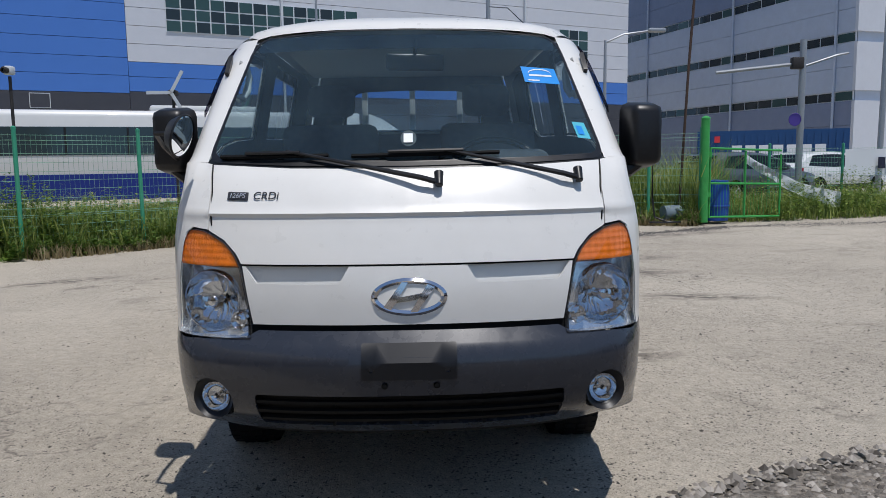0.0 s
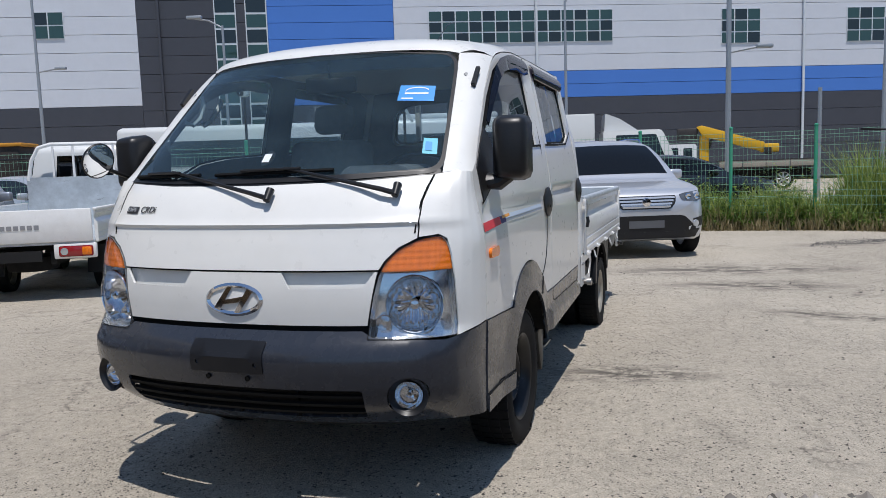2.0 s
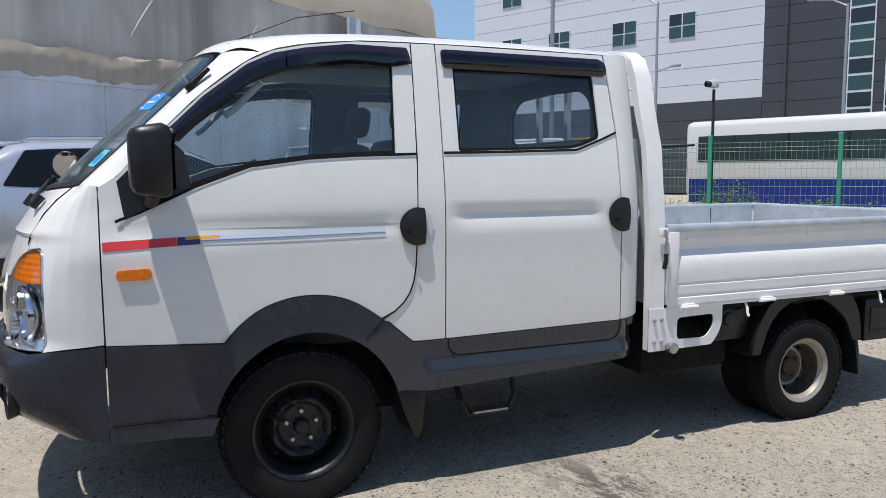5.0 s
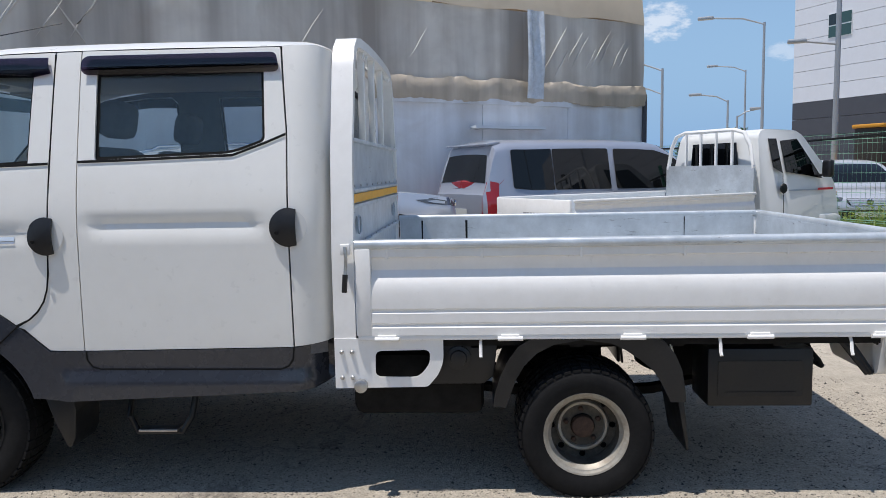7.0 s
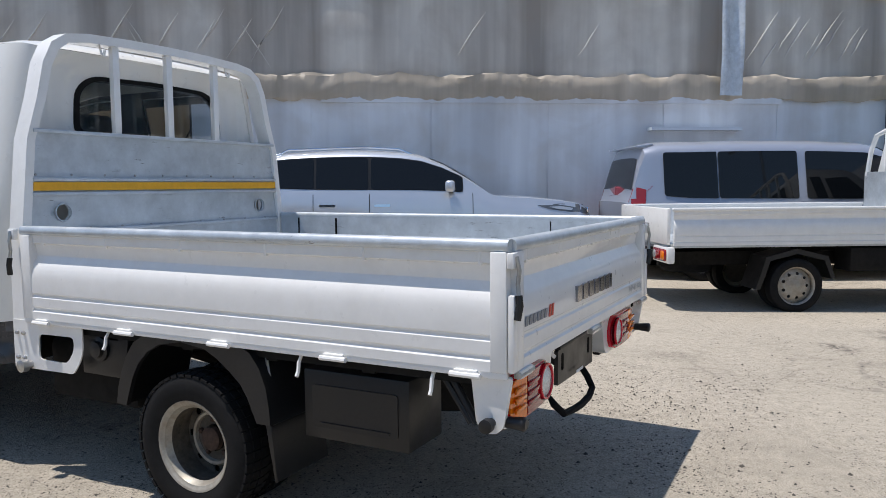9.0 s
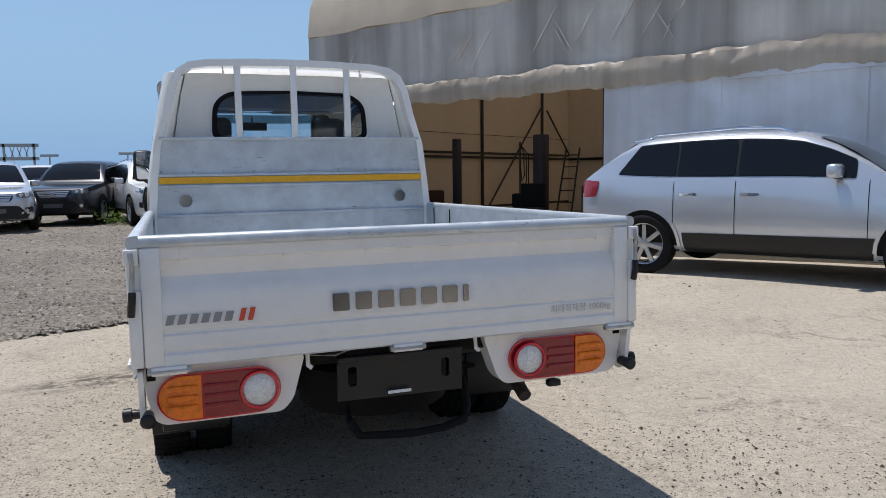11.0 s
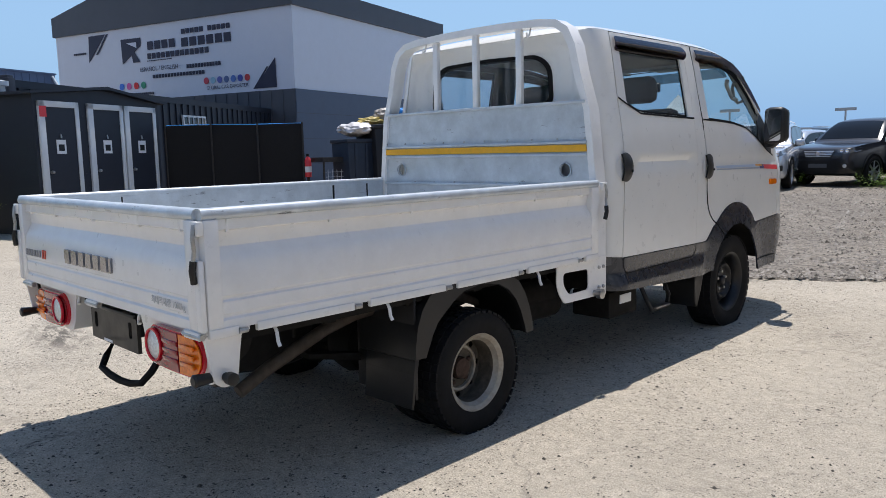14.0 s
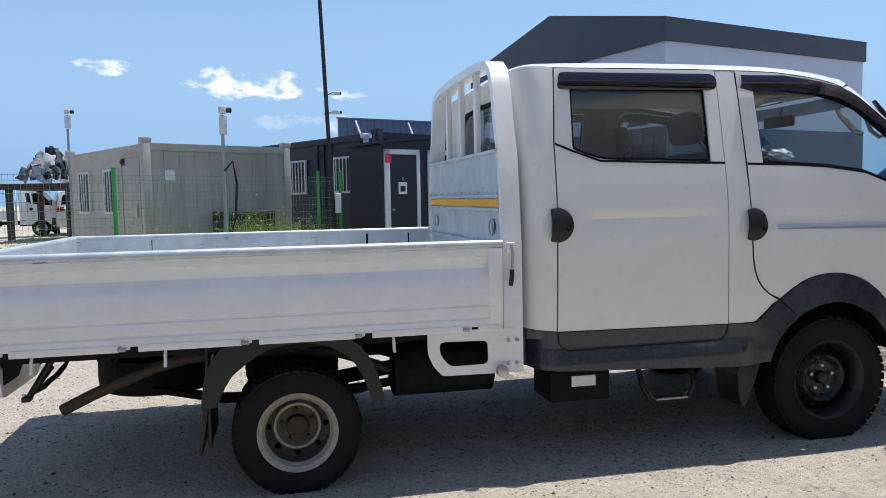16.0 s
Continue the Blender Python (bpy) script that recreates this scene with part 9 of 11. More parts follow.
def street_lamp(x, y, h, arm, turn, low=0.0):
    s = thing("street_lamp", "grey steel street lamp", "street lamp", "street lamps", m=pose(x, y, 0, 0, 0, turn))
    part("pole", tube([(0, 0, 0), (0, 0, h)], [0.09, 0.055], 10), POLE, s)
    part("arm", tube([(0, 0, h - 0.1), (arm * 0.4, 0, h + 0.25), (arm, 0, h + 0.4)], 0.04, 8), POLE, s)
    part("lantern", box(arm - 0.1, -0.13, h + 0.34, arm + 0.65, 0.13, h + 0.5, 0.05), POLE, s)
    part("base_plate", box(-0.2, -0.2, 0, 0.2, 0.2, 0.04), POLE, s)
    if low:
        part("low_arm", tube([(0, 0, low), (0.9, 0, low + 0.15)], 0.035, 8), POLE, s)
        part("low_lantern", box(0.8, -0.1, low + 0.1, 1.3, 0.1, low + 0.22, 0.04), POLE, s)


street_lamp(7.7, 28.8, 6.1, 1.9, 5)
street_lamp(2.27, 21.85, 10, 1.5, 20, 4.4)
street_lamp(-18.2, 13.45, 9.5, 1.5, 250, 4.7)
street_lamp(-33.8, 17.1, 8.2, 2.4, 250)
street_lamp(-52, 22.5, 8.2, 2.0, 250)
street_lamp(-56, 32, 8.0, 1.2, 250)
street_lamp(-4.86, 35.27, 9.2, 0.7, 20)
street_lamp(-20.5, 29.5, 8.5, -1.6, 20)
street_lamp(-27, 24.5, 9.5, -1.4, 20, 6.2)
street_lamp(-31.94, 11.85, 5.9, 2.2, 250)
street_lamp(-39.7, 13.7, 5.55, 2.0, 250)
street_lamp(-42.7, 18.3, 5.3, 1.6, 250)
street_lamp(-46.4, 20.1, 4.6, -1.4, 250)
solid("timber_pole", tube([(-26.3, 9.2, 0), (-26.45, 9.25, 5.0)], [0.13, 0.10], 8), BARKP, "leaning timber pole behind the fence", "pole")
tp = thing("traffic_mast", "steel traffic mast with a long side arm", "traffic mast", m=pose(10.05, 17.3, 0))
part("pole", tube([(0, 0, 0), (0, 0, 4.3)], 0.085, 12), POLE, tp)
part("arm", tube([(0, 0, 3.7), (-2.2, 0.2, 3.5)], 0.045, 8), POLE, tp)
part("lamp_arm", tube([(0, 0, 3.6), (0.9, 0, 3.9), (1.2, 0, 3.95)], 0.03, 8), POLE, tp)
part("joint_box", box(-0.3, -0.1, 3.55, 0.0, 0.1, 3.85, 0.03), DARKSTEEL, tp)
part("round_sign", lathe([(-0.11, 0.16), (-0.1, 0.17), (-0.095, 0.02)], 24, 'Y', pose(-0.2, 0, 2.25)), mat("sign_blue_red", (0.08, 0.05, 0.3), 0.5), tp)
solid("rusty_pole", tube([(5.35, 12.95, 0), (5.5, 12.95, 3.2), (5.85, 12.95, 9)], 0.028, 8), RUST, "thin rusty leaning pole", "pole")
solid("slim_pole", tube([(14.5, 21, 0), (14.6, 21, 9)], 0.09, 10), POLE, "plain steel pole by the road", "pole")
solid("thin_pole", tube([(5.0, 24, 0), (5.0, 24, 3.4)], 0.06, 8), POLE, "short grey pole behind the fence", "pole")
ms = thing("camera_mast", "tall thin dark mast with small cameras", "mast", m=pose(11.4, 2.74, 0))
part("mast", tube([(0, 0, 0), (0, 0.14, 4), (0, 0.34, 9.5)], [0.045, 0.04, 0.028], 8), DARKSTEEL, ms)
for z in (3.0, 3.38):
    part("bracket", tube([(0, 0.16, z), (-0.03, 0.02, z + 0.03)], 0.012, 6), DARKSTEEL, ms)
    part("security_camera", box(-0.08, -0.16, z, 0.0, 0.02, z + 0.07, 0.02), WINFRAME, ms)
    part("lens_hood", box(-0.085, -0.19, z + 0.01, -0.005, -0.155, z + 0.06, 0.01), BLACK, ms)
part("switch_box", box(-0.16, -0.12, 1.0, 0.08, 0.0, 1.4, 0.02), WINFRAME, ms)


def camera_pole(x, y, h, label, boxed=True):
    c = thing("camera_pole", label, "camera pole", m=pose(x, y, 0))
    part("pole", tube([(0, 0, 0), (0, 0, h)], 0.03 if boxed else 0.024, 8), POLE if boxed else DARKSTEEL, c)
    if boxed:
        part("box", box(-0.07, -0.08, h - 0.35, 0.07, 0.05, h - 0.02, 0.015), WINFRAME, c)
    part("security_camera", box(-0.07, -0.08, h + 0.02, 0.07, 0.06, h + 0.15, 0.03), WINFRAME, c)
    part("lens_hood", lathe([(0, 0.045), (0.08, 0.05), (0.09, 0.03)], 12, 'Y', pose(0, -0.08, h + 0.08, 0, 0, 180)), DARKSTEEL, c)


camera_pole(17.22, 9.16, 3.6, "camera on a tall pole behind the grey container")
camera_pole(10.0, 4.80, 2.83, "camera on a pole above the fence")
camera_pole(-6.09, 9.36, 2.65, "camera on a fence post", False)
solid("loose_cable", tube([(9.95, 4.79, 1.82), (9.93, 4.64, 2.0), (9.92, 4.58, 1.6), (9.93, 4.62, 1.0), (9.9, 4.75, 0.5), (9.9, 4.74, 0.05)], 0.022, 6), BLACK, "black cable looped on the camera pole", "cable")
solid("overhead_cable", tube([(-6.1, 9.0, 1.75), (-9, 8.0, 1.68), (-12, 6.2, 1.72)], 0.02, 5), BLACK, "black cable along the fence top", "cable")
sw_ = thing("wind_turbine", "small wind turbine on a post", "turbine", m=pose(-6.05, 16.8, 0))
part("post", tube([(0, 0, 0), (0, 0, 3.0)], 0.04, 8), DARKSTEEL, sw_)
part("nacelle", box(-0.1, -0.15, 3.0, 0.1, 0.15, 3.14, 0.04), DARKSTEEL, sw_)
for k in range(3):
    part("blade", box(-0.04, -0.17, 0.0, 0.04, -0.16, 0.6, 0, pose(0, 0, 3.07, 0, 30 + 120 * k, 0)), WINFRAME, sw_)

import functools

# ---------------------------------------------------------------- parked vehicles
def heading(x, y, hx, hy, z=0.0):
    """A pose whose +y looks along (hx, hy)."""
    return pose(x, y, z, 0, 0, math.degrees(math.atan2(-hx, hy)))


def paint(name, colour, metal=0.0, rough=0.3):
    return mat(name, colour, rough, metal, coat=0.8, grain=0.015, scale=4)


SILVER = paint("silver_paint", (0.60, 0.64, 0.70), 0.5, 0.24)
PALESILVER = paint("pale_silver_paint", (0.57, 0.59, 0.63), 0.45, 0.28)
CARWHITE = paint("car_white_paint", (0.72, 0.73, 0.72))
CARBLACK = paint("car_black_paint", (0.012, 0.013, 0.018))
CARNAVY = paint("navy_paint", (0.013, 0.013, 0.045))
CARGREY = paint("grey_paint", (0.12, 0.13, 0.15), 0.4)
ALLOY = mat("alloy_wheel", (0.55, 0.56, 0.58), 0.3, 0.8, grain=0.05, scale=20)
LAMPGLASS = mat("lamp_cover", (0.55, 0.58, 0.6), 0.08, 0.5, coat=0.8)
LAMPDARK = mat("lamp_inner", (0.16, 0.17, 0.18), 0.1, 0.5, coat=0.8, grain=0.3, scale=14)
TAILRED = mat("tail_lamp_red", (0.30, 0.008, 0.012), 0.12, coat=0.8)
BRIGHT = mat("bright_trim", (0.7, 0.71, 0.73), 0.25, 0.6)
SMOKED = mat("smoked_window", (0.006, 0.007, 0.008), 0.03, spec=0.5)
PLATE = mat("plain_plate", (0.55, 0.57, 0.55), 0.5)


def steel_disc(parent, r, w, material):
    """A pressed wheel with a ring of round holes and a domed middle."""
    face = curve([(0.0, w * 0.36), (r * 0.20, w * 0.34), (r * 0.26, w * 0.22), (r * 0.42, w * 0.26), (r * 0.52, w * 0.18), (r * 0.66, w * 0.05)])
    n = 9
    holes = [circle(r * 0.45 * math.cos(2 * math.pi * i / n), r * 0.45 * math.sin(2 * math.pi * i / n), r * 0.065, 8) for i in range(n)]
    part("disc", panel(circle(0, 0, r * 0.64, 28), holes, lambda u, v: Vector((face(math.hypot(u, v)), u, v)), r * 0.14, 0.004), material, parent, "", 60)


def car_wheel(parent, x, y, r, w, spokes=7, rim_mat=None):
    sg = 1 if x > 0 else -1
    m = pose(x, y, r, 0, 0, 0 if sg > 0 else 180)
    t_ = part("wheel", tyre(r, w, r * 0.68, 28), RUBBER, parent, "", 40, m)
    rm_ = lathe([(-w * 0.3, r * 0.69), (w * 0.30, r * 0.64), (w * 0.42, r * 0.68), (w * 0.44, r * 0.70)], 28, 'X')
    part("rim", rm_, rim_mat or ALLOY, t_)
    if not spokes:
        steel_disc(t_, r, w, rim_mat or ALLOY)
        part("brake_disc", lathe([(0.0, r * 0.5), (0.004, r * 0.5), (0.005, 0.02)], 20, 'X'), DARKSTEEL, t_)
        return t_
    b = bmesh.new()
    add_lathe(b, [(w * 0.05, 0.02), (w * 0.28, r * 0.17), (w * 0.40, r * 0.15), (w * 0.42, 0.02)], 14, 'X')
    for k in range(spokes):
        rot = Matrix.Rotation(2 * math.pi * k / spokes, 4, 'X')
        add_box(b, w * 0.22, -r * 0.075, r * 0.12, w * 0.38, r * 0.075, r * 0.66, 0.006, rot, 1)
    part("spokes", b, rim_mat or ALLOY, t_)
    part("brake_disc", lathe([(0.0, r * 0.5), (0.01, r * 0.5), (0.012, 0.02)], 20, 'X'), DARKSTEEL, t_)
    return t_


FRONT_SUV = dict(lamp=[(0.52, 0.845), (0.62, 0.865), (0.98, 0.90), (0.985, 0.80), (0.80, 0.745), (0.56, 0.77)], grille=[(0.47, 0.855), (0.455, 0.76), (0.38, 0.685), (-0.38, 0.685), (-0.455, 0.76), (-0.47, 0.855)],
                 mouth=[(0.60, 0.585), (0.78, 0.44), (0.80, 0.30), (-0.80, 0.30), (-0.78, 0.44), (-0.60, 0.585), (-0.5, 0.60), (0.5, 0.60)], fog=[(0.72, 0.545), (0.95, 0.58), (0.95, 0.45), (0.80, 0.44)])


def car(name, label, m, L_, W_, H_, body, sp, trim=None, group="", glass_mat=None, rack=False, front_kind="suv", tail=0.11, spoiler=False):
    """A car from lofted sections; +y is forward. sp: bonnet front z, cowl z, belt z at the doors and at the tail, and the stations cowl, screen top, roof end, tail base."""
    hf, hc, zb0, zb1, tc, ts, tr, te = sp
    c = thing(name, label, "car", group, m=m)
    trim = trim or body
    hw = W_ / 2
    van = H_ > 1.85
    Y = lambda t: L_ / 2 - t * L_
    wt = curve([(0, 0.66), (0.006, 0.74), (0.018, 0.82), (0.045, 0.90), (0.09, 0.955), (0.16, 0.985), (0.3, 1.0), (0.75, 1.0), (0.88, 0.975), (0.95, 0.93), (0.985, 0.87), (1, 0.80)])
    zs = curve([(0, 0.40), (0.02, 0.30), (0.08, 0.25), (0.5, 0.26), (0.92, 0.30), (0.98, 0.36), (1, 0.48)])
    belt = curve([(0, hf - 0.24), (0.02, hf - 0.13), (0.07, hf - 0.075), (tc * 0.7, hc - 0.14), (tc, hc - 0.075), (tc + 0.10, zb0), (0.72, (zb0 + zb1) / 2 + 0.005), (te - 0.03, zb1), (1, zb1 - 0.06)])
    top = curve([(0, hf - 0.22), (0.008, hf - 0.10), (0.02, hf - 0.035), (0.05, hf + 0.01), (tc * 0.65, (hf + hc) / 2 + 0.03), (tc - 0.015, hc - 0.012), (tc + 0.01, hc + 0.03), (tc + (ts - tc) * 0.5, hc + (H_ - 0.04 - hc) * 0.58), (ts - 0.01, H_ - 0.085), (ts + 0.05, H_ - 0.028),
                 (ts + (tr - ts) * 0.45, H_), (tr - 0.07, H_ - 0.028), (tr, H_ - 0.075), (tr + (te - tr) * 0.5, zb1 + (H_ - zb1) * 0.50), (te - 0.004, zb1 + 0.05), (1, zb1 - 0.05)])
    shape = curve([(0, 0.86), (0.06, 0.945), (0.2, 0.985), (0.42, 1.0), (0.72, 0.992), (0.9, 0.975), (1, 0.95)])
    slope = 0.20 if not van else 0.12
    T = functools.lru_cache(None)(lambda t: (hw * wt(t), zs(t), belt(t), max(top(t), belt(t) + 0.03)))

    def half_x(t, z):
        w, z0, zb, zt = T(t)
        if z <= zb:
            return w * shape(max(0.0, (z - z0) / (zb - z0)))
        s = min(1.0, (z - zb) / (zt - zb))
        x = w * 0.95 - slope * w * (z - zb) / 0.6
        if s > 0.80:
            q = (s - 0.80) / 0.20
            x *= 1 - 0.30 * q ** 2 if q < 0.7 else (1 - 0.30 * 0.49) * math.sqrt(max(0.0, 1 - ((q - 0.7) / 0.3) ** 2))
        return x

    ts_ = sorted({0, 0.004, 0.01, 0.02, 0.035, 0.055, 0.09, 0.13, 0.18, 0.23, tc - 0.012, tc, tc + 0.012, tc + (ts - tc) * 0.33, tc + (ts - tc) * 0.66, ts - 0.012, ts, ts + 0.03, 0.5, 0.58, 0.66, 0.73, tr - 0.04, tr, tr + (te - tr) * 0.33, tr + (te - tr) * 0.66, te, 0.988, 1.0})
    fr = [0.0, 0.06, 0.2, 0.42, 0.72, 0.9, 1.0]
    up = [0.25, 0.5, 0.7, 0.80, 0.88, 0.94, 0.975, 0.994]
    b = bmesh.new()
    rows = []
    for t in ts_:
        w, z0, zb, zt = T(t)
        zz = [z0 + (zb - z0) * f for f in fr] + [zb + (zt - zb) * f for f in up]
        half_r = [(0.0, z0)] + [(half_x(t, z), z) for z in zz] + [(0.0, zt)]
        ring_ = half_r + [(-x, z) for x, z in half_r[-2:0:-1]]
        rows.append([b.verts.new((x, Y(t), z)) for x, z in ring_])
    n = len(rows[0])
    for r0, r1 in zip(rows, rows[1:]):
        for k in range(n):
            b.faces.new((r0[k], r0[(k + 1) % n], r1[(k + 1) % n], r1[k]))
    b.faces.new(rows[0])
    b.faces.new(rows[-1][::-1])
    part("body", b, body, c, "", 42)

    def flank(sg, off):
        def f(y, z):
            t = min(max((L_ / 2 - y) / L_, 0.0), 1.0)
            return Vector((sg * (half_x(t, z) + off), y, z))
        return f

    def nose(off, back=False):
        """The nose (or the tail) over a point x, z."""
        def f(x, z):
            lo, hi = (0.0, 0.45)
            for _ in range(18):
                mid = (lo + hi) / 2
                t = 1 - mid if back else mid
                if z <= T(t)[3] and half_x(t, z) >= abs(x):
                    hi = mid
                else:
                    lo = mid
            return Vector((x, Y(1 - hi) - off if back else Y(hi) + off, z))
        return f

    def crown(off):
        """The upper skin over a point x, t."""
        def f(x, t):
            lo, hi = T(t)[2], T(t)[3]
            for _ in range(16):
                mid = (lo + hi) / 2
                if half_x(t, mid) >= abs(x):
                    lo = mid
                else:
                    hi = mid
            return Vector((x, Y(t) + (off if t < 0.5 else -off) * 0.7, lo + off * 0.8))
        return f

    gm = glass_mat or SMOKED
    k0, k1 = tc + 0.022, tc + (ts - tc) * (0.94 if van else 0.87)
    ws_w = lambda t: hw * (0.80 - 0.16 * (t - k0) / (k1 - k0))
    b = bmesh.new()
    cols = [[crown(0.008)(ws_w(k0 + (k1 - k0) * i / 6) * j / 6, k0 + (k1 - k0) * i / 6) for j in range(-6, 7)] for i in range(7)]
    grid = [[b.verts.new(p) for p in r] for r in cols]
    for r0, r1 in zip(grid, grid[1:]):
        for q in range(12):
            b.faces.new((r0[q], r0[q + 1], r1[q + 1], r1[q]))
    part("windscreen", b, gm, c, "", 50)
    k0, k1 = tr + 0.012, tr + (te - tr) * 0.78
    b = bmesh.new()
    grid = [[b.verts.new(crown(0.008)(hw * (0.62 + 0.10 * i / 5) * j / 6, k0 + (k1 - k0) * i / 5)) for j in range(-6, 7)] for i in range(6)]
    for r0, r1 in zip(grid, grid[1:]):
        for q in range(12):
            b.faces.new((r0[q], r0[q + 1], r1[q + 1], r1[q]))
    part("rear_window", b, gm, c, "", 50)
    # side windows in the flank's own outline
    zt_ = lambda t: T(t)[2] + (T(t)[3] - T(t)[2]) * 0.80
    t0, t1 = tc + (ts - tc) * 0.42, (tr - 0.045 if van else tr + (te - tr) * 0.30)
    ups = [t0 + (t1 - t0) * i / 10 for i in range(11)]
    outline = [(Y(t), T(t)[2] + 0.025) for t in ups[:-1]] + [(Y(t1), T(t1)[2] + (0.05 if van else 0.035))] + [(Y(t), zt_(t)) for t in ups[::-1][0 if van else 1:]]
    cut1, cut2 = Y(ts + (tr - ts) * 0.34), Y(ts + (tr - ts) * 0.70)

    def clip(poly, lo, hi):
        out = []
        for (y0, z0), (y1, z1) in zip(poly, poly[1:] + poly[:1]):
            pts = [(y0, z0)] if lo <= y0 <= hi else []
            hits = []
            for v in (lo, hi):
                if (y0 - v) * (y1 - v) < 0:
                    q = (v - y0) / (y1 - y0)
                    hits.append((q, (v, z0 + (z1 - z0) * q)))
            out += pts + [p for _, p in sorted(hits)]
        return out

    gap = 0.05 if van else 0.012
    tall, wide = (0.99, 0.99) if van else (0.94, 0.985)
    for sg in (1, -1):
        if not van:
            part("pillar_trim", panel(rounded(outline, 0.03), [], flank(sg, 0.003), 0.12), BLACK, c, "", 50)
        for lo, hi in (((cut1 + gap, 9), (cut2 + 0.004, cut1 - gap), (-9, cut2 - 0.004)) if van else ((cut1 + gap, 9), (cut2 + 0.012, cut1 - gap), (-9, cut2 - 0.012))):
            w_ = clip(outline, lo, hi)
            cy, cz = sum(p[0] for p in w_) / len(w_), sum(p[1] for p in w_) / len(w_)
            w_ = [(cy + (y - cy) * wide, cz + (z - cz) * tall) for y, z in w_]
            part("side_glass", panel(rounded(w_, 0.04), [], flank(sg, 0.008), 0.12), gm, c, "", 50)
    axles = (0.225, 0.81) if rack and front_kind == "car" else (0.19 if tc > 0.2 else 0.165, 0.80)
    r = max(0.31, min(0.385, 0.212 * H_))
    fk = FRONT_SUV
    for sg in (1, -1):
        for a in axles:
            arch = [(Y(a) + (r + 0.05) * math.cos(q), r + (r + 0.05) * math.sin(q)) for q in [math.radians(d) for d in range(-12, 193, 12)]]
            part("wheel_arch", panel(arch, [], flank(sg, 0.004), 0.12), MATTBLACK, c, "", 50)
            lip = [(Y(a) + (r + 0.085) * math.cos(q), r + (r + 0.085) * math.sin(q)) for q in [math.radians(d) for d in range(192, -13, -12)]]
            part("arch_lip", panel(arch + lip, [], flank(sg, 0.016), 0.10, 0.014), trim if trim is BLACK and front_kind == "suv" and rack else body, c, "", 50)
            car_wheel(c, sg * (hw - 0.085), Y(a), r, 0.215)
        hp = [(sg * x * hw * 0.93, z * hf / 0.93 + 0.02) for x, z in fk["lamp"]]
        hl = part("headlamp", panel(rounded(hp, 0.02), [], nose(0.006), 0.06, 0.006), LAMPDARK, c, "", 50)
        for q in (0.66, 0.80):
            p = nose(0.012)(sg * q * hw * 0.93, 0.815 * hf / 0.93 + 0.02)
            part("lamp_bulb", lathe([(-0.01, 0.045), (0.006, 0.042), (0.010, 0.034), (0.004, 0.012), (0.004, 0.002)], 16, 'Y', Matrix.Translation(p) @ pose(0, 0, 0, 0, 0, -sg * 20)), CHROME, hl)
        fp = [(sg * x * hw * 0.93, z * hf / 0.93) for x, z in fk["fog"]]
        fg = part("fog_recess", panel(rounded(fp, 0.02), [], nose(0.005), 0.06), BLACK, c, "", 50)
        part("fog_lamp", lathe([(0, 0.05), (0.02, 0.045), (0.022, 0.01)], 14, 'Y', Matrix.Translation(nose(0.0)(sg * 0.77 * hw * 0.93, 0.485 * hf / 0.93)) @ pose(0, 0, 0, 0, 0, -sg * 25)), LAMPGLASS, fg)
        tz_ = zb1 - (0.02 if van else 0.10)
        tp = [(Y(0.992), tz_ + tail * 0.7), (Y(0.94 if tail < 0.2 else 0.955), tz_ + tail * 0.55), (Y(0.95 if tail < 0.2 else 0.965), tz_ - tail * 1.2), (Y(0.992), tz_ - tail * 1.3)]
        part("tail_lamp", panel(rounded(tp, 0.02), [], flank(sg, 0.008), 0.05, 0.006), TAILRED, c, "", 50)
        part("tail_lens", panel([(sg * hw * (0.56 if tail < 0.2 else 0.74), tz_ - tail * 1.1), (sg * hw * 0.86, tz_ - tail * 1.2), (sg * hw * 0.86, tz_ + tail * 0.7), (sg * hw * (0.60 if tail < 0.2 else 0.76), tz_ + tail * 0.6)], [], nose(0.006, True), 0.07), TAILRED, c, "", 50)
        mi = part("door_mirror", box(-0.11, -0.06, -0.07, 0.11, 0.06, 0.075, 0.035), body, c, "", 60, pose(sg * (hw + 0.07), Y(t0 + 0.035), zb0 + 0.09, 0, 0, -sg * 8))
        part("mirror_foot", box(-0.06, -0.03, -0.02, 0.06, 0.03, 0.02, 0.01, pose(-sg * 0.1, 0, -0.06)), BLACK, mi)
        for yy in (cut1 + 0.16, cut2 + 0.16):
            part("door_handle", panel(rounded([(yy - 0.10, zb0 - 0.16), (yy + 0.10, zb0 - 0.16), (yy + 0.10, zb0 - 0.13), (yy - 0.10, zb0 - 0.13)], 0.012), [], flank(sg, 0.022), 0.05, 0.012), CHROME if trim != body else body, c, "", 50)
        deep = 0.50 if rack and front_kind == "car" else 0.42
        part("sill_trim", panel([(Y(0.71), 0.27), (Y(0.315 if deep > 0.45 else 0.29), 0.27), (Y(0.31 if deep > 0.45 else 0.285), deep), (Y(0.715), deep)], [], flank(sg, 0.014), 0.045, 0.012), BLACK, c, "", 50)
        if deep > 0.45:
            part("wing_lamp", panel(rounded([(Y(0.155), 0.93), (Y(0.125), 0.88), (Y(0.052), 0.835), (Y(0.046), 0.895), (Y(0.09), 0.932)], 0.012), [], flank(sg, 0.006), 0.03, 0.006), LAMPDARK, c, "clear swept headlamp", 50)
            part("wing_lens", panel(rounded([(Y(0.122), 0.91), (Y(0.105), 0.885), (Y(0.062), 0.86), (Y(0.058), 0.89), (Y(0.09), 0.915)], 0.010), [], flank(sg, 0.012), 0.03, 0.004), LAMPGLASS, c, "", 50)
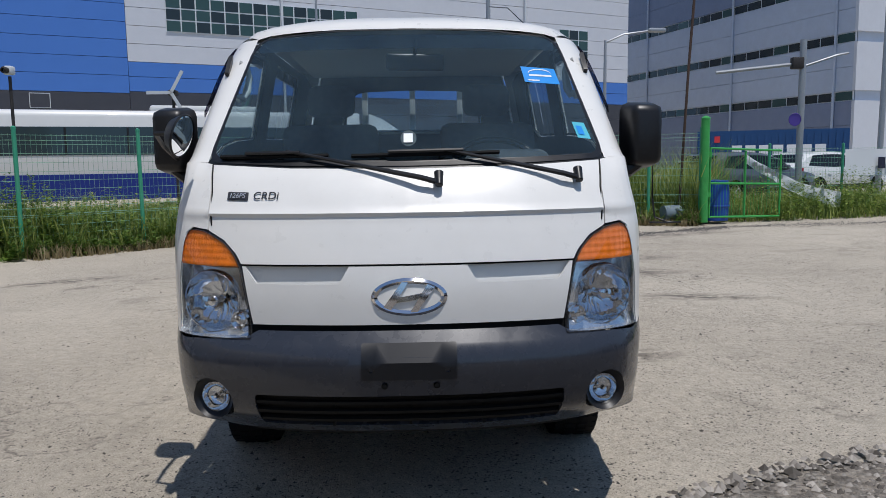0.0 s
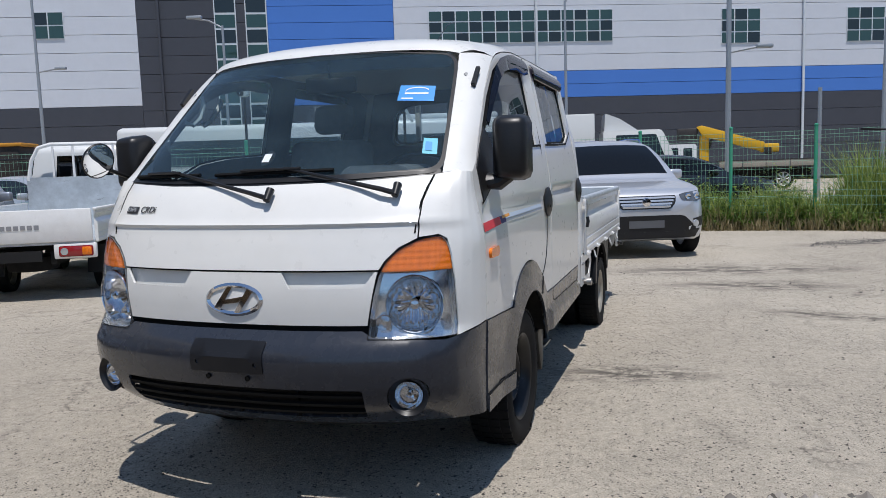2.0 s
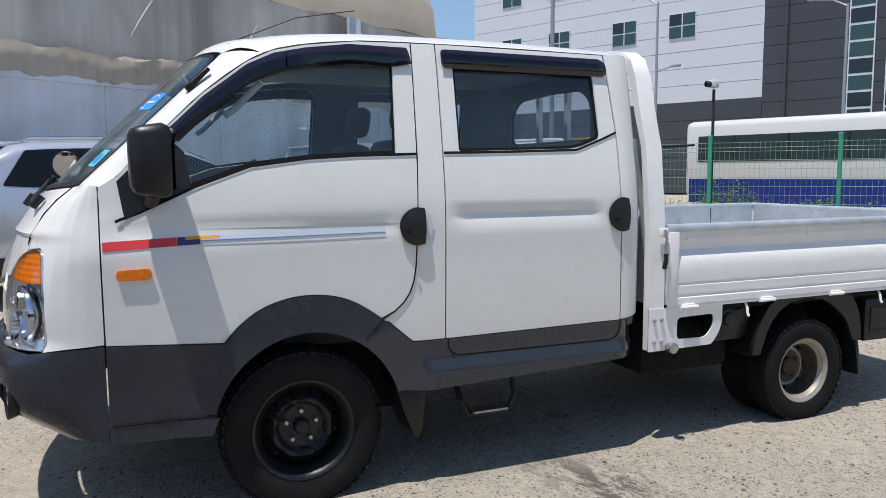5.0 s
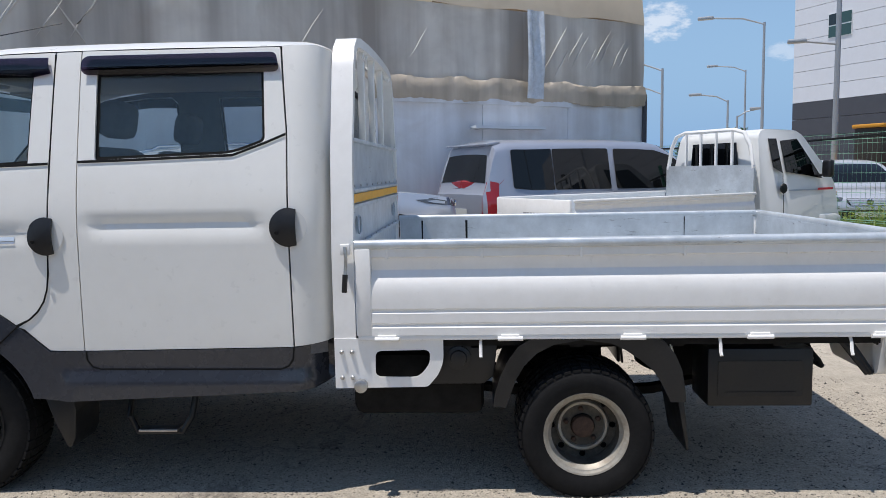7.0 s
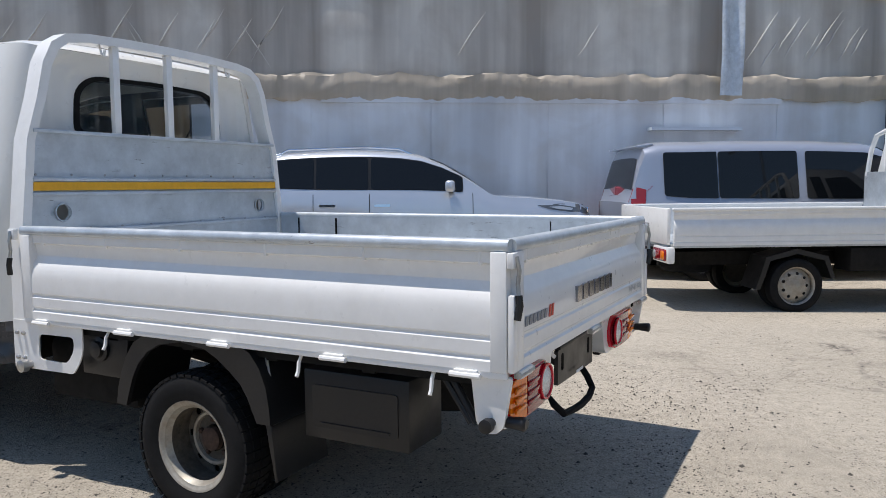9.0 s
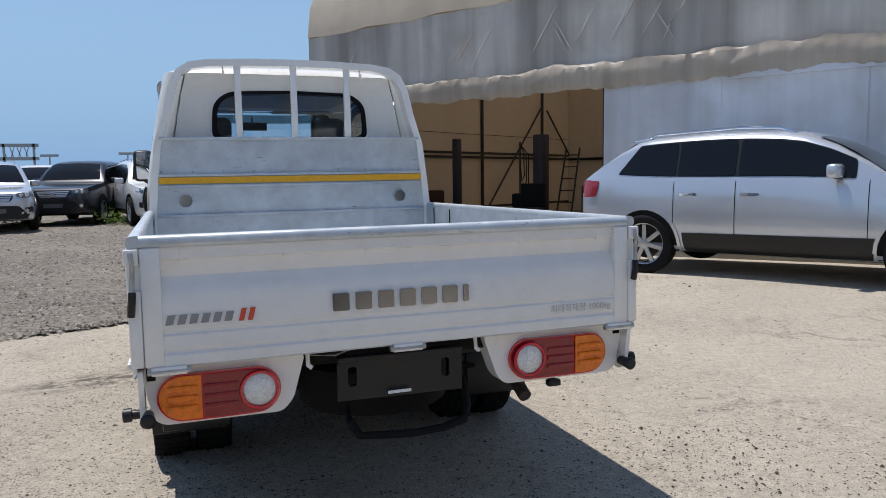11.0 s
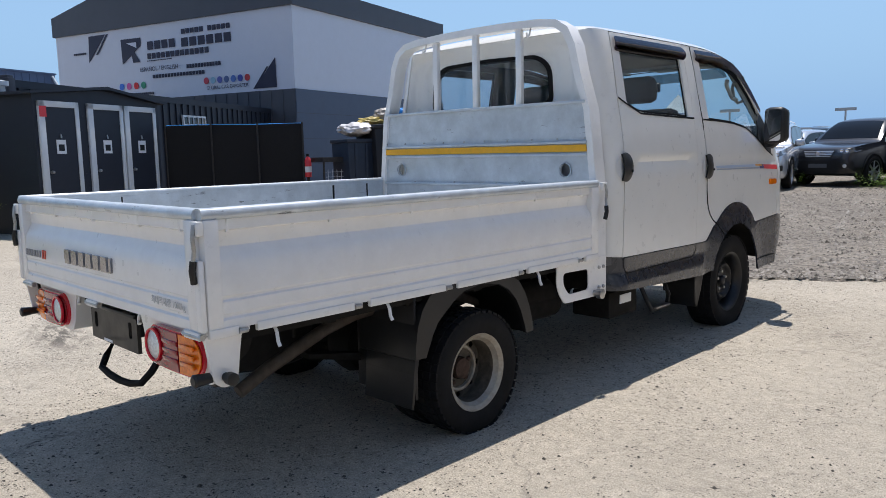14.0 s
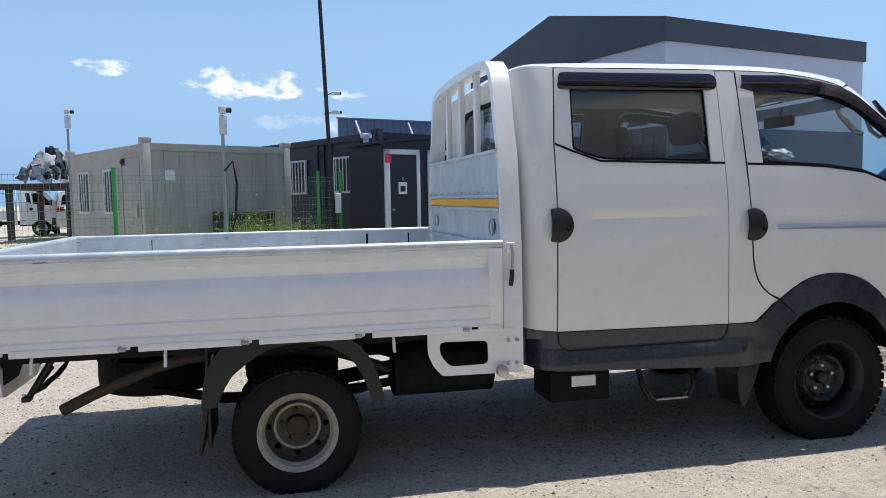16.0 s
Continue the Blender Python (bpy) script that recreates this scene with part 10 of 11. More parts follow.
            part("bumper_vent", panel(rounded([(Y(0.100), 0.55), (Y(0.032), 0.54), (Y(0.032), 0.65), (Y(0.096), 0.655)], 0.012), [], flank(sg, 0.006), 0.03, 0.005), BLACK, c, "", 50)
            part("vent_strip", panel([(Y(0.098), 0.625), (Y(0.034), 0.622), (Y(0.034), 0.634), (Y(0.098), 0.637)], [], flank(sg, 0.013), 0.03, 0.004), CHROME, c, "", 50)
            part("front_skirt", panel([(Y(0.012), 0.36), (Y(0.095), 0.33), (Y(0.095), 0.48), (Y(0.012), 0.48)], [], flank(sg, 0.010), 0.045, 0.010), BLACK, c, "", 50)
            part("bumper_skirt", panel([(Y(0.895), 0.32), (Y(0.985), 0.36), (Y(0.985), 0.50), (Y(0.895), 0.50)], [], flank(sg, 0.010), 0.045, 0.010), BLACK, c, "", 50)
        for yy in (Y(tc + 0.055), cut1, cut2 - 0.02):
            part("door_seam", panel([(yy - 0.004, 0.44), (yy + 0.004, 0.44), (yy + 0.004, zb0 + 0.0), (yy - 0.004, zb0 + 0.0)], [], flank(sg, 0.003), 0.08), MATTBLACK, c, "", 60)
        if rack:
            xr = hw * 0.64
            part("roof_rail", tube([crown(-0.01)(sg * xr, ts + 0.02), crown(0.05)(sg * xr, ts + 0.05), crown(0.055)(sg * xr, 0.6), crown(0.05)(sg * xr, tr - 0.05), crown(-0.01)(sg * xr, tr - 0.015)], 0.014, 8), CHROME, c)
    sc_ = hf / 0.93
    if rack and front_kind == "car":
        part("rear_skirt", panel([(-hw * 0.84, 0.38), (hw * 0.84, 0.38), (hw * 0.84, 0.50), (-hw * 0.84, 0.50)], [], nose(0.010, True), 0.06, 0.010), BLACK, c, "", 50)
    gr = part("grille", panel(rounded([(x * hw * 0.93, z * sc_) for x, z in fk["grille"]], 0.03), [], nose(0.006), 0.08), BLACK, c, "", 50)
    for q in range(4):
        z = (0.700 + q * 0.040) * sc_
        hwid = (0.375 + 0.026 * q) * hw * 0.92
        part("grille_bar", panel([(-hwid, z), (hwid, z), (hwid, z + 0.024), (-hwid, z + 0.024)], [], nose(0.014), 0.08, 0.008), BRIGHT, gr, "", 50)
    part("badge", lathe([(0, 0.062), (0.014, 0.056), (0.018, 0.004)], 20, 'Y', Matrix.Translation(nose(0.016)(0, 0.772 * sc_))), CHROME, gr)
    mo = part("lower_grille", panel(rounded([(x * hw * 0.93, z * sc_) for x, z in fk["mouth"]], 0.02), [], nose(0.005), 0.08), BLACK, c, "", 50)
    part("number_plate", panel([(-0.24, 0.44 * sc_), (0.24, 0.44 * sc_), (0.24, 0.44 * sc_ + 0.10), (-0.24, 0.44 * sc_ + 0.10)], [], nose(0.016), 0.1, 0.006), PLATE if front_kind != "suv" else CARGREY, mo)
    part("lower_bumper", panel([(-hw * 0.74, 0.33), (hw * 0.74, 0.33), (hw * 0.80, 0.415 * sc_), (hw * 0.5, 0.385 * sc_), (-hw * 0.5, 0.385 * sc_), (-hw * 0.80, 0.415 * sc_)], [], nose(0.008), 0.1, 0.01), BLACK if front_kind == "suv" else body, c, "", 50)
    part("rear_bumper", panel([(-hw * 0.76, 0.50), (hw * 0.76, 0.50), (hw * 0.78, 0.62), (-hw * 0.78, 0.62)], [], nose(0.02, True), 0.1, 0.015), trim, c, "", 50)
    part("rear_plate", panel([(-0.26, zb1 - 0.36), (0.26, zb1 - 0.36), (0.26, zb1 - 0.25), (-0.26, zb1 - 0.25)], [], nose(0.012, True), 0.1, 0.006), PLATE, c, "", 50)
    if spoiler:
        part("roof_spoiler", prism([(Y(tr) + 0.16, H_ - 0.055), (Y(tr) - 0.10, H_ - 0.085), (Y(tr) - 0.10, H_ - 0.11), (Y(tr) + 0.10, H_ - 0.12)], -hw * 0.66, hw * 0.66, 'X', 0.01), body, c, "", 50)
    return c


SUV = lambda H_: (0.56 * H_, 0.635 * H_, 0.61 * H_, 0.645 * H_, 0.265, 0.43, 0.87, 0.975)
P0 = Vector((-2.24, -9.0, 0))
TD = Vector((-0.506, 0.8625, 0))
TV = Vector((0.8625, 0.506, 0))


def by_tent(s, v):
    return P0 + TD * s + TV * v


q = by_tent(10.3, 1.40)
car("silver_suv", "large silver sport utility car with dark lower sills", heading(q.x, q.y, TD.x, TD.y, fall(q.x, q.y)), 4.9, 1.98, 1.68, SILVER, (0.96, 1.07, 1.09, 1.15, 0.27, 0.46, 0.85, 0.975), BLACK, rack=True, front_kind="car", spoiler=True)
q = by_tent(15.85, 1.16)
car("silver_van", "silver passenger van with dark tinted windows", heading(q.x, q.y, TD.x, TD.y, fall(q.x, q.y)), 5.12, 1.92, 1.92, paint("blue_silver_paint", (0.40, 0.43, 0.5), 0.45, 0.28), (0.98, 1.18, 1.07, 1.10, 0.15, 0.33, 0.955, 0.995), rack=False, front_kind="car", tail=0.30, spoiler=True)
car("silver_crossover", "silver family crossover with roof rails", heading(0.0, 10.3, 0.38, -0.925, fall(0, 10.3)), 4.66, 1.89, 1.72, PALESILVER, SUV(1.72), rack=True)
LOT = [("black_suv", "black boxy sport utility car", 2.95, -15.6, 0.25, 1, 4.5, 1.9, 1.74, CARBLACK, False), ("white_crossover", "white crossover with black roof bars", 1.05, -14.3, -0.22, 1, 4.6, 1.9, 1.74, CARWHITE, True),
       ("white_crossover", "white crossover with a bonnet guard", 12.0, -17.0, -0.35, 1, 4.65, 1.85, 1.72, CARWHITE, True), ("black_crossover", "black crossover facing the yard", 11.3, -10.8, -0.42, 0.9, 4.65, 1.85, 1.72, CARBLACK, True),
       ("silver_crossover", "pale silver crossover beside the navy truck", 4.9, -13.45, -0.22, 1, 4.65, 1.80, 1.68, SILVER, True), ("silver_crossover", "silver car parked in the gravel lot", 6.3, -19.5, 0.1, 1, 4.5, 1.8, 1.5, SILVER, False)]
for nm, lab, x, y, hx, hy, L_, W_, H_, pt, rk in LOT:
    car(nm, lab, heading(x, y - 0.6, hx, hy, rise(x, y)), L_, W_, H_, pt, SUV(H_), BLACK if pt is not CARBLACK else None, "cars in the gravel lot", rack=rk)
car("white_hatchback", "white hatchback with tall red rear lamps", heading(-1.53, -17.0, -0.62, -0.78, rise(-1.9, -16)), 4.3, 1.78, 1.48, CARWHITE, (0.78, 0.92, 0.90, 0.98, 0.25, 0.44, 0.86, 0.97), None, "cars in the gravel lot", front_kind="car", tail=0.12)
car("grey_estate", "dark grey estate car with a rear spoiler", heading(-3.6, -18.2, 0.3, -1, rise(-3, -18)), 4.6, 1.85, 1.66, CARGREY, SUV(1.66), None, "cars in the gravel lot")
rr = random.Random(5)
src = [o for o in scene.objects if o.parent is None and o.get("group") == "cars in the gravel lot"]
for k in range(16):
    x = -7 + k * 2.45 + rr.uniform(-0.3, 0.3)
    y = -22.5 - 0.08 * x + rr.uniform(-0.6, 0.6) - (0 if k % 3 else 4.5)
    if x < -3.2 and y > -21:
        continue
    copy_thing(src[rr.randrange(len(src))], heading(x, y, rr.uniform(-0.15, 0.15), 1 if rr.random() < 0.7 else -1, rise(x, y)))


# ---- light trucks
def light_truck(label, m, colour, bed=True, group="", lower=None):
    t_ = thing("light_truck", label, "truck", group, m=m)
    prof = [(2.36, 0.45), (2.44, 0.55), (2.45, 0.72), (2.40, 0.76), (2.38, 0.95), (2.28, 1.26), (1.74, 1.86), (1.60, 1.92), (0.95, 1.93), (0.86, 1.86), (0.80, 1.3), (0.80, 0.46), (1.06, 0.46)]
    prof += [(1.60 - 0.355 * math.cos(a), 0.31 + 0.355 * math.sin(a)) for a in [math.radians(24 + 12 * i) for i in range(12)]] + [(1.96, 0.45)]
    part("cab_shell", prism(rounded(prof, [0.03] * 4 + [0.06, 0.10, 0.14, 0.10, 0.08, 0.08] + [0.0] * (len(prof) - 10), 3), -0.82, 0.82, 'X', 0.012), colour, t_, "", 40)
    part("lower_band", prism([(2.37, 0.40), (2.47, 0.5), (2.48, 0.70), (2.36, 0.74), (1.99, 0.74), (1.99, 0.42)], -0.835, 0.835, 'X', 0.03), lower or (colour if colour is CARNAVY else CLAD), t_)
    ws = prism([(-0.70, 0), (0.70, 0), (0.60, 0.72), (-0.60, 0.72)], -0.004, 0.008, 'Y', 0, pose(0, 2.265, 1.285, 42, 0, 0))
    part("windscreen", ws, DARKGLASS if colour is not CARNAVY else GLASS, t_)
    for sg in (1, -1):
        part("side_window", prism([(2.06, 1.24), (1.74, 1.29), (1.33, 1.34), (1.27, 1.77), (1.62, 1.80)], sg * 0.818, sg * 0.826, 'X'), DARKGLASS, t_)
        part("quarter_window", prism([(1.25, 1.33), (1.08, 1.41), (1.04, 1.80), (1.20, 1.80)], sg * 0.818, sg * 0.826, 'X'), DARKGLASS, t_)
        part("door_seam", box(sg * 0.819, 1.255, 0.7, sg * 0.824, 1.261, 1.33), MATTBLACK, t_)
        for k in range(4):
            part("vent_slot", box(sg * 0.819, 0.90 + k * 0.035, 0.58, sg * 0.823, 0.912 + k * 0.035, 0.66), MATTBLACK, t_)
        part("door_handle", lathe([(0, 0.07), (0.012, 0.065), (0.016, 0.01)], 16, 'X', pose(sg * 0.82, 1.24, 1.12, 0, 0, 0 if sg > 0 else 180)), BLACK, t_)
        part("side_stripe", box(sg * 0.820, 1.35, 1.08, sg * 0.8235, 1.95, 1.10), SILVERV, t_)
        part("stripe_red", box(sg * 0.820, 1.95, 1.08, sg * 0.8235, 2.28, 1.11), RED, t_)
        mi = part("door_mirror", box(-0.07, -0.05, -0.12, 0.07, 0.05, 0.12, 0.03), BLACK, t_, "", 50, pose(sg * 0.95, 1.98, 1.38))
        part("mirror_arm", tube([(-sg * 0.02, 0, -0.08), (-sg * 0.15, 0.0, -0.1)], 0.02, 6), BLACK, mi)
        hl = part("headlamp", box(-0.12, -0.03, -0.15, 0.12, 0.05, 0.15, 0.03), LAMPGLASS, t_, "", 50, pose(sg * 0.66, 2.39, 0.91, -8, 0, -sg * 10))
        part("turn_lens", box(-0.11, 0.0, 0.08, 0.11, 0.055, 0.15, 0.02), AMBER, hl)
        part("fog_lamp", lathe([(0, 0.045), (0.02, 0.04), (0.022, 0.01)], 14, 'Y', pose(sg * 0.62, 2.47, 0.55)), LAMPGLASS, t_)
        part("arch", lathe([(0.0, 0.365), (0.012, 0.365), (0.014, 0.34), (-0.16, 0.34), (-0.16, 0.02)], 24, 'X', pose(sg * 0.80, 1.60, 0.31, 0, 0, 0 if sg > 0 else 180)), MATTBLACK, t_)
        car_wheel(t_, sg * 0.735, 1.60, 0.300, 0.19, 0, SILVER)
        car_wheel(t_, sg * 0.755, -1.02, 0.28, 0.15, 0, RIMPAINT)
        car_wheel(t_, sg * 0.575, -1.02, 0.28, 0.15, 0, RIMPAINT)
        part("chassis_rail", box(sg * 0.33, -2.3, 0.46, sg * 0.39, 2.0, 0.60), UNDER, t_)
        part("mudguard", prism([(-0.62, 0.35), (-0.70, 0.58), (-1.02, 0.66), (-1.34, 0.58), (-1.45, 0.25), (-1.40, 0.25), (-1.30, 0.54), (-1.02, 0.61), (-0.74, 0.54), (-0.66, 0.35)], sg * 0.48, sg * 0.83, 'X'), BLACK, t_)
    part("grille_badge", lathe([(0, 0.08), (0.01, 0.075), (0.012, 0.01)], 20, 'Y', pose(0, 2.40, 0.9)), CHROME, t_)
    part("back_window", box(-0.45, 0.79, 1.45, 0.45, 0.80, 1.76, 0.0), DARKGLASS, t_)
    part("cab_floor", box(-0.7, 0.8, 0.40, 0.7, 2.3, 0.6), UNDER, t_)
    # the cab leans in above the belt line
    for ob in list(t_.children):
        if ob.name.split(".")[0] in ("cab_shell", "windscreen", "side_window", "quarter_window", "door_seam", "back_window"):
            for v in ob.data.vertices:
                v.co.x *= 1 - 0.155 * max(0.0, v.co.z - 1.15) / 0.75
    if not bed:
        return t_
    part("bed_floor", box(-0.81, -2.32, 0.68, 0.81, 0.70, 0.72), GALV, t_)
    for sg in (1, -1):
        b = bmesh.new()
        add_prism(b, GATE, -2.30, 0.66, 'Y')
        bmesh.ops.transform(b, matrix=Matrix.Diagonal((sg, 1, 1, 1)), verts=b.verts)
        sd = part("side_gate", b, BEDPAINT, t_, "", 25)
        part("top_rail", box(sg * 0.808, -2.32, 1.05, sg * 0.853, 0.68, 1.085, 0.012), BEDPAINT, sd)
        part("bracket", box(sg * 0.80, 0.35, 0.49, sg * 0.838, 0.72, 0.69, 0.01), BEDPAINT, t_)
        lp = part("lamp_panel", box(sg * 0.38, -2.36, 0.52, sg * 0.83, -2.28, 0.69, 0.02), BEDPAINT, t_)
        part("tail_lamp", box(sg * 0.44, -2.385, 0.545, sg * 0.80, -2.355, 0.665, 0.02), TAILRED, lp)
        part("turn_lens", box(sg * 0.68, -2.392, 0.555, sg * 0.79, -2.36, 0.655, 0.02), AMBER, lp)
        part("reversing_lens", lathe([(0, 0.045), (0.02, 0.04), (0.022, 0.01)], 14, 'Y', pose(sg * 0.50, -2.37, 0.605, 0, 0, 180)), LAMPGLASS, lp)
    tg_ = part("tailgate", box(-0.80, -2.36, 0.71, 0.80, -2.32, 1.08, 0.012), BEDPAINT, t_)
    for k in range(6):
        part("maker_block", box(0.20 - k * 0.07, -2.366, 0.86, 0.25 - k * 0.07, -2.36, 0.91), GREYP, tg_)
    part("plate_carrier", box(-0.25, -2.34, 0.50, 0.25, -2.30, 0.62), BLACK, t_)
    part("headboard", box(-0.80, 0.67, 0.70, 0.80, 0.70, 1.45), GALV, t_)
    gd = part("cab_guard", tube([(0.78, 0.69, 1.40), (0.72, 0.69, 1.70), (0.62, 0.69, 1.88), (0.45, 0.69, 1.93), (-0.45, 0.69, 1.93), (-0.62, 0.69, 1.88), (-0.72, 0.69, 1.70), (-0.78, 0.69, 1.40)], 0.028, 8), BEDPAINT, t_)
    for x in (-0.42, -0.14, 0.14, 0.42):
        part("guard_bar", box(x - 0.015, 0.67, 1.44, x + 0.015, 0.70, 1.92), BEDPAINT, gd)
    part("tool_box", box(0.5, -0.45, 0.42, 0.80, 0.15, 0.66, 0.01), UNDER, t_)
    part("spare_wheel", tyre(0.28, 0.18, 0.17, 20), RUBBER, t_, "", 40, pose(0, -1.85, 0.45, 0, 90, 0))
    return t_


fa = Vector((-7.5, 7.27, 0)) - TD * 1.42
light_truck("white cargo truck with a dropside bed", heading(fa.x, fa.y, TD.x, TD.y, fall(fa.x, fa.y)), CARWHITE, lower=CARWHITE)
light_truck("navy blue cargo truck facing the yard", heading(7.14, -13.28, -0.346, 0.938, rise(7.1, -13)), CARNAVY, True)
light_truck("white cargo truck parked far off", heading(31, 15.5, 0.3, -1), CARWHITE)
car("white_van", "white van parked far off beyond the fence", heading(33, 13.0, 0.95, 0.3), 4.9, 1.8, 1.95, CARWHITE, (0.98, 1.18, 1.10, 1.14, 0.15, 0.33, 0.955, 0.995), front_kind="car")

# ---- vehicles and loads beyond the fence
bus = thing("coach", "white coach with a blue lower band", "bus", m=frame_at((-15.1, 18.3), (11.2, 4.3)))
BUSW = paint("coach_white", (0.7, 0.7, 0.68))
part("body", box(-1.7, 0, 0.45, 12, 2.4, 2.95, 0.20), BUSW, bus, "", 50)
part("blue_band", box(-1.5, -0.012, 0.28, 11.9, 0.02, 1.06), mat("coach_blue", (0.012, 0.028, 0.2), 0.4), bus)
part("window_band", box(-1.2, -0.015, 1.62, 11.7, 0.0, 2.45, 0.0), mat("coach_glass", (0.03, 0.05, 0.055), 0.08, spec=0.8), bus)
for k in range(0, 7):
    part("window_pillar", box(k * 1.7, -0.022, 1.62, k * 1.7 + 0.06, -0.01, 2.45), BLACK, bus)
part("roof_unit", box(7.5, 0.5, 2.95, 11.0, 1.9, 3.15, 0.08), BUSW, bus)
for x in (1.1, 9.3):
    car_wheel(bus, 0.0, 0.0, 0.45, 0.25, 8).matrix_local = pose(x, 0.14, 0.45, 0, 0, -90)
    car_wheel(bus, 0.0, 0.0, 0.45, 0.25, 8).matrix_local = pose(x, 2.26, 0.45, 0, 0, 90)
bt = thing("box_truck", "white box truck behind the coach", "truck", m=frame_at((-8.96, 23.75), (0.98, 0.2)))
part("cargo_box", box(0, 0, 1.0, 7.0, 2.3, 3.05, 0.04), BUSW, bt)
part("cab", prism(rounded([(7.3, 0.6), (9.75, 0.6), (9.75, 1.55), (9.35, 2.42), (7.3, 2.42)], [0.05, 0.1, 0.12, 0.15, 0.08]), 0.1, 2.2, 'Y', 0.03), BUSW, bt, "", 40)
part("wind_deflector", prism([(7.35, 2.4), (8.55, 2.4), (8.3, 2.58), (7.9, 2.85), (7.4, 3.05)], 0.3, 2.0, 'Y'), BUSW, bt)
part("cab_window", prism(rounded([(7.75, 1.45), (9.45, 1.45), (9.15, 2.25), (7.75, 2.25)], 0.05), 0.082, 0.1, 'Y'), PANE, bt)
for x in (1.5, 8.2):
    car_wheel(bt, 0, 0, 0.45, 0.25, 8).matrix_local = pose(x, 0.2, 0.45, 0, 0, -90)
part("chassis", box(0.2, 0.6, 0.55, 8.5, 1.7, 1.0), UNDER, bt)
ct = thing("crane_truck", "white-cabbed flatbed truck with a yellow folded crane", "truck", m=frame_at((-0.55, 31.0), (8, 0.25)))
part("cab", prism(rounded([(0.0, 0.55), (1.85, 0.55), (1.85, 1.95), (0.35, 1.95), (0.02, 1.30)], [0.05, 0.05, 0.12, 0.2, 0.12]), 0, 1.9, 'Y', 0.03), BUSW, ct, "", 40)
part("cab_window", prism(rounded([(0.42, 1.22), (1.12, 1.22), (1.12, 1.80), (0.62, 1.80)], 0.04), -0.014, 0.004, 'Y'), PANE, ct)
part("rear_window", prism(rounded([(1.32, 1.25), (1.68, 1.25), (1.68, 1.78), (1.32, 1.78)], 0.04), -0.014, 0.004, 'Y'), PANE, ct)
FADED = mat("faded_timber", (0.36, 0.32, 0.26), 0.8, grain=0.3)
for k in range(4):
    part("dropside", box(2.75 + k * 0.9, -0.03, 0.92, 3.62 + k * 0.9, 0.0, 1.18, 0.005), FADED, ct)
part("flatbed", box(2.6, 0, 0.86, 6.4, 1.9, 0.95), DARKSTEEL, ct)
part("rope_rail", box(2.6, -0.04, 1.18, 6.4, 0.0, 1.22), DARKSTEEL, ct)
CRY = mat("crane_yellow", (0.75, 0.42, 0.02), 0.4, grain=0.05)
part("crane_column", box(1.98, 0.7, 0.5, 2.36, 1.2, 2.3, 0.04), CRY, ct)
part("crane_boom", prism([(1.85, 2.66), (2.06, 2.72), (4.55, 1.92), (4.4, 1.55), (2.1, 2.26)], 0.55, 0.95, 'Y', 0.02), CRY, ct)
part("boom_tip", box(4.35, 0.6, 1.5, 5.1, 0.95, 1.86, 0.06), CRY, ct)
part("boom_hook", box(4.5, 0.58, 1.42, 4.8, 0.6, 1.7, 0.02), DARKSTEEL, ct)
part("counter_arm", box(1.05, 0.6, 2.12, 1.92, 1.15, 2.62, 0.08), DARKSTEEL, ct)
part("stabiliser", box(1.95, -0.05, 0.55, 2.12, 0.12, 1.1, 0.02), CRY, ct)
part("ram", tube([(2.2, 0.95, 1.3), (2.5, 0.8, 2.2)], 0.07, 8), DARKSTEEL, ct)
part("chassis", box(0.2, 0.5, 0.45, 6.3, 1.5, 0.85), UNDER, ct)
for x in (0.8, 5.2):
    car_wheel(ct, 0, 0, 0.4, 0.24, 8).matrix_local = pose(x, 0.15, 0.4, 0, 0, -90)
ld = thing("wheel_loader", "orange wheel loader behind the fence", "loader", m=frame_at((-18.5, 12.8), (3.5, 1.7)))
LO = mat("loader_orange", (0.6, 0.27, 0.03), 0.5, grain=0.1)
part("rear_body", box(0.2, 0, 0.7, 1.6, 1.4, 1.35, 0.1), LO, ld)
part("cabin", box(1.4, 0.15, 1.2, 2.2, 1.25, 2.35, 0.05), DARKSTEEL, ld)
part("cabin_roof", box(1.35, 0.1, 2.3, 2.3, 1.3, 2.4, 0.03), LO, ld)
part("lift_arm", prism([(2.0, 1.0), (2.2, 1.2), (3.3, 0.6), (3.2, 0.4)], 0.3, 0.5, 'Y', 0.02), LO, ld)
part("bucket", prism([(3.1, 0.2), (3.9, 0.1), (3.5, 0.9), (3.15, 0.8)], 0.0, 1.4, 'Y', 0.02), LO, ld)
for x in (0.7, 2.4):
    car_wheel(ld, 0, 0, 0.5, 0.3, 8, LO).matrix_local = pose(x, 0.05, 0.5, 0, 0, -90)
sk = thing("blue_container", "blue shipping container with plain white letter blocks", "container", m=frame_at((13.6, 34.2), (6.0, -2.6)))
CB_ = mat("container_blue", (0.015, 0.07, 0.2), 0.5, grain=0.08, stain=0.2)
part("wall_shell", box(0, 0, 0.15, 6.6, 2.4, 2.55), CB_, sk)
for k in range(22):
    part("rib", box(k * 0.3 + 0.05, -0.03, 0.3, k * 0.3 + 0.19, 0, 2.4), CB_, sk, smooth=None)
for k in range(7):
    part("letter_block", box(1.6 + k * 0.6, -0.045, 1.15, 2.05 + k * 0.6, -0.03, 1.85), PAPER, sk)
part("red_mark", box(0.8, -0.045, 2.0, 1.05, -0.03, 2.3), RED, sk)
part("floor_rail", box(0, 0, 0, 6.6, 2.4, 0.15), DARKSTEEL, sk)
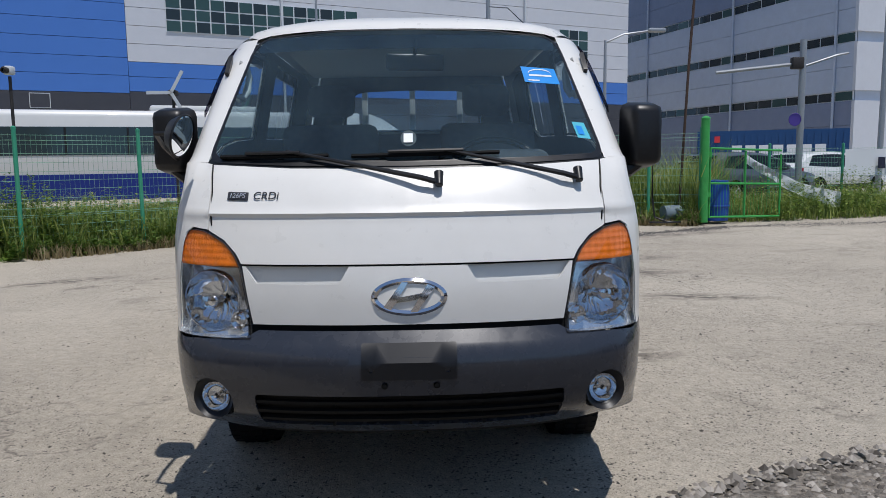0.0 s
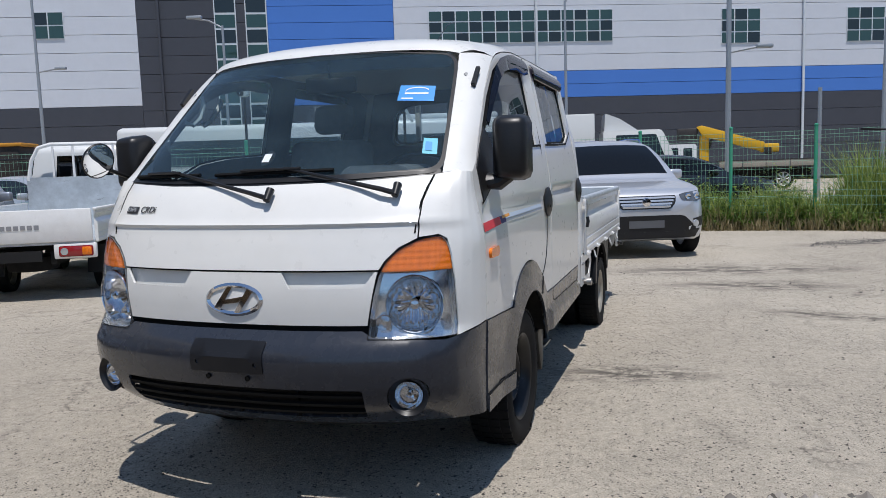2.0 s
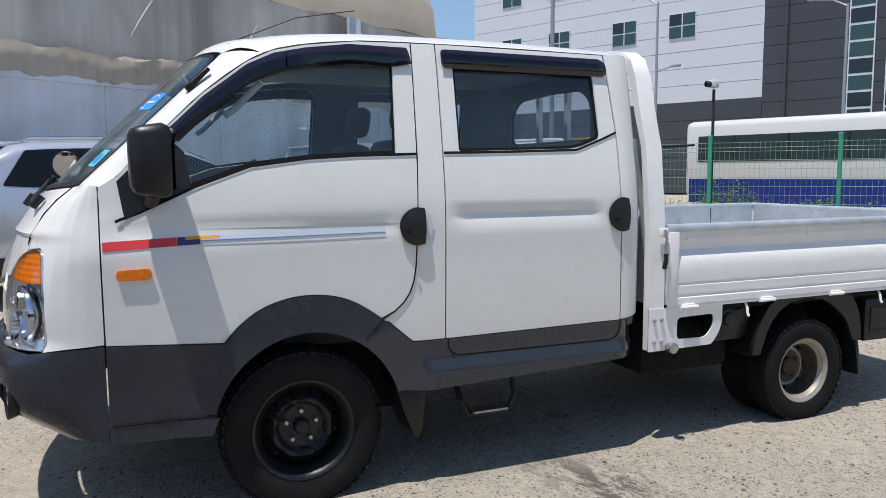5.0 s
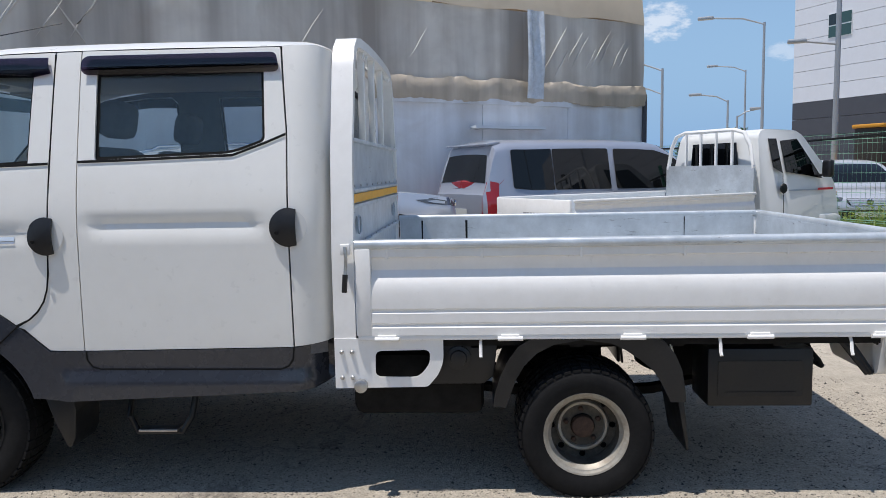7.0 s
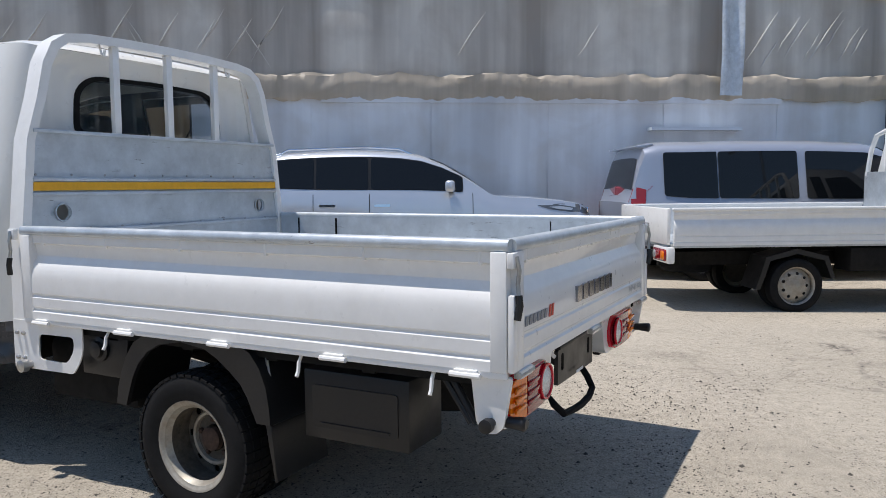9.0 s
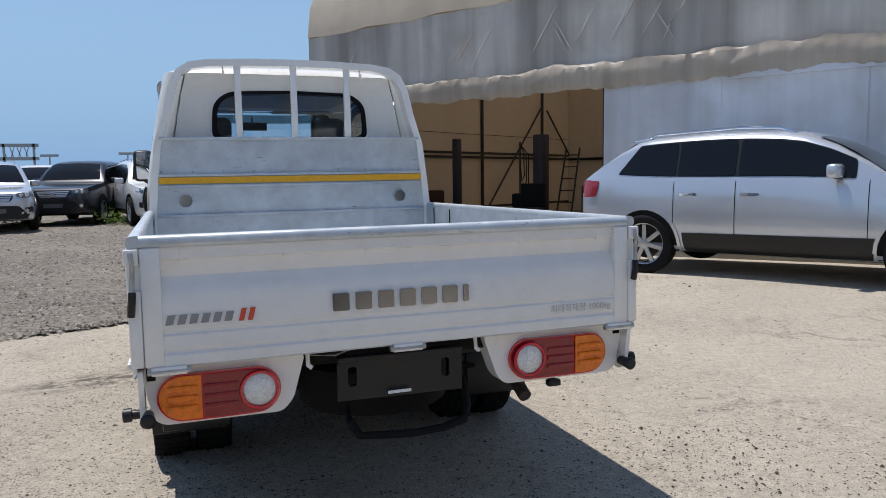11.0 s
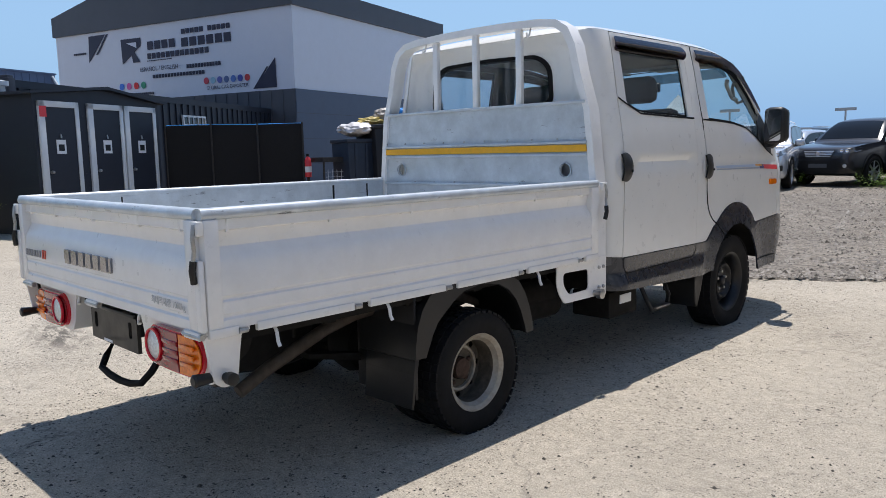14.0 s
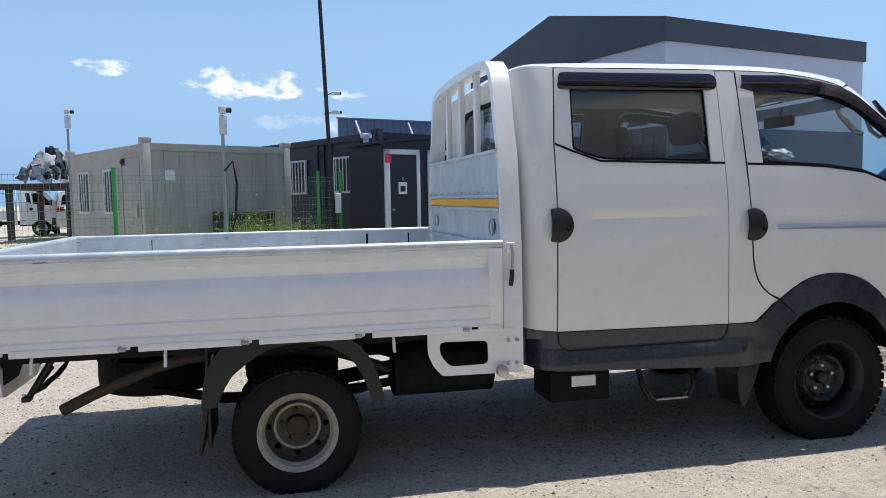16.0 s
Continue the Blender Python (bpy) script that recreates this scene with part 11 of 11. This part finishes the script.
for k, (x, y, col) in enumerate(((13.0, 21.5, CARWHITE), (9.6, 19.6, CARGREY), (0.9, 17.0, CARBLACK), (-12.5, 11.0, PALESILVER), (20.5, 26, CARWHITE))):
    car("parked_car", "car parked behind the weeds beyond the fence", heading(x, y, 0.9, 0.42 if k != 3 else -0.2), 4.5, 1.8, 1.45 if k < 4 else 1.95, col, (0.78, 0.92, 0.90, 0.98, 0.25, 0.44, 0.86, 0.97), None, "cars beyond the fence", front_kind="car")


def scrap_heap(seed):
    """Many crumpled sheets heaped to a low dome."""
    r = random.Random(seed)
    b = bmesh.new()
    for _ in range(90):
        a, q = r.uniform(0, 6.28), r.random() ** 0.6
        x, y = 1.75 * q * math.cos(a), 1.0 * q * math.sin(a)
        z = r.random() * 1.25 * (1 - q * q) + 0.12
        s_ = r.uniform(0.22, 0.5)
        rot = Euler((r.uniform(0, 6.28), r.uniform(0, 6.28), r.uniform(0, 6.28))).to_matrix()
        grid = [[b.verts.new(Vector((x, y, z)) + rot @ Vector((s_ * (i / 3 - 0.5), s_ * (k / 3 - 0.5), 0.5 * s_ * noise.noise((i * 0.9 + seed, k * 0.9, _))))) for k in range(4)] for i in range(4)]
        for i in range(3):
            for k in range(3):
                b.faces.new((grid[i][k], grid[i + 1][k], grid[i + 1][k + 1], grid[i][k + 1]))
    lo = min(v.co.z for v in b.verts)
    for v in b.verts:
        v.co.z -= lo
    return b


FILM = chip_mat("shredded_wrap", (0.012, 0.012, 0.015), (0.62, 0.64, 0.66))
FILM.node_tree.nodes["Principled BSDF"].inputs["Roughness"].default_value = 0.28
solid("baled_scrap", scrap_heap(9), FILM, "heap of black and silver wrapped scrap on a trailer", "scrap", smooth=60, m=pose(27.7, 12.4, 2.05))
trl = thing("scrap_trailer", "dark flat trailer under the scrap heap", "trailer", m=pose(27.7, 12.4, 0))
part("deck", box(-2.2, -1.2, 1.85, 2.2, 1.2, 2.06), DARKSTEEL, trl)
for x in (-1.8, 1.8):
    for y in (-1.0, 1.0):
        part("leg", box(x - 0.1, y - 0.1, 0, x + 0.1, y + 0.1, 1.85), DARKSTEEL, trl)
pg = thing("pagoda_tent", "white pointed pagoda tent far off", "tent", m=pose(15.4, -30, 0.25) @ Matrix.Scale(0.8, 4))
part("canopy", lathe([(2.0, 4.3), (2.6, 2.6), (3.5, 1.1), (4.6, 0.02)], 4, 'Z'), mat("tent_canvas", (0.62, 0.62, 0.58), 0.7, grain=0.04), pg, "", 20)
for a in range(4):
    t = math.pi / 2 * a
    part("pole", tube([(4.2 * math.cos(t), 4.2 * math.sin(t), 0), (4.2 * math.cos(t), 4.2 * math.sin(t), 2.05)], 0.06, 6), POLE, pg)
sc_ = thing("steel_staging", "stacked grey steel staging frames far off", "staging", m=pose(11.6, -60, 0.25) @ Matrix.Diagonal((0.7, 0.7, 1.32, 1)))
for x in (-1.5, 1.5):
    part("upright", box(x - 0.12, -0.1, 0, x + 0.12, 0.1, 3.3), POLE, sc_)
for z in (2.3, 3.1):
    part("beam", box(-2.0, -0.1, z, 2.0, 0.1, z + 0.2), POLE, sc_)
for k in range(8):
    part("lattice", box(-0.04, -0.05, 0, 0.04, 0.05, 0.85, 0, pose(-1.3 + k * 0.36, 0, 2.4, 0, 30 if k % 2 else -30, 0)), POLE, sc_)
for k, (x, y) in enumerate(((22, -80), (14, -95), (30, -70), (5, -90))):
    fl = thing("flood_mast", "distant flood light mast", "mast", "far flood light masts", m=pose(x, y, 0.25))
    part("pole", tube([(0, 0, 0), (0, 0, 4.6)], 0.10, 6), POLE, fl)
    part("light_bar", box(-1.0, -0.15, 4.5, 1.0, 0.15, 4.8), POLE, fl)

# ---------------------------------------------------------------- weeds, grass, trees
def leaf_mat(name, a, b_):
    m = bpy.data.materials.new(name)
    m.use_nodes = True
    nt = m.node_tree
    p = nt.nodes["Principled BSDF"]
    p.inputs["Roughness"].default_value = 0.55
    g = nt.nodes.new("ShaderNodeNewGeometry")
    mx = nt.nodes.new("ShaderNodeMix")
    mx.data_type = 'RGBA'
    nt.links.new(g.outputs["Random Per Island"], mx.inputs["Factor"])
    mx.inputs["A"].default_value, mx.inputs["B"].default_value = (*a, 1), (*b_, 1)
    nt.links.new(mx.outputs["Result"], p.inputs["Base Color"])
    tr, ms_ = nt.nodes.new("ShaderNodeBsdfTranslucent"), nt.nodes.new("ShaderNodeMixShader")
    nt.links.new(mx.outputs["Result"], tr.inputs[0])
    ms_.inputs[0].default_value = 0.4
    nt.links.new(p.outputs[0], ms_.inputs[1])
    nt.links.new(tr.outputs[0], ms_.inputs[2])
    nt.links.new(ms_.outputs[0], nt.nodes["Material Output"].inputs[0])
    return m


GRASS = leaf_mat("grass_blades", (0.10, 0.19, 0.03), (0.40, 0.44, 0.13))
DRY = leaf_mat("dry_grass", (0.26, 0.2, 0.1), (0.34, 0.29, 0.16))
LEAF = leaf_mat("weed_leaves", (0.06, 0.14, 0.02), (0.2, 0.3, 0.055))
LEAF2 = leaf_mat("rank_leaves", (0.07, 0.15, 0.02), (0.30, 0.38, 0.07))
PINE = leaf_mat("pine_needles", (0.02, 0.06, 0.02), (0.05, 0.10, 0.03))
BARK = mat("bark", (0.09, 0.065, 0.045), 0.9, grain=0.3, scale=20)


def grass(name, label, spots, n, hmin, hmax, material, seed):
    """Blades of grass as one mesh: spots gives (x, y, z, scale)."""
    r = random.Random(seed)
    vs, fs = [], []
    for _ in range(n):
        x, y, z, k = spots(r)
        h = r.uniform(hmin, hmax) * k
        a = r.uniform(0, 6.28)
        w = r.uniform(0.004, 0.013)
        lean = r.uniform(0.1, 0.8) * h
        dx, dy = math.cos(a), math.sin(a)
        px, py = -dy * w, dx * w
        b0 = len(vs)
        vs += [(x - px, y - py, z), (x + px, y + py, z), (x + dx * lean * 0.35 + px * 0.8, y + dy * lean * 0.35 + py * 0.8, z + h * 0.6), (x + dx * lean * 0.35 - px * 0.8, y + dy * lean * 0.35 - py * 0.8, z + h * 0.6),
               (x + dx * lean, y + dy * lean, z + h)]
        fs += [(b0, b0 + 1, b0 + 2, b0 + 3), (b0 + 3, b0 + 2, b0 + 4)]
    me = bpy.data.meshes.new(name)
    me.from_pydata(vs, [], fs)
    me.materials.append(material)
    return tagged(new(name, me), label, "grass", kind="stuff")


def along(pts, lo, hi, bare=0.0):
    segs = [(Vector((*a, 0)), Vector((*c, 0))) for a, c in zip(pts, pts[1:])]
    total = sum((c - a).length for a, c in segs)

    def f(r):
        while True:
            d = r.uniform(0, total)
            for a, c in segs:
                L_ = (c - a).length
                if d <= L_:
                    break
                d -= L_
            u = (c - a).normalized()
            nrm = Vector((-u.y, u.x, 0))
            p = a + u * d + nrm * r.uniform(lo, hi)
            k = 0.55 + 0.75 * (noise.noise((p.x * 0.7, p.y * 0.7, 3)) + 0.5)
            if k > 0.4 + bare * r.random():
                return p.x, p.y, fall(p.x, p.y), k
    return f


YARD = FL[2:]
grass("tall_grass", "tall green grass along the yard fence", along(YARD, -0.25, 2.6), 24000, 0.22, 0.85, GRASS, 1)
grass("tall_grass", "tall reeds behind the fence near the gate", along([(4.0, 13.5), (4.8, 13.25), (5.72, 12.75)], 0.2, 3.0), 5200, 0.6, 1.45, GRASS, 2)
grass("tall_grass", "knee-high grass behind the gate and the banner", along([(5.9, 13.4), (9.0, 14.6), (12.5, 16.2), (19, 18)], -0.2, 2.2), 7000, 0.25, 0.7, GRASS, 22)
grass("dry_grass", "dry straw at the foot of the fence", along(FL[-5:], -0.4, 0.8), 1800, 0.15, 0.5, DRY, 3)
grass("verge_grass", "low grass on the verge", along([(6.0, 13.4), (9.0, 13.9), (12.5, 15.2), (19, 16.8)], -0.3, 1.5), 5000, 0.15, 0.5, GRASS, 4)
grass("tall_grass", "tall grass at the side fence", along([(11.3, 2.9), (10.1, 4.8), (8.7, 6.4), (8.0, 7.7)], -0.9, 0.7), 7000, 0.25, 0.8, GRASS, 5)
grass("meadow_grass", "rough grass field behind the fence", along([(-16, 12), (-6, 15), (2, 17.5), (14, 20)], -2.5, 3.5), 9000, 0.2, 0.6, GRASS, 6)


def weeds(name, label, spots, n, material, seed, size=(0.05, 0.12), stem=True):
    """Leafy weeds: stems set with small leaves, as one mesh."""
    r = random.Random(seed)
    vs, fs = [], []
    for _ in range(n):
        x, y, z, k = spots(r)
        h = r.uniform(0.4, 1.1) * k
        lean = Vector((r.uniform(-.15, .15), r.uniform(-.15, .15), 0))
        for j in range(r.randrange(14, 26)):
            t = r.random() ** 0.7
            p = Vector((x, y, z)) + lean * t + Vector((0, 0, h * t))
            a = r.uniform(0, 6.28)
            s = r.uniform(*size) * (1.1 - 0.6 * t)
            d = Vector((math.cos(a), math.sin(a), r.uniform(-0.3, 0.6))).normalized()
            w = d.cross(Vector((0, 0, 1))).normalized() * s * 0.28
            b0 = len(vs)
            q = p + d * s * 0.5
            vs += [tuple(p), tuple(q + w + Vector((0, 0, s * 0.08))), tuple(p + d * s), tuple(q - w + Vector((0, 0, s * 0.08)))]
            fs.append((b0, b0 + 1, b0 + 2, b0 + 3))
    me = bpy.data.meshes.new(name)
    me.from_pydata(vs, [], fs)
    me.materials.append(material)
    return tagged(new(name, me), label, "weeds", kind="stuff")


weeds("leafy_weeds", "leafy green weeds behind the fence", along([(-9.5, 8.0), (-6.1, 9.2), (-4.8, 10.7)], 0.05, 1.4), 420, LEAF, 7, (0.08, 0.18))
def foot(r):
    x, y, z, k = foot_line(r)
    return x, y, z, k * (0.35 if r.random() < 0.7 else 0.75)


foot_line = along(YARD, -0.4, 0.9)
weeds("foot_weeds", "low leafy weeds at the foot of the yard fence", foot, 2600, LEAF, 21, (0.06, 0.14))
weeds("leafy_weeds", "rank leafy weeds all along the yard fence", along(YARD, -0.1, 1.8), 1500, LEAF2, 31, (0.07, 0.16))
weeds("leafy_weeds", "leafy weeds before the grey container", along([(11.3, 2.9), (10.1, 4.8), (8.7, 6.4), (8.0, 7.7)], -0.8, 0.6), 420, LEAF2, 32, (0.06, 0.13))
weeds("foot_weeds", "low weeds at the foot of the road fence", along([(6.2, 13.4), (9.0, 13.9), (12.5, 15.2), (19, 16.8)], -0.4, 1.2), 700, LEAF2, 33, (0.06, 0.14))
grass("dry_grass", "flattened straw along the foot of the fence", along(FL[3:], -0.55, 0.25), 9000, 0.06, 0.26, DRY, 34)
weeds("leafy_weeds", "leafy weeds on the verge by the banner", along([(8.0, 14.0), (12.5, 15.6), (18, 17)], -0.3, 1.0), 320, LEAF, 8, (0.07, 0.15))


def car_weeds(r):
    x = r.choice((-3.3, -2.6, -0.6, 1.9, 2.2, 4.2, 4.6, 7.0, 8.7, 9.0, 10.9, 13.0)) + r.uniform(-0.4, 0.4)
    y = -13.6 + r.uniform(-1.2, 0.4) - (0.3 if x < 6 else -1.0)
    return x, y, rise(x, y), 0.42


weeds("low_weeds", "low weeds between the parked cars", car_weeds, 260, LEAF, 9, (0.06, 0.12))
weeds("low_weeds", "tuft of weeds at the corner of the workshop", lambda r: (-5.1 + r.uniform(-0.5, 0.4), -2.7 + r.uniform(-0.4, 0.3), 0.02, 0.22), 60, LEAF, 10, (0.04, 0.08))


def pine(x, y, h, seed):
    r = random.Random(seed)
    t_ = thing("pine_tree", "dark green pine on the skyline", "tree", "pines on the skyline", m=pose(x, y, 0))
    part("trunk", tube([(0, 0, 0), (0.1, 0, h * 0.5), (0.05, 0.05, h * 0.92)], [0.16, 0.10, 0.03], 7), BARK, t_)
    vs, fs = [], []
    for k in range(340):
        t = r.random() ** 0.8
        z = h * (0.35 + 0.65 * t)
        rad = (1 - t) * h * 0.24 * r.uniform(0.3, 1.1) + 0.1
        a = r.uniform(0, 6.28)
        p = Vector((rad * math.cos(a), rad * math.sin(a), z))
        s = r.uniform(0.25, 0.6)
        d = Vector((math.cos(a) + r.uniform(-.5, .5), math.sin(a) + r.uniform(-.5, .5), r.uniform(-0.1, 0.7))).normalized() * s
        w = d.cross(Vector((0, 0, 1))).normalized() * s * 0.3
        b0 = len(vs)
        vs += [tuple(p - d * 0.4), tuple(p + w), tuple(p + d), tuple(p - w)]
        fs.append((b0, b0 + 1, b0 + 2, b0 + 3))
    me = bpy.data.meshes.new("crown")
    me.from_pydata(vs, [], fs)
    me.materials.append(PINE)
    ob = new("crown", me)
    ob.parent = t_


for k in range(14):
    rr = random.Random(50 + k)
    pine(-62 - k * 2.2 + rr.uniform(-1, 1), 26 + k * 1.4 + rr.uniform(-2, 2) - (6 if k % 2 else 0), rr.uniform(3.2, 5.2), 90 + k)
